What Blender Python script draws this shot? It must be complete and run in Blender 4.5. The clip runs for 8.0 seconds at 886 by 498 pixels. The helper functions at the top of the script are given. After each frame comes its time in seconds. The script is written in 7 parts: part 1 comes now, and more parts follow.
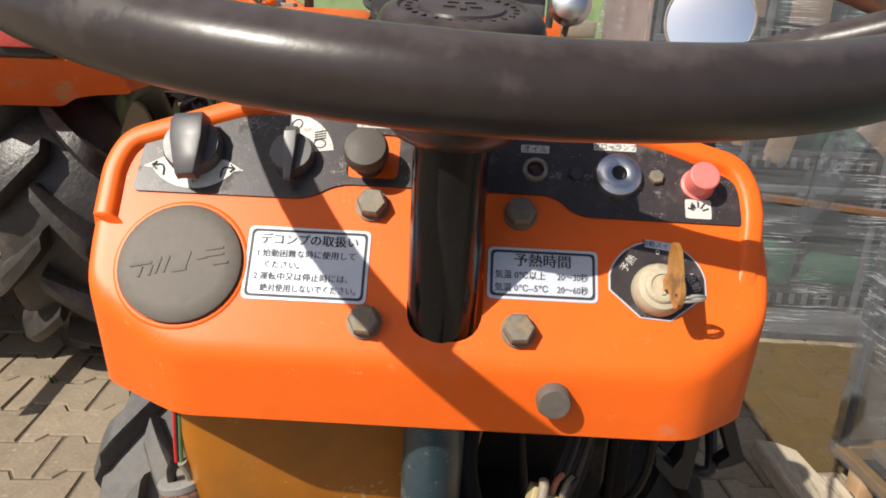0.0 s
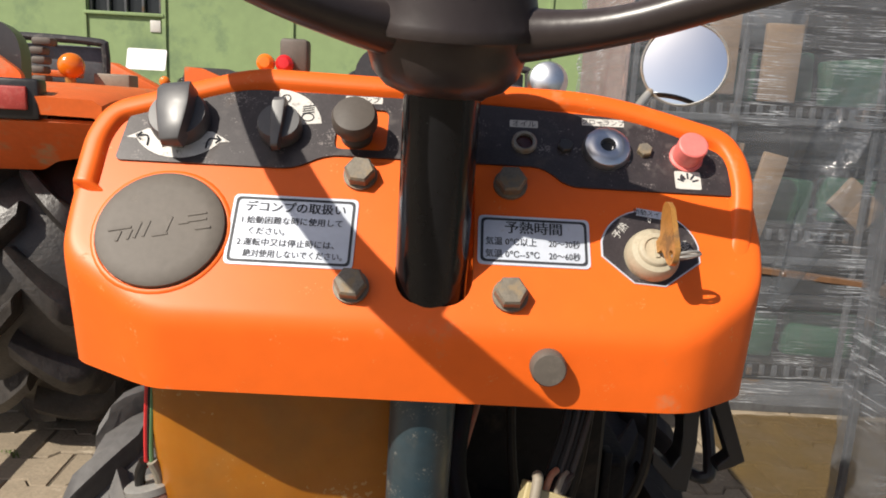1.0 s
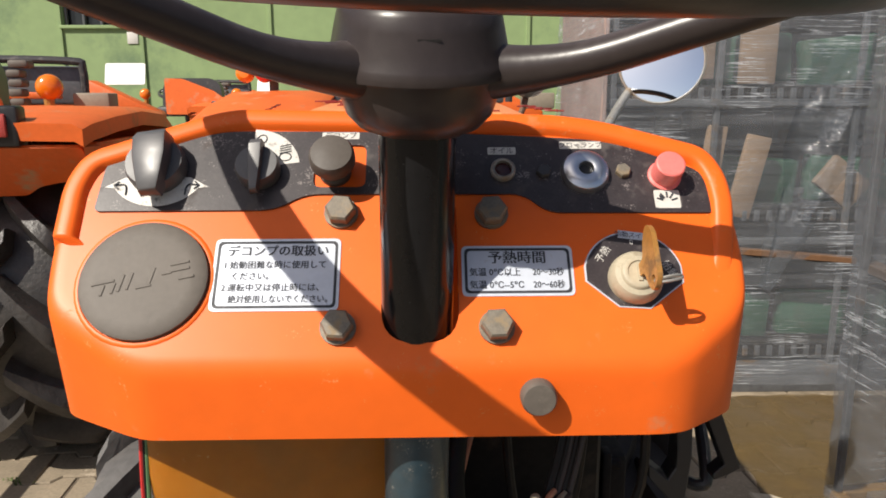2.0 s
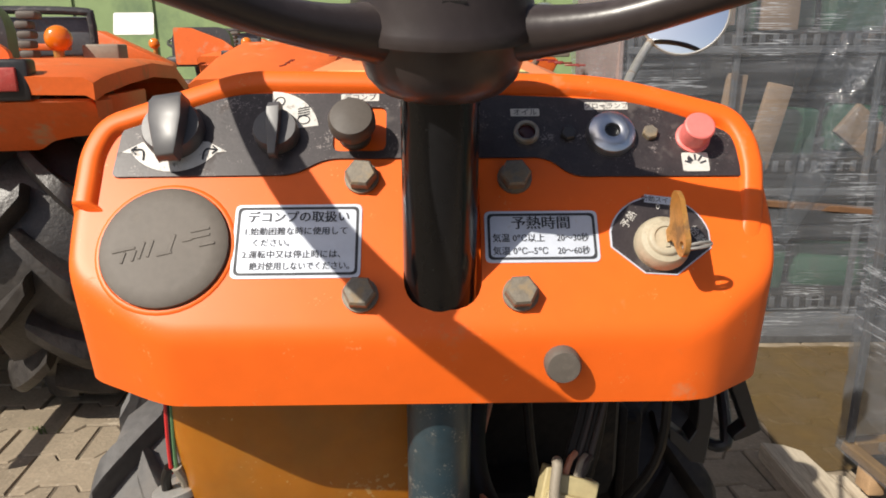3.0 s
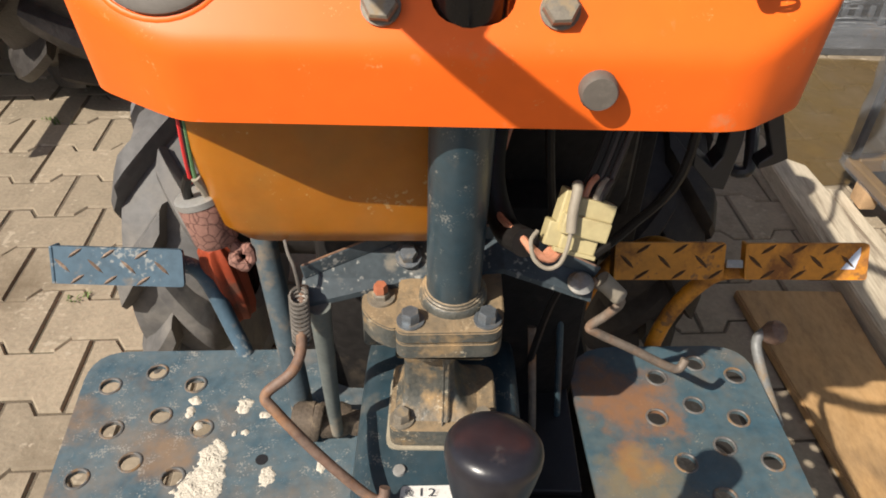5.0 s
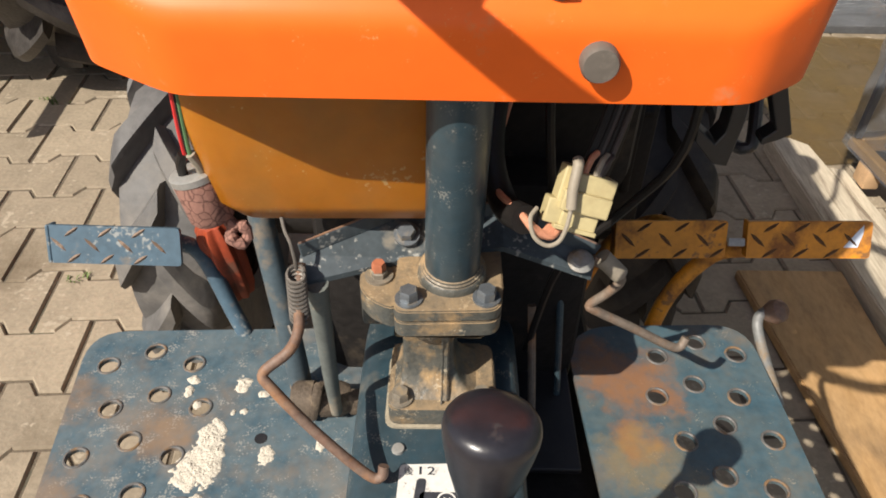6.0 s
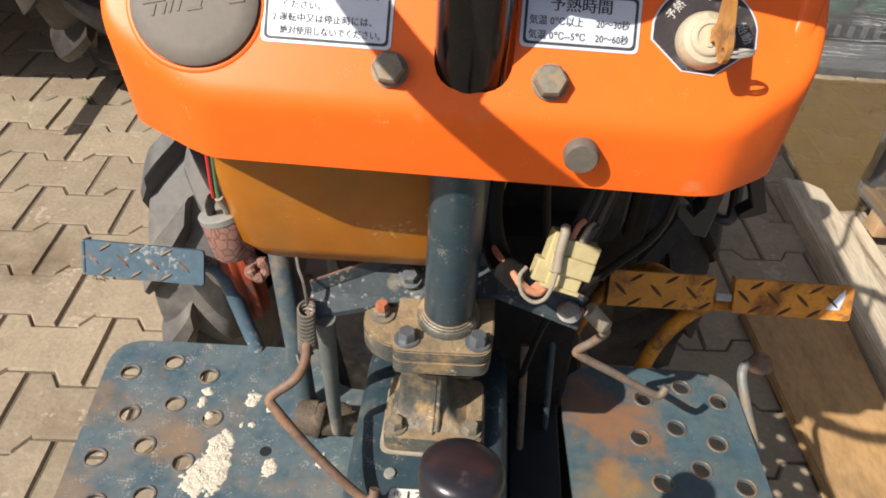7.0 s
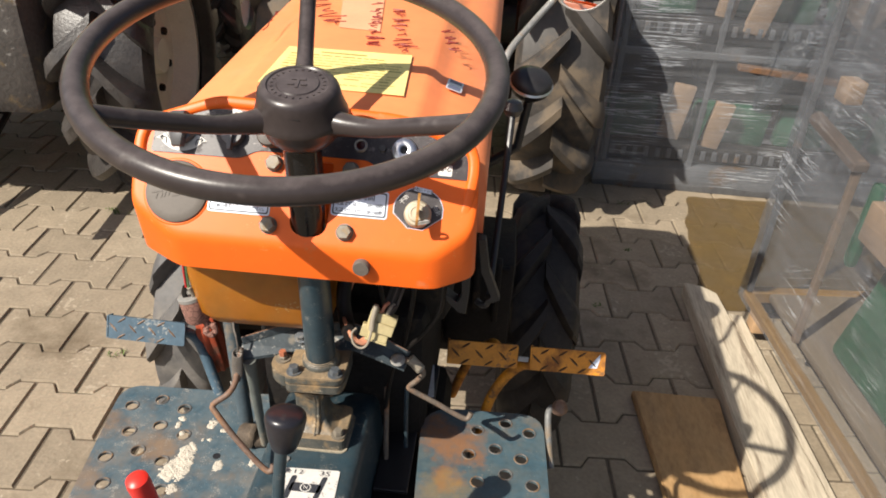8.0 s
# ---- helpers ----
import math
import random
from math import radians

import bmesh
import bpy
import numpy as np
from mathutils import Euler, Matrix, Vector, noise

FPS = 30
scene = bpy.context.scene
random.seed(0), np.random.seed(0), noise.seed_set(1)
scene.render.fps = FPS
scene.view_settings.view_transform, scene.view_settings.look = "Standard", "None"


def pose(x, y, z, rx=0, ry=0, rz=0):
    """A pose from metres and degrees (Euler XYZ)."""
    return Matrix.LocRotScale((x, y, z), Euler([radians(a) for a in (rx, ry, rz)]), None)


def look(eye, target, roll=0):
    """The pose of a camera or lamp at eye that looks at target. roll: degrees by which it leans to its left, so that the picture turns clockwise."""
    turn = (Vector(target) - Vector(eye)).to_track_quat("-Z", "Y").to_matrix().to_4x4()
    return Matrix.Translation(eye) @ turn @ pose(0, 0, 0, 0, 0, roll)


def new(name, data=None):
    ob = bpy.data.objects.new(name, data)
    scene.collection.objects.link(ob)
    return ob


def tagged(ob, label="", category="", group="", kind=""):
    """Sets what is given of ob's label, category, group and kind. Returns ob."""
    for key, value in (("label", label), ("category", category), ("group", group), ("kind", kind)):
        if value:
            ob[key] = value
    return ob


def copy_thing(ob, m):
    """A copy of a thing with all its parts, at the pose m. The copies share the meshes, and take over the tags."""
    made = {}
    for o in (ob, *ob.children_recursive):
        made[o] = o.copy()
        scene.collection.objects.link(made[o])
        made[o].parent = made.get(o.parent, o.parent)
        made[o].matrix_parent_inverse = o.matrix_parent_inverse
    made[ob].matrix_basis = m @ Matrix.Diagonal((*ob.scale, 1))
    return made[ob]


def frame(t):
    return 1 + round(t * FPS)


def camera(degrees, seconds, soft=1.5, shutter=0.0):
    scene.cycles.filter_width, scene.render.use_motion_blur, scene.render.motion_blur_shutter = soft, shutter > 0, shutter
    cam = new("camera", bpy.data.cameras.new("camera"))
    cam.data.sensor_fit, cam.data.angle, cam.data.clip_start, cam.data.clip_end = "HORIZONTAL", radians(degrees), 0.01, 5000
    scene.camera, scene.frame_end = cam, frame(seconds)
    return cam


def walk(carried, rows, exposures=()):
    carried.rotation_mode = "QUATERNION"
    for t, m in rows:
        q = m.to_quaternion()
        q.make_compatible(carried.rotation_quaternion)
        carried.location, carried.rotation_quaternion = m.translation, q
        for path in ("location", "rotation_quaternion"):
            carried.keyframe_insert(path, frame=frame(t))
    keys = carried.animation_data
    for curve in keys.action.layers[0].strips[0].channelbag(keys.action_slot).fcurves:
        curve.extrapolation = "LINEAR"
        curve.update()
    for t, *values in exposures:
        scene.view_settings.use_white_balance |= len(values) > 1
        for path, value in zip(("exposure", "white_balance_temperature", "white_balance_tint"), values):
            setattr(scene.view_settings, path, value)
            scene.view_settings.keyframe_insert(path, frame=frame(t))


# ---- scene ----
# camera and its walk
PATH = [
    (0, pose(0.0019, -0.4051, 0.9846, 71.61, -2.67, 1.43)),
    (0.1, pose(-0.0040, -0.4000, 0.9752, 73.08, -2.32, -2.07)),
    (0.2, pose(-0.0048, -0.4080, 0.9508, 76.30, -1.00, 0.48)),
    (0.5, pose(-0.0047, -0.4096, 0.9401, 75.63, -0.49, 0.72)),
    (1, pose(0.0001, -0.4129, 0.9243, 78.74, -3.07, -0.15)),
    (1.5, pose(0.0054, -0.4112, 0.9353, 78.06, -0.27, -1.00)),
    (1.7, pose(0.0050, -0.4104, 0.9410, 78.44, 0.21, -1.72)),
    (2.8, pose(0.0000, -0.4080, 0.9462, 75.75, -0.23, 0.06)),
    (3, pose(-0.0011, -0.4028, 0.9498, 74.36, 0.47, -0.53)),
    (3.5, pose(-0.0072, -0.3989, 0.9641, 68.95, 1.02, 0.73)),
    (4, pose(-0.0077, -0.3910, 0.9618, 62.52, -0.47, -0.01)),
    (4.5, pose(-0.0098, -0.3841, 0.9559, 54.08, -0.90, 0.74)),
    (6, pose(-0.0079, -0.3786, 0.9455, 49.52, -0.77, 0.79)),
    (6.5, pose(-0.0103, -0.3766, 0.9459, 49.01, -1.24, 1.35)),
    (7, pose(0.0038, -0.3941, 0.9924, 50.09, -2.63, 4.33)),
    (7.3, pose(0.0530, -0.4465, 1.0433, 52.70, -3.60, 3.65)),
    (7.4, pose(0.0774, -0.4884, 1.0781, 52.98, -2.78, 3.61)),
    (7.5, pose(0.0902, -0.5372, 1.1125, 53.78, -1.22, 3.48)),
    (7.6, pose(0.1010, -0.5699, 1.1307, 54.27, -0.67, 4.13)),
    (7.8, pose(0.1190, -0.6370, 1.1672, 56.05, -2.64, 5.12)),
    (8, pose(0.1714, -0.6715, 1.1970, 58.04, -2.79, 5.56)),
]
cam = camera(62.7, 8.0, soft=1.8)
walk(cam, PATH, exposures=[(0, 0.3), (1.5, 0.26), (3.0, 0.26), (3.5, 0.22), (4.5, 0.4), (6.5, 0.56), (7.3, 0.54), (8, 0.56)])

# world and sun
SUN_FROM = Vector((-0.211, -0.191, 0.285)).normalized()
world = bpy.data.worlds.new("sky_world")
world.use_nodes = True
scene.world = world
wn = world.node_tree.nodes
sky = wn.new("ShaderNodeTexSky")
sky.sky_type = "NISHITA"
sky.sun_disc = False
sky.air_density, sky.dust_density, sky.ozone_density = 0.75, 2.2, 0.7
sky.sun_elevation = math.asin(SUN_FROM.z)
sky.sun_rotation = math.atan2(SUN_FROM.x, SUN_FROM.y)
wn["Background"].inputs[1].default_value = 0.078
world.node_tree.links.new(sky.outputs[0], wn["Background"].inputs[0])
sun = new("sun", bpy.data.lights.new("sun", "SUN"))
sun.data.energy, sun.data.angle, sun.data.color = 5.0, radians(0.53), (1.0, 0.93, 0.82)
sun.matrix_world = look(SUN_FROM * 20, (0, 0, 0))
# small builders
def mat(name, color, rough=0.5, metal=0.0, vary=0.15, scale=40.0, bump=0.0, dirt=None, dirt_amount=0.0, dirt_scale=8.0,
        coat=0.0, spec=0.5, random_tone=0.0, fine=0.0, transmission=0.0, stretch=None, world_space=False,
        spots=None, spot_amount=0.0, spot_scale=60.0, dirt_soft=0.12, dust=None, dust_amount=0.0, dust_scale=30.0, settled_or_lit=None, settled_or_lit_amount=0.0):
    """A painted, worn surface: tone varied at two scales, a layer of dirt in patches, fine relief."""
    m = bpy.data.materials.new(name)
    m.use_nodes = True
    nt = m.node_tree
    n, l = nt.nodes, nt.links
    b = n["Principled BSDF"]
    b.inputs["Metallic"].default_value = metal
    b.inputs["Specular IOR Level"].default_value = spec
    b.inputs["Coat Weight"].default_value = coat
    b.inputs["Coat Roughness"].default_value = 0.15
    b.inputs["Transmission Weight"].default_value = transmission
    tc = n.new("ShaderNodeTexCoord")
    source = tc.outputs["Object"]
    if world_space:
        source = n.new("ShaderNodeNewGeometry").outputs["Position"]
    if stretch:
        mp = n.new("ShaderNodeMapping")
        mp.inputs["Scale"].default_value = stretch
        l.new(source, mp.inputs[0])
        source = mp.outputs[0]
    n1 = n.new("ShaderNodeTexNoise")
    n1.inputs["Scale"].default_value, n1.inputs["Detail"].default_value = scale, 6
    n2 = n.new("ShaderNodeTexNoise")
    n2.inputs["Scale"].default_value, n2.inputs["Detail"].default_value = scale * 6, 3
    for t in (n1, n2):
        l.new(source, t.inputs["Vector"])
    mixf = n.new("ShaderNodeMath")
    mixf.operation = "ADD"
    l.new(n1.outputs[0], mixf.inputs[0])
    l.new(n2.outputs[0], mixf.inputs[1])
    ramp = n.new("ShaderNodeMapRange")
    ramp.inputs[1].default_value, ramp.inputs[2].default_value = 0.6, 1.4
    ramp.inputs[3].default_value, ramp.inputs[4].default_value = 1 - vary, 1 + vary
    l.new(mixf.outputs[0], ramp.inputs[0])
    tone = ramp.outputs[0]
    if random_tone:
        oi = n.new("ShaderNodeObjectInfo")
        rr = n.new("ShaderNodeMapRange")
        rr.inputs[3].default_value, rr.inputs[4].default_value = 1 - random_tone, 1 + random_tone
        l.new(oi.outputs["Random"], rr.inputs[0])
        mm = n.new("ShaderNodeMath")
        mm.operation = "MULTIPLY"
        l.new(tone, mm.inputs[0])
        l.new(rr.outputs[0], mm.inputs[1])
        tone = mm.outputs[0]
    base = n.new("ShaderNodeMix")
    base.data_type, base.blend_type = "RGBA", "MULTIPLY"
    base.inputs[0].default_value = 1.0
    base.inputs[6].default_value = (*color, 1)
    l.new(tone, base.inputs[7])
    out = base.outputs[2]
    roughness = None
    if dirt:
        n3 = n.new("ShaderNodeTexNoise")
        n3.inputs["Scale"].default_value, n3.inputs["Detail"].default_value = dirt_scale, 9
        n3.inputs["Roughness"].default_value = 0.65
        l.new(source, n3.inputs["Vector"])
        cut = n.new("ShaderNodeMapRange")
        cut.inputs[1].default_value, cut.inputs[2].default_value = 0.68 - 0.4 * dirt_amount, 0.68 + dirt_soft - 0.4 * dirt_amount
        l.new(n3.outputs[0], cut.inputs[0])
        d = n.new("ShaderNodeMix")
        d.data_type = "RGBA"
        d.inputs[7].default_value = (*dirt, 1)
        l.new(cut.outputs[0], d.inputs[0])
        l.new(out, d.inputs[6])
        out = d.outputs[2]
        roughness = n.new("ShaderNodeMapRange")
        roughness.inputs[3].default_value, roughness.inputs[4].default_value = rough, max(rough, 0.85)
        l.new(cut.outputs[0], roughness.inputs[0])
    if spots:
        n4, n5 = n.new("ShaderNodeTexNoise"), n.new("ShaderNodeTexNoise")
        n4.inputs["Scale"].default_value, n4.inputs["Detail"].default_value = spot_scale, 4
        n5.inputs["Scale"].default_value, n5.inputs["Detail"].default_value = spot_scale * 0.12, 3
        off = n.new("ShaderNodeVectorMath")
        off.inputs[1].default_value = (3.7, 1.9, 8.3)
        l.new(source, off.inputs[0])
        for t in (n4, n5):
            l.new(off.outputs[0], t.inputs["Vector"])
        both = n.new("ShaderNodeMath")
        both.operation = "ADD"
        l.new(n4.outputs[0], both.inputs[0])
        l.new(n5.outputs[0], both.inputs[1])
        c2 = n.new("ShaderNodeMapRange")
        c2.inputs[1].default_value, c2.inputs[2].default_value = 1.27 - 0.4 * spot_amount, 1.37 - 0.4 * spot_amount
        c2.inputs[4].default_value = 0.75
        l.new(both.outputs[0], c2.inputs[0])
        d2 = n.new("ShaderNodeMix")
        d2.data_type = "RGBA"
        d2.inputs[7].default_value = (*spots, 1)
        l.new(c2.outputs[0], d2.inputs[0])
        l.new(out, d2.inputs[6])
        out = d2.outputs[2]
    if dust:
        n6 = n.new("ShaderNodeTexNoise")
        n6.inputs["Scale"].default_value, n6.inputs["Detail"].default_value, n6.inputs["Roughness"].default_value = dust_scale, 10, 0.72
        l.new(source, n6.inputs["Vector"])
        c3 = n.new("ShaderNodeMapRange")
        c3.inputs[1].default_value, c3.inputs[2].default_value, c3.inputs[4].default_value = 0.34, 0.66, dust_amount
        l.new(n6.outputs[0], c3.inputs[0])
        d3 = n.new("ShaderNodeMix")
        d3.data_type = "RGBA"
        d3.inputs[7].default_value = (*dust, 1)
        l.new(c3.outputs[0], d3.inputs[0])
        l.new(out, d3.inputs[6])
        out = d3.outputs[2]
    # upward faces: settled dust on the casting, painted top light on the steering wheel
    if settled_or_lit:
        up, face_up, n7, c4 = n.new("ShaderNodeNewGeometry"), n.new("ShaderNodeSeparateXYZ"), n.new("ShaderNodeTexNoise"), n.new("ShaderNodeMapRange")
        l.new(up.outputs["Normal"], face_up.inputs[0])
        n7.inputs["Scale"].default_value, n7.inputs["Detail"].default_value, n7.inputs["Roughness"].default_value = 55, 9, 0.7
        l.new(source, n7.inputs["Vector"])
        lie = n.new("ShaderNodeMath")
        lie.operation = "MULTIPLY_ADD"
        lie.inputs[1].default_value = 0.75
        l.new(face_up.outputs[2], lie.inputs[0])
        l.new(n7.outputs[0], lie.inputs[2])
        c4.inputs[1].default_value, c4.inputs[2].default_value, c4.inputs[4].default_value = 0.95, 1.32, settled_or_lit_amount
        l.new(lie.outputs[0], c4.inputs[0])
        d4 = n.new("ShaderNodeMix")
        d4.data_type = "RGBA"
        d4.inputs[7].default_value = (*settled_or_lit, 1)
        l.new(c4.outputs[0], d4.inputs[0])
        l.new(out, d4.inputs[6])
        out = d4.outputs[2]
    l.new(out, b.inputs["Base Color"])
    if roughness:
        l.new(roughness.outputs[0], b.inputs["Roughness"])
    else:
        rv = n.new("ShaderNodeMapRange")
        rv.inputs[1].default_value, rv.inputs[2].default_value = 0.3, 0.7
        rv.inputs[3].default_value, rv.inputs[4].default_value = max(0.02, rough * 0.8), min(1, rough * 1.2)
        l.new(n1.outputs[0], rv.inputs[0])
        l.new(rv.outputs[0], b.inputs["Roughness"])
    if bump:
        bp = n.new("ShaderNodeBump")
        bp.inputs["Strength"].default_value, bp.inputs["Distance"].default_value = bump, fine or 0.002
        l.new(mixf.outputs[0], bp.inputs["Height"])
        l.new(bp.outputs[0], b.inputs["Normal"])
    return m


def stain(m, places, color, seed=0.0, strength=1.0):
    """Ragged stains on a surface round given places (x, y, z, reach)."""
    n, l = m.node_tree.nodes, m.node_tree.links
    b = n["Principled BSDF"]
    where = n.new("ShaderNodeNewGeometry")
    ragged, grain, wobble = n.new("ShaderNodeTexNoise"), n.new("ShaderNodeTexNoise"), n.new("ShaderNodeVectorMath")
    ragged.inputs["Scale"].default_value, ragged.inputs["Detail"].default_value = 34, 8
    grain.inputs["Scale"].default_value, grain.inputs["Detail"].default_value, grain.inputs["Roughness"].default_value = 75, 8, 0.7
    shift = n.new("ShaderNodeVectorMath")
    shift.inputs[1].default_value = (seed, seed * 1.7, 0.3)
    l.new(where.outputs["Position"], shift.inputs[0])
    l.new(shift.outputs[0], ragged.inputs["Vector"])
    l.new(shift.outputs[0], grain.inputs["Vector"])
    wobble.operation = "MULTIPLY_ADD"
    wobble.inputs[1].default_value = (0.07, 0.07, 0.0)
    l.new(ragged.outputs["Color"], wobble.inputs[0])
    l.new(where.outputs["Position"], wobble.inputs[2])
    total = None
    for x, y, z, reach in places:
        far = n.new("ShaderNodeVectorMath")
        far.operation = "DISTANCE"
        far.inputs[1].default_value = (x + 0.035, y + 0.035, z)
        l.new(wobble.outputs[0], far.inputs[0])
        near = n.new("ShaderNodeMapRange")
        near.inputs[1].default_value, near.inputs[2].default_value, near.inputs[3].default_value, near.inputs[4].default_value = reach * 0.35, reach, 1.0, 0.0
        l.new(far.outputs["Value"], near.inputs[0])
        if total:
            most = n.new("ShaderNodeMath")
            most.operation = "MAXIMUM"
            l.new(total, most.inputs[0])
            l.new(near.outputs[0], most.inputs[1])
            total = most.outputs[0]
        else:
            total = near.outputs[0]
    torn = n.new("ShaderNodeMath")
    torn.operation = "MULTIPLY_ADD"
    torn.inputs[1].default_value = 1.9
    l.new(grain.outputs[0], torn.inputs[0])
    l.new(total, torn.inputs[2])
    cover = n.new("ShaderNodeMapRange")
    cover.inputs[1].default_value, cover.inputs[2].default_value, cover.inputs[4].default_value = 1.22, 2.05, strength
    l.new(torn.outputs[0], cover.inputs[0])
    mix = n.new("ShaderNodeMix")
    mix.data_type = "RGBA"
    mix.inputs[7].default_value = (*color, 1)
    l.new(cover.outputs[0], mix.inputs[0])
    l.new(b.inputs["Base Color"].links[0].from_socket, mix.inputs[6])
    l.new(mix.outputs[2], b.inputs["Base Color"])


ORIGIN = {}


def thing(name, at, label, category, group="", kind=""):
    ob = new(name)
    ob.empty_display_size = 0.05
    ob.location = at
    ORIGIN[ob] = Vector(at)
    return tagged(ob, label, category, group, kind)


def part(name, bm, material, parent=None, label="", smooth=True, sharp=35):
    """Links a bmesh, given in world metres, as one mesh object under a thing or a part."""
    me = bpy.data.meshes.new(name)
    bmesh.ops.recalc_face_normals(bm, faces=bm.faces)
    at = ORIGIN[parent] if parent else Vector((0, 0, 0))
    if at.length:
        bmesh.ops.translate(bm, verts=bm.verts, vec=-at)
    bm.to_mesh(me)
    bm.free()
    for m in material if isinstance(material, (list, tuple)) else [material]:
        me.materials.append(m)
    if smooth:
        me.shade_smooth()
        me.set_sharp_from_angle(angle=radians(sharp))
    ob = new(name, me)
    if parent:
        ob.parent = parent
        ORIGIN[ob] = at
    if label:
        tagged(ob, label)
    return ob


def box(bm, c, size, bevel=0.0, m=None, segs=2, mi=0):
    r = bmesh.ops.create_cube(bm, size=1.0)
    vs = r["verts"]
    for v in vs:
        v.co = Vector((v.co.x * size[0], v.co.y * size[1], v.co.z * size[2]))
    fs = {f for v in vs for f in v.link_faces}
    for f in fs:
        f.material_index = mi
    if bevel:
        es = {e for v in vs for e in v.link_edges}
        r = bmesh.ops.bevel(bm, geom=list(es), offset=bevel, segments=segs, affect="EDGES", profile=0.5)
        vs = list({v for f in r["faces"] for v in f.verts} | {v for v in vs if v.is_valid})
        for f in r["faces"]:
            f.material_index = mi
    t = Matrix.Translation(c) @ (m.to_4x4() if m else Matrix.Identity(4))
    bmesh.ops.transform(bm, matrix=t, verts=vs)
    return vs


def tube(bm, path, radius, segs=12, caps=True, mi=0, closed=False):
    """A round rod along a line of points; radius may be a list, one for each point."""
    path = [Vector(p) for p in path]
    n = len(path)
    rad = radius if isinstance(radius, (list, tuple)) else [radius] * n
    rings, up = [], None
    for i, p in enumerate(path):
        if closed:
            d = (path[(i + 1) % n] - path[i - 1]).normalized()
        else:
            d = (path[min(i + 1, n - 1)] - path[max(i - 1, 0)]).normalized()
        if up is None:
            up = d.orthogonal().normalized()
        up = (up - d * up.dot(d))
        up = up.normalized() if up.length > 1e-6 else d.orthogonal().normalized()
        side = d.cross(up)
        rings.append([bm.verts.new(p + rad[i] * (math.cos(a) * up + math.sin(a) * side))
                      for a in (2 * math.pi * k / segs for k in range(segs))])
    pairs = list(zip(rings, rings[1:])) + ([(rings[-1], rings[0])] if closed else [])
    for a, b in pairs:
        shift = 0
        if closed and a is rings[-1]:
            shift = min(range(segs), key=lambda s: (a[0].co - b[s].co).length)
        for k in range(segs):
            f = bm.faces.new((a[k], a[(k + 1) % segs], b[(k + 1 + shift) % segs], b[(k + shift) % segs]))
            f.material_index = mi
    if caps and not closed:
        for r in (rings[0], rings[-1]):
            bm.faces.new(r).material_index = mi
    return rings


def smooth_path(points, steps=6):
    """A rounded line through the points (Catmull-Rom)."""
    p = [Vector(q) for q in points]
    p = [p[0] * 2 - p[1]] + p + [p[-1] * 2 - p[-2]]
    out = []
    for i in range(1, len(p) - 2):
        for k in range(steps):
            t = k / steps
            a, b, c, d = p[i - 1:i + 3]
            out.append(0.5 * (2 * b + (c - a) * t + (2 * a - 5 * b + 4 * c - d) * t * t + (3 * b - a - 3 * c + d) * t ** 3))
    return out + [p[-2]]


def lathe(bm, profile, m, segs=24, mi=0):
    """Turns a profile of (radius, height) round the z axis of m."""
    rings = []
    for r, h in profile:
        if r < 1e-6:
            rings.append([bm.verts.new(m @ Vector((0, 0, h)))])
        else:
            rings.append([bm.verts.new(m @ Vector((r * math.cos(2 * math.pi * k / segs), r * math.sin(2 * math.pi * k / segs), h)))
                          for k in range(segs)])
    for a, b in zip(rings, rings[1:]):
        for k in range(segs):
            q = [a[k % len(a)], a[(k + 1) % len(a)], b[(k + 1) % len(b)], b[k % len(b)]]
            q = list(dict.fromkeys(q))
            if len(q) > 2:
                bm.faces.new(q).material_index = mi


def rounded(points, radii, steps=5):
    """An outline with its corners rounded."""
    n, out = len(points), []
    for i, p in enumerate(points):
        p, a, b = Vector(p), Vector(points[i - 1]), Vector(points[(i + 1) % n])
        r = radii[i] if isinstance(radii, (list, tuple)) else radii
        if r <= 0:
            out.append(p)
            continue
        u, w = (a - p), (b - p)
        r = min(r, u.length * 0.48, w.length * 0.48)
        s, e = p + u.normalized() * r, p + w.normalized() * r
        for k in range(steps + 1):
            t = k / steps
            out.append((1 - t) ** 2 * s + 2 * t * (1 - t) * p + t * t * e)
    return out


def circle(x, y, r, n=14):
    return [Vector((x + r * math.cos(2 * math.pi * k / n), y + r * math.sin(2 * math.pi * k / n))) for k in range(n)]


def slab(bm, outline, m, thick, holes=(), mi=0):
    """A flat plate with holes: its outline lies in the plane of m, its thickness goes along minus z of m."""
    loops = []
    for pts in [outline, *holes]:
        vs = [bm.verts.new(m @ Vector((p[0], p[1], 0))) for p in pts]
        loops.append([bm.edges.new((vs[k - 1], vs[k])) for k in range(len(vs))])
    es = [e for l in loops for e in l]
    r = bmesh.ops.triangle_fill(bm, use_beauty=True, edges=es)
    top = [f for f in r["geom"] if isinstance(f, bmesh.types.BMFace)]
    for f in top:
        f.material_index = mi
    if thick:
        ex = bmesh.ops.extrude_face_region(bm, geom=top)
        vs = [v for v in ex["geom"] if isinstance(v, bmesh.types.BMVert)]
        down = (m.to_3x3() @ Vector((0, 0, -1))).normalized() * thick
        bmesh.ops.translate(bm, verts=vs, vec=down)
        for f in {f for v in vs for f in v.link_faces}:
            f.material_index = mi
    return top


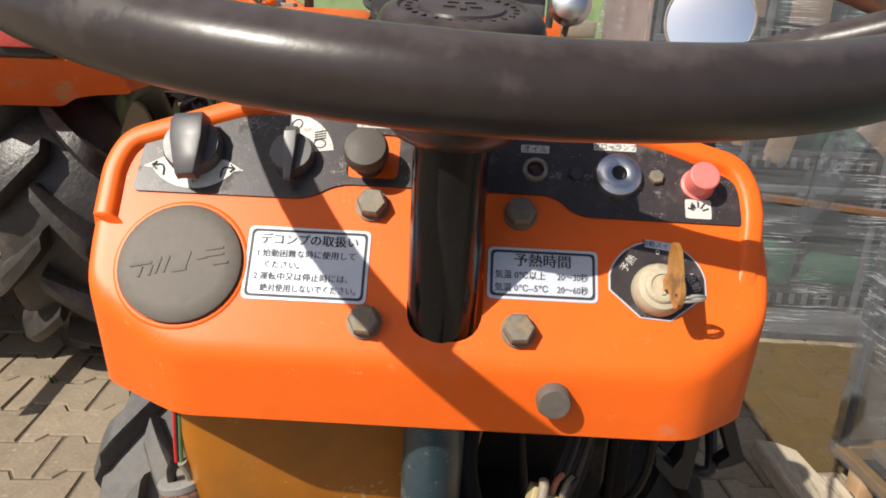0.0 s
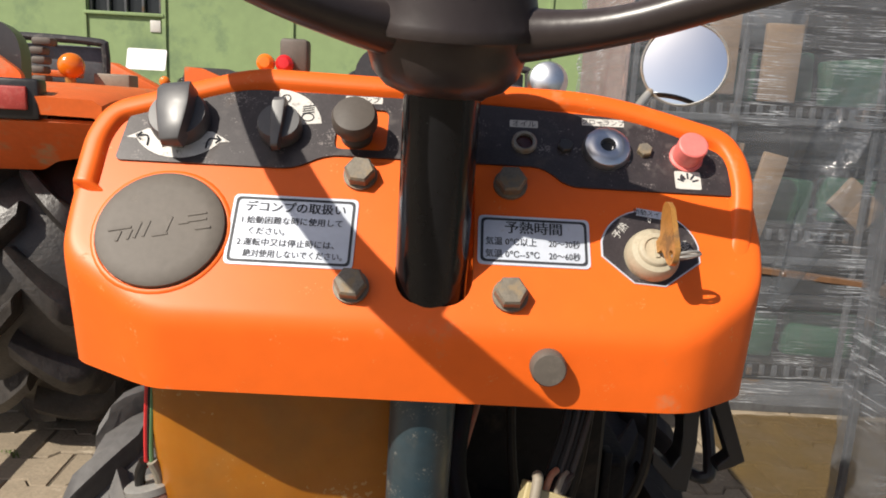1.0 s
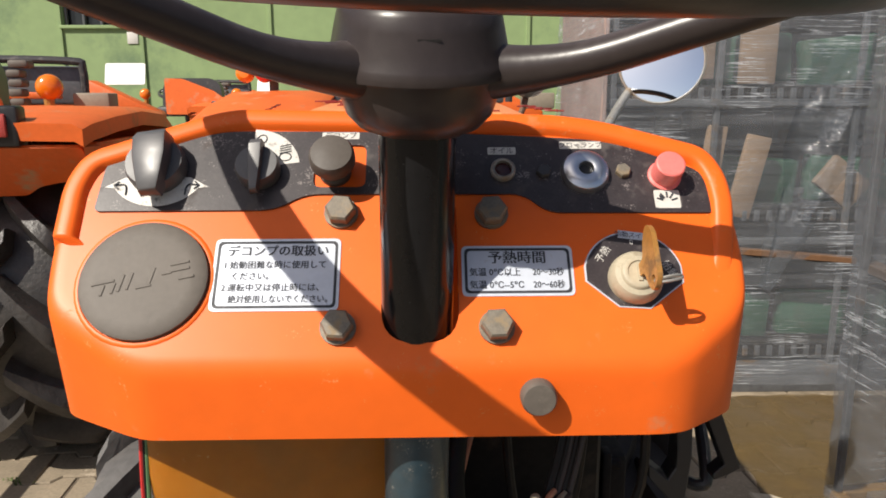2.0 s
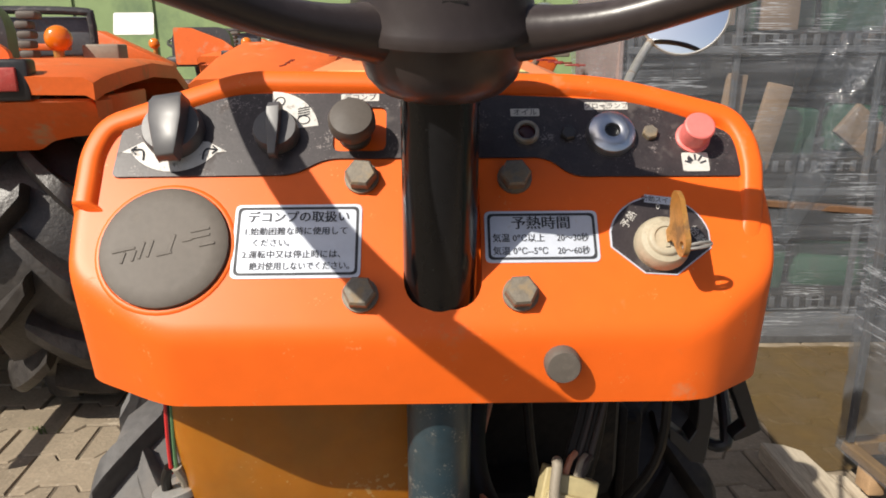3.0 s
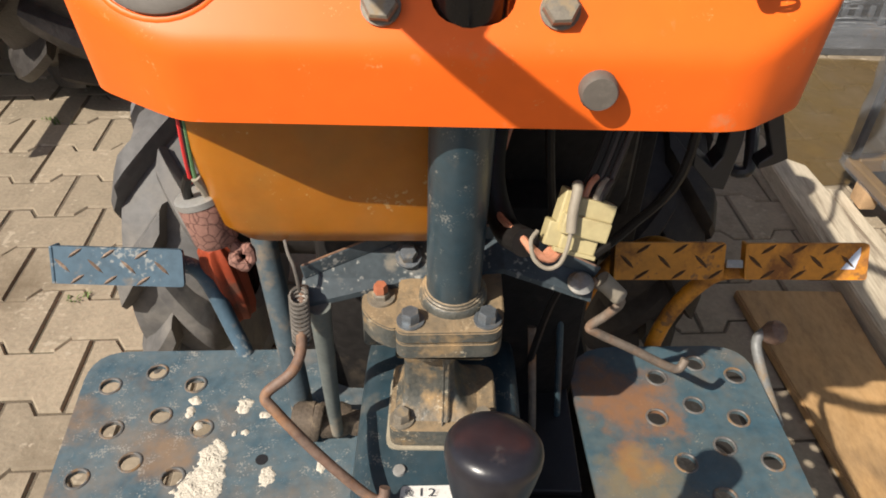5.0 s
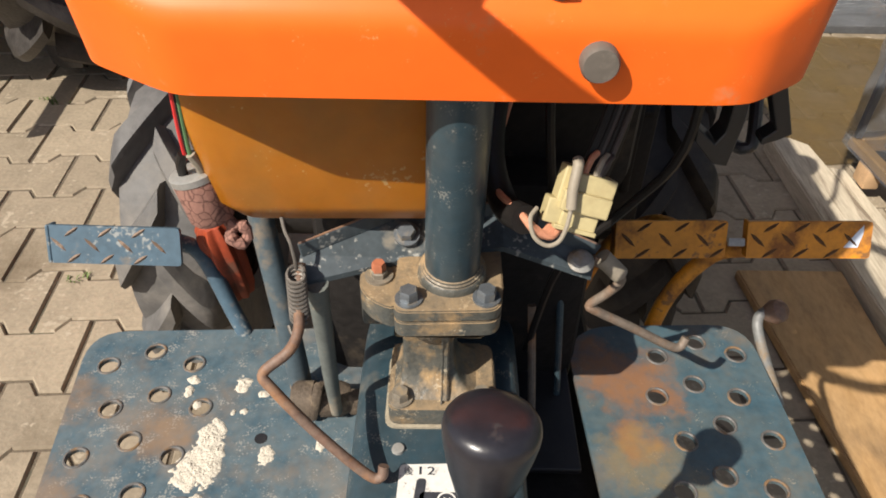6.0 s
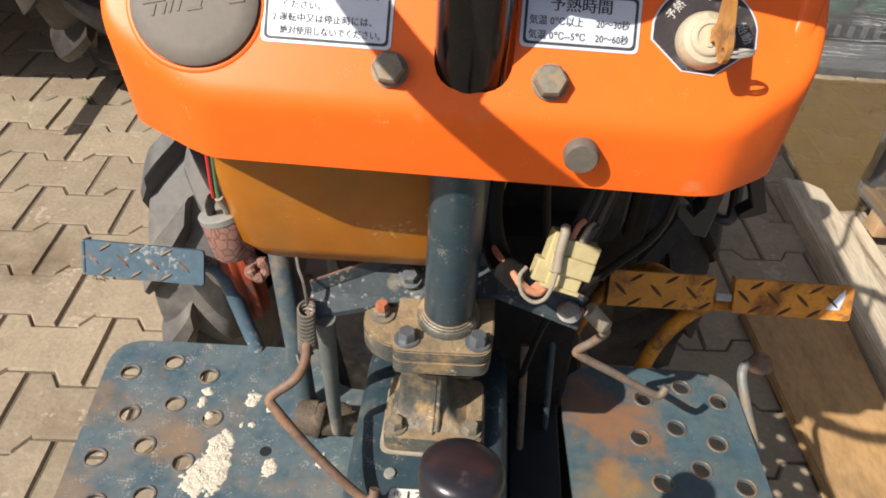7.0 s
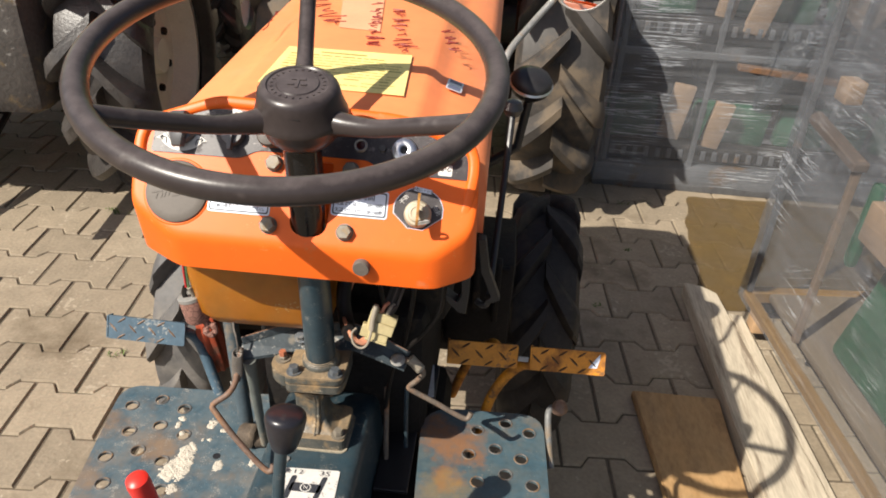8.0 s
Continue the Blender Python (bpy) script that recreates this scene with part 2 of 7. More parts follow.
def hexbolt(bm, m, af=0.017, high=0.008, washer=0.0, mi=0):
    """A hexagon head with a chamfered top, and a washer if asked for."""
    r = af / math.sqrt(3)
    z = 0.0
    if washer:
        lathe(bm, [(0, 0), (washer, 0), (washer, 0.0018), (0, 0.0018)], m, 20, mi)
        z = 0.0018
    rings = []
    for rad, h in ((r, z), (r, z + high * 0.8), (r * 0.86, z + high)):
        rings.append([bm.verts.new(m @ Vector((rad * math.cos(math.pi * k / 3), rad * math.sin(math.pi * k / 3), h))) for k in range(6)])
    for a, b in zip(rings, rings[1:]):
        for k in range(6):
            bm.faces.new((a[k], a[(k + 1) % 6], b[(k + 1) % 6], b[k])).material_index = mi
    bm.faces.new(rings[-1]).material_index = mi


def lettering(bm, text, m, size, mi=0, align="LEFT", lift=0.0002, stretch=1.0):
    """Flat letters of the built-in font, laid into the plane of m."""
    cu = bpy.data.curves.new("text", "FONT")
    cu.body, cu.size, cu.align_x, cu.resolution_u = text, size, align, 2
    ob = new("text", cu)
    dg = bpy.context.evaluated_depsgraph_get()
    me = ob.evaluated_get(dg).to_mesh()
    first = len(bm.verts)
    fcount = len(bm.faces)
    bm.from_mesh(me)
    ob.evaluated_get(dg).to_mesh_clear()
    bpy.data.objects.remove(ob)
    bpy.data.curves.remove(cu)
    bm.verts.ensure_lookup_table()
    bm.faces.ensure_lookup_table()
    s = m @ Matrix.Translation((0, 0, lift)) @ Matrix.Diagonal((stretch, 1, 1, 1))
    for v in bm.verts[first:]:
        v.co = s @ v.co
    for f in bm.faces[fcount:]:
        f.material_index = mi


def bar(bm, m, x, y, w, h, mi=0, lift=0.0002):
    vs = [bm.verts.new(m @ Vector((x + a * w, y + b * h, lift))) for a, b in ((0, 0), (1, 0), (1, 1), (0, 1))]
    bm.faces.new(vs).material_index = mi


def frame_at(o, x, y):
    """A pose at o with its x and y axes along those given."""
    x = Vector(x).normalized()
    z = x.cross(Vector(y)).normalized()
    y = z.cross(x)
    m = Matrix((x, y, z)).transposed().to_4x4()
    m.translation = o
    return m


def on_axis(o, z, turn=0.0):
    """A pose at o with its z axis along z."""
    m = Vector(z).to_track_quat("Z", "Y").to_matrix().to_4x4()
    m.translation = o
    return m @ Matrix.Rotation(radians(turn), 4, "Z")
# materials
ORANGE = mat("orange_paint", (0.84, 0.135, 0.012), 0.42, vary=0.05, scale=14, dirt=(0.66, 0.2, 0.07), dirt_amount=0.12, dirt_scale=40, bump=0.05, fine=0.0006, spec=0.35, spots=(0.8, 0.25, 0.08), spot_amount=0.02, spot_scale=700)
# hood orange made paler: sun glare mixed into the paint colour
ORANGE_GLARE = mat("glare_paled_orange_paint", (0.86, 0.255, 0.095), 0.36, vary=0.08, scale=9, dirt=(0.7, 0.3, 0.15), dirt_amount=0.2, dirt_scale=14, dirt_soft=0.3, bump=0.05, fine=0.0006)
ORANGE_DULL = mat("orange_paint_dusty", (0.72, 0.13, 0.02), 0.45, vary=0.1, scale=12, dirt=(0.45, 0.25, 0.13), dirt_amount=0.25, dirt_scale=9)
BLACK_PLATE = mat("black_plate", (0.036, 0.029, 0.031), 0.40, vary=0.3, scale=120, dirt=(0.085, 0.072, 0.068), dirt_amount=0.30, dirt_scale=60, bump=0.08, fine=0.0005, spots=(0.24, 0.21, 0.20), spot_amount=0.22, spot_scale=980)
KNOB_PLASTIC = mat("knob_plastic", (0.075, 0.073, 0.075), 0.48, vary=0.12, scale=60, spec=0.9, bump=0.05, fine=0.0005)
KNOB_DULL = mat("dull_knob_plastic", (0.075, 0.062, 0.052), 0.6, vary=0.12, scale=80, bump=0.06, fine=0.0005)
BLACK_PLASTIC = mat("black_plastic", (0.045, 0.043, 0.044), 0.3, vary=0.15, scale=60, dirt=(0.12, 0.105, 0.1), dirt_amount=0.25, dirt_scale=45, bump=0.05, fine=0.0006)
# wheel's upward faces painted paler, top light put into the colour
WHEEL_PLASTIC = mat("wheel_plastic", (0.037, 0.029, 0.028), 0.32, spec=0.38, vary=0.16, scale=34, dirt=(0.075, 0.06, 0.056), dirt_amount=0.22, dirt_scale=16, bump=0.1, fine=0.0008, settled_or_lit=(0.15, 0.125, 0.12), settled_or_lit_amount=0.45)
GREY_RUBBER = mat("grey_rubber", (0.115, 0.098, 0.082), 0.62, vary=0.12, scale=50, dirt=(0.2, 0.17, 0.14), dirt_amount=0.25, dirt_scale=30, bump=0.12, fine=0.0008)
BLUE_PAINT = mat("blue_paint", (0.020, 0.042, 0.056), 0.33, vary=0.24, scale=30, dirt=(0.13, 0.115, 0.09), dirt_amount=0.26, dirt_scale=24, dirt_soft=0.25, bump=0.14, fine=0.0008, spots=(0.20, 0.195, 0.175), spot_amount=0.25, spot_scale=700, dust=(0.13, 0.125, 0.11), dust_amount=0.16, dust_scale=40)
BLUE_WORN = mat("blue_paint_worn", (0.042, 0.086, 0.116), 0.5, vary=0.3, scale=26, dirt=(0.22, 0.13, 0.065), dirt_amount=0.50, dirt_scale=10, dirt_soft=0.3, bump=0.2, fine=0.001, spots=(0.30, 0.29, 0.26), spot_amount=0.33, spot_scale=560, dust=(0.20, 0.185, 0.155), dust_amount=0.42, dust_scale=26)
BLUE_RUSTY = mat("blue_paint_rusting", (0.036, 0.080, 0.108), 0.5, vary=0.3, scale=24, dirt=(0.20, 0.12, 0.055), dirt_amount=0.40, dirt_scale=13, dirt_soft=0.28, bump=0.2, fine=0.001, spots=(0.28, 0.25, 0.19), spot_amount=0.14, spot_scale=560, dust=(0.15, 0.145, 0.115), dust_amount=0.36, dust_scale=30)
stain(BLUE_RUSTY, [(0.128, 0.045, 0.45, 0.055), (0.160, 0.028, 0.45, 0.055), (0.178, 0.010, 0.45, 0.030), (0.150, -0.030, 0.45, 0.03)], (0.25, 0.105, 0.034), 2.0, 0.72)
stain(BLUE_RUSTY, [(0.150, -0.055, 0.45, 0.050), (0.172, -0.100, 0.45, 0.055), (0.135, -0.120, 0.45, 0.045)], (0.24, 0.16, 0.055), 5.0, 0.45)
stain(BLUE_WORN, [(-0.232, -0.030, 0.45, 0.034), (-0.322, 0.00, 0.45, 0.04), (-0.310, -0.09, 0.45, 0.04), (-0.19, -0.13, 0.45, 0.04)], (0.24, 0.135, 0.06), 3.0, 0.5)
HOLE_RIM = mat("worn_hole_rim", (0.11, 0.105, 0.10), 0.55, metal=0.1, vary=0.35, scale=90, dirt=(0.20, 0.12, 0.06), dirt_amount=0.48, dirt_scale=70)
BLUE_DARK = mat("blue_black_tube", (0.010, 0.010, 0.011), 0.16, vary=0.2, scale=30, dirt=(0.03, 0.032, 0.034), dirt_amount=0.15, dirt_scale=30, spec=0.35)
CAST_MUD = mat("muddy_casting", (0.048, 0.054, 0.052), 0.45, vary=0.3, scale=60, dirt=(0.33, 0.21, 0.095), dirt_amount=0.43, dirt_scale=34, dirt_soft=0.16, bump=0.4, fine=0.0014, spots=(0.45, 0.38, 0.27), spot_amount=0.22, spot_scale=500, dust=(0.20, 0.165, 0.115), dust_amount=0.30, dust_scale=90, settled_or_lit=(0.37, 0.255, 0.14), settled_or_lit_amount=0.62)
GREY_METAL = mat("dull_steel", (0.3, 0.29, 0.27), 0.5, metal=0.35, vary=0.2, scale=60, dirt=(0.3, 0.22, 0.15), dirt_amount=0.3, dirt_scale=35, bump=0.12, fine=0.0008)
BOLT_STEEL = mat("dusty_bolt_steel", (0.19, 0.165, 0.13), 0.5, metal=0.25, vary=0.25, scale=130, dirt=(0.28, 0.21, 0.13), dirt_amount=0.4, dirt_scale=120, bump=0.15, fine=0.0005)
BOLT_BLUE = mat("blue_bolt", (0.14, 0.155, 0.17), 0.38, metal=0.5, vary=0.25, scale=130, dirt=(0.22, 0.185, 0.14), dirt_amount=0.3, dirt_scale=110)
CHROME = mat("chrome", (0.75, 0.76, 0.78), 0.3, metal=1.0, vary=0.08, scale=60, dirt=(0.3, 0.27, 0.25), dirt_amount=0.12, dirt_scale=90)
ROD_STEEL = mat("browned_rod_steel", (0.15, 0.115, 0.09), 0.6, metal=0.2, vary=0.35, scale=60, dirt=(0.28, 0.125, 0.048), dirt_amount=0.50, dirt_scale=22, dirt_soft=0.25, bump=0.25, fine=0.0008, dust=(0.26, 0.22, 0.17), dust_amount=0.3, dust_scale=120)
POST_GREY = mat("dusty_blue_post", (0.052, 0.075, 0.09), 0.6, vary=0.25, scale=35, dirt=(0.19, 0.145, 0.10), dirt_amount=0.45, dirt_scale=22, bump=0.15, fine=0.001)
RUST = mat("rusty_steel", (0.13, 0.068, 0.045), 0.65, metal=0.1, vary=0.4, scale=50, dirt=(0.34, 0.155, 0.055), dirt_amount=0.5, dirt_scale=40, dirt_soft=0.25, bump=0.25, fine=0.001, dust=(0.26, 0.22, 0.18), dust_amount=0.35, dust_scale=90)
YELLOW_PAINT = mat("yellow_paint", (0.56, 0.22, 0.012), 0.5, vary=0.2, scale=30, dirt=(0.22, 0.085, 0.02), dirt_amount=0.50, dirt_scale=20, bump=0.14, fine=0.0008, spots=(0.12, 0.06, 0.03), spot_amount=0.18, spot_scale=160)
BLUE_TREAD = mat("worn_blue_paint", (0.055, 0.095, 0.13), 0.5, vary=0.25, scale=30, dirt=(0.20, 0.15, 0.10), dirt_amount=0.34, dirt_scale=28, bump=0.14, fine=0.0006, spots=(0.3, 0.3, 0.28), spot_amount=0.24, spot_scale=220)
TANK_PLASTIC = mat("amber_tank_plastic", (0.36, 0.122, 0.005), 0.36, vary=0.12, scale=14, dirt=(0.25, 0.12, 0.022), dirt_amount=0.34, dirt_scale=16, dirt_soft=0.3, bump=0.1, fine=0.0008, spots=(0.46, 0.31, 0.14), spot_amount=0.10, spot_scale=300, dust=(0.38, 0.17, 0.04), dust_amount=0.22, dust_scale=50)
TANK_PLASTIC.node_tree.nodes["Principled BSDF"].inputs["Subsurface Weight"].default_value = 0.20
TANK_PLASTIC.node_tree.nodes["Principled BSDF"].inputs["Subsurface Radius"].default_value = (0.016, 0.006, 0.002)
TANK_PLASTIC.node_tree.nodes["Principled BSDF"].inputs["Subsurface Scale"].default_value = 1.0
def cracked_foam():
    """Old foam, shrunk and cracked into islands."""
    m = mat("cracked_pink_foam", (0.25, 0.125, 0.095), 0.85, vary=0.25, scale=60, bump=0.3, fine=0.001)
    n, l = m.node_tree.nodes, m.node_tree.links
    b = n["Principled BSDF"]
    tc, vo, rg, mx = n.new("ShaderNodeTexCoord"), n.new("ShaderNodeTexVoronoi"), n.new("ShaderNodeMapRange"), n.new("ShaderNodeMix")
    vo.feature = "DISTANCE_TO_EDGE"
    vo.inputs["Scale"].default_value = 170
    wob, ad = n.new("ShaderNodeTexNoise"), n.new("ShaderNodeMix")
    wob.inputs["Scale"].default_value, wob.inputs["Detail"].default_value = 130, 3
    ad.data_type = "VECTOR"
    ad.inputs[0].default_value = 0.006
    l.new(tc.outputs["Object"], wob.inputs["Vector"])
    l.new(tc.outputs["Object"], ad.inputs[4])
    l.new(wob.outputs["Color"], ad.inputs[5])
    l.new(ad.outputs[1], vo.inputs["Vector"])
    rg.inputs[1].default_value, rg.inputs[2].default_value = 0.0, 0.10
    l.new(vo.outputs["Distance"], rg.inputs[0])
    mx.data_type = "RGBA"
    mx.inputs[6].default_value = (0.09, 0.04, 0.03, 1)
    old = b.inputs["Base Color"].links[0].from_socket
    l.new(old, mx.inputs[7])
    l.new(rg.outputs[0], mx.inputs[0])
    l.new(mx.outputs[2], b.inputs["Base Color"])
    return m


PINK_FOAM = cracked_foam()
RED_PLASTIC = mat("faded_red_plastic", (0.80, 0.19, 0.17), 0.42, vary=0.1, scale=80)
RED_BRIGHT = mat("bright_red_rubber", (0.68, 0.03, 0.02), 0.38, vary=0.1, scale=60)
CREAM = mat("cream_plastic", (0.43, 0.36, 0.19), 0.42, vary=0.12, scale=50, dirt=(0.34, 0.26, 0.13), dirt_amount=0.30, dirt_scale=60, dirt_soft=0.3)
KEY_GREY = mat("beige_grey_cap", (0.42, 0.37, 0.27), 0.5, vary=0.12, scale=90, dirt=(0.3, 0.25, 0.17), dirt_amount=0.3, dirt_scale=60, bump=0.1, fine=0.0005)
BRASS = mat("brass_key", (0.5, 0.24, 0.06), 0.4, metal=0.4, vary=0.2, scale=90, dirt=(0.25, 0.14, 0.06), dirt_amount=0.3, dirt_scale=60)
LABEL_SILVER = mat("silver_label", (0.62, 0.66, 0.74), 0.32, metal=0.2, vary=0.06, scale=40, dirt=(0.5, 0.46, 0.42), dirt_amount=0.15, dirt_scale=50)
LABEL_WHITE = mat("white_label", (0.6, 0.58, 0.54), 0.5, vary=0.12, scale=60, dirt=(0.2, 0.17, 0.15), dirt_amount=0.27, dirt_scale=160, spots=(0.1, 0.09, 0.085), spot_amount=0.16, spot_scale=500)
LABEL_YELLOW = mat("yellow_paper", (0.80, 0.66, 0.25), 0.6, vary=0.1, scale=30)
INK = mat("black_ink", (0.03, 0.032, 0.04), 0.55, vary=0.2, scale=200)
INK_RED = mat("dark_red_marker", (0.22, 0.02, 0.015), 0.5, vary=0.3, scale=150)
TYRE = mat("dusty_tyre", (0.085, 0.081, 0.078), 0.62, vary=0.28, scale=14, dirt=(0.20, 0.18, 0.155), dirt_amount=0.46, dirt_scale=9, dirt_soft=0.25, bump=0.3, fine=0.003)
TYRE_BLACK = mat("black_tyre", (0.026, 0.023, 0.022), 0.42, vary=0.3, scale=18, dirt=(0.085, 0.070, 0.060), dirt_amount=0.36, dirt_scale=10, dirt_soft=0.25, bump=0.35, fine=0.004, dust=(0.10, 0.09, 0.08), dust_amount=0.3, dust_scale=22)
RIM_CREAM = mat("cream_rim_paint", (0.78, 0.74, 0.62), 0.5, vary=0.08, scale=20, dirt=(0.42, 0.36, 0.27), dirt_amount=0.24, dirt_scale=12, dirt_soft=0.25)
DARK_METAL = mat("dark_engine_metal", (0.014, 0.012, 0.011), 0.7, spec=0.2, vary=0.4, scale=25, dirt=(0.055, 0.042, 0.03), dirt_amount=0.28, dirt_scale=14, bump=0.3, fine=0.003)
BLACK_PAINT = mat("black_paint", (0.018, 0.017, 0.018), 0.4, vary=0.2, scale=60)
SHIFT_KNOB = mat("shift_knob", (0.017, 0.016, 0.020), 0.30, vary=0.25, scale=60, dirt=(0.045, 0.035, 0.034), dirt_amount=0.14, dirt_scale=60, bump=0.1, fine=0.0006)
PLASTER = mat("dried_plaster_spill", (0.5, 0.45, 0.37), 0.9, vary=0.15, scale=120, bump=0.5, fine=0.002)
PAVER = mat("concrete_paver", (0.262, 0.212, 0.150), 0.88, vary=0.2, scale=18, dirt=(0.15, 0.115, 0.075), dirt_amount=0.33, dirt_scale=2.6, bump=0.6, fine=0.0025, random_tone=0.11, world_space=True, spots=(0.38, 0.32, 0.24), spot_amount=0.2, spot_scale=70)
JOINT = mat("sandy_joint_soil", (0.120, 0.094, 0.066), 0.95, vary=0.4, scale=70, dirt=(0.075, 0.068, 0.045), dirt_amount=0.42, dirt_scale=9, bump=0.6, fine=0.004)
WOOD = mat("bleached_plank", (0.43, 0.37, 0.28), 0.85, vary=0.3, scale=6, dirt=(0.2, 0.155, 0.11), dirt_amount=0.38, dirt_scale=5, bump=0.3, fine=0.002, stretch=(7, 0.8, 7))
WOOD_BROWN = mat("brown_board", (0.37, 0.215, 0.088), 0.7, vary=0.28, scale=6, dirt=(0.13, 0.075, 0.035), dirt_amount=0.42, dirt_scale=5, dirt_soft=0.25, bump=0.25, fine=0.0015, stretch=(3.2, 1.2, 3.2), dust=(0.42, 0.30, 0.17), dust_amount=0.3, dust_scale=9)
BLOCK_WOOD = mat("dusty_block_wood", (0.31, 0.21, 0.135), 0.75, vary=0.25, scale=8, bump=0.15, fine=0.0015, stretch=(1, 5, 5))
WOOD_TAN = mat("fresh_crate_wood", (0.42, 0.27, 0.15), 0.7, vary=0.25, scale=8, bump=0.15, fine=0.0015, stretch=(1, 5, 5))
GREEN_WALL = mat("green_wall_paint", (0.235, 0.325, 0.145), 0.75, vary=0.1, scale=1.2, dirt=(0.15, 0.22, 0.115), dirt_amount=0.36, dirt_scale=1.1, bump=0.05)
GREEN_PANEL = mat("green_enamel", (0.024, 0.098, 0.052), 0.5, vary=0.3, scale=9, dirt=(0.05, 0.08, 0.05), dirt_amount=0.3, dirt_scale=6)
GREY_STEEL = mat("galvanised_frame", (0.13, 0.135, 0.145), 0.5, metal=0.3, vary=0.25, scale=14, dirt=(0.17, 0.1, 0.05), dirt_amount=0.28, dirt_scale=8)
GLASS_DARK = mat("dark_window_glass", (0.02, 0.022, 0.024), 0.1, vary=0.2, scale=3)
AMBER_LENS = mat("amber_lens", (0.75, 0.18, 0.01), 0.2, vary=0.1, scale=60, coat=0.5)
RED_LENS = mat("red_lens", (0.6, 0.02, 0.02), 0.2, vary=0.1, scale=60, coat=0.5)
DUSTY_RED = mat("dusty_red_lens", (0.42, 0.055, 0.045), 0.45, vary=0.2, scale=60, dirt=(0.45, 0.2, 0.16), dirt_amount=0.4, dirt_scale=30, dirt_soft=0.3)
WHITE_PLATE = mat("white_plate_paint", (0.85, 0.86, 0.86), 0.5, vary=0.03, scale=20)
WIRE_RED = mat("red_wire", (0.55, 0.03, 0.03), 0.45, vary=0.1, scale=80)
WIRE_GREEN = mat("green_wire", (0.1, 0.2, 0.09), 0.5, vary=0.1, scale=80)
WIRE_BLACK = mat("black_wire", (0.013, 0.011, 0.010), 0.5, spec=0.25, vary=0.2, scale=80)
WIRE_ORANGE = mat("orange_wire", (0.5, 0.22, 0.13), 0.5, vary=0.2, scale=80)
DARK_SLEEVE = mat("brown_grey_sleeve", (0.040, 0.030, 0.027), 0.6, vary=0.25, scale=80)
SLEEVE = mat("grey_sleeve", (0.25, 0.215, 0.165), 0.6, vary=0.15, scale=80)


def film_material(name, stretch, turn, haze, streak, wave, tone):
    """Stretch wrap: clear film with a light haze, whitened pull lines and a rippled gloss."""
    m = bpy.data.materials.new(name)
    m.use_nodes = True
    n, l = m.node_tree.nodes, m.node_tree.links
    n.remove(n["Principled BSDF"])
    tc = n.new("ShaderNodeTexCoord")
    mp = n.new("ShaderNodeMapping")
    mp.inputs["Scale"].default_value = stretch
    mp.inputs["Rotation"].default_value = turn
    l.new(tc.outputs["Object"], mp.inputs[0])
    lines, patch, ripple = (n.new("ShaderNodeTexNoise") for _ in range(3))
    lines.inputs["Scale"].default_value, lines.inputs["Detail"].default_value, lines.inputs["Roughness"].default_value = 3.2, 6, 0.62
    patch.inputs["Scale"].default_value, patch.inputs["Detail"].default_value = 4.5, 4
    ripple.inputs["Scale"].default_value, ripple.inputs["Detail"].default_value = 5.0, 5
    l.new(mp.outputs[0], lines.inputs["Vector"])
    l.new(tc.outputs["Object"], patch.inputs["Vector"])
    l.new(mp.outputs[0], ripple.inputs["Vector"])
    d = n.new("ShaderNodeMath")
    d.operation = "SUBTRACT"
    d.inputs[1].default_value = 0.5
    l.new(lines.outputs[0], d.inputs[0])
    ab = n.new("ShaderNodeMath")
    ab.operation = "ABSOLUTE"
    l.new(d.outputs[0], ab.inputs[0])
    thin = n.new("ShaderNodeMapRange")
    thin.inputs[1].default_value, thin.inputs[2].default_value, thin.inputs[3].default_value, thin.inputs[4].default_value = 0.0, 0.02, 1.0, 0.0
    l.new(ab.outputs[0], thin.inputs[0])
    where = n.new("ShaderNodeMapRange")
    where.inputs[1].default_value, where.inputs[2].default_value = 0.47, 0.64
    l.new(patch.outputs[0], where.inputs[0])
    both = n.new("ShaderNodeMath")
    both.operation = "MULTIPLY"
    l.new(thin.outputs[0], both.inputs[0])
    l.new(where.outputs[0], both.inputs[1])
    soft_haze = n.new("ShaderNodeMapRange")
    soft_haze.inputs[1].default_value, soft_haze.inputs[2].default_value = 0.3, 0.75
    soft_haze.inputs[3].default_value, soft_haze.inputs[4].default_value = haze * 0.55, haze * 1.6
    l.new(lines.outputs[0], soft_haze.inputs[0])
    white = n.new("ShaderNodeMath")
    white.operation = "MULTIPLY"
    white.inputs[1].default_value = streak
    white.use_clamp = True
    l.new(both.outputs[0], white.inputs[0])
    bp = n.new("ShaderNodeBump")
    bp.inputs["Strength"].default_value, bp.inputs["Distance"].default_value = wave, 0.012
    l.new(ripple.outputs[0], bp.inputs["Height"])
    gl = n.new("ShaderNodeBsdfGlossy")
    gl.inputs["Roughness"].default_value = 0.10
    l.new(bp.outputs[0], gl.inputs["Normal"])
    df = n.new("ShaderNodeBsdfDiffuse")
    df.inputs["Color"].default_value = tone
    tr = n.new("ShaderNodeBsdfTransparent")
    tr.inputs["Color"].default_value = (0.80, 0.82, 0.84, 1)
    a = n.new("ShaderNodeMixShader")
    l.new(soft_haze.outputs[0], a.inputs[0])
    l.new(tr.outputs[0], a.inputs[1])
    l.new(df.outputs[0], a.inputs[2])
    pulled = n.new("ShaderNodeBsdfDiffuse")
    pulled.inputs["Color"].default_value = (0.62, 0.65, 0.69, 1)
    c = n.new("ShaderNodeMixShader")
    l.new(white.outputs[0], c.inputs[0])
    l.new(a.outputs[0], c.inputs[1])
    l.new(pulled.outputs[0], c.inputs[2])
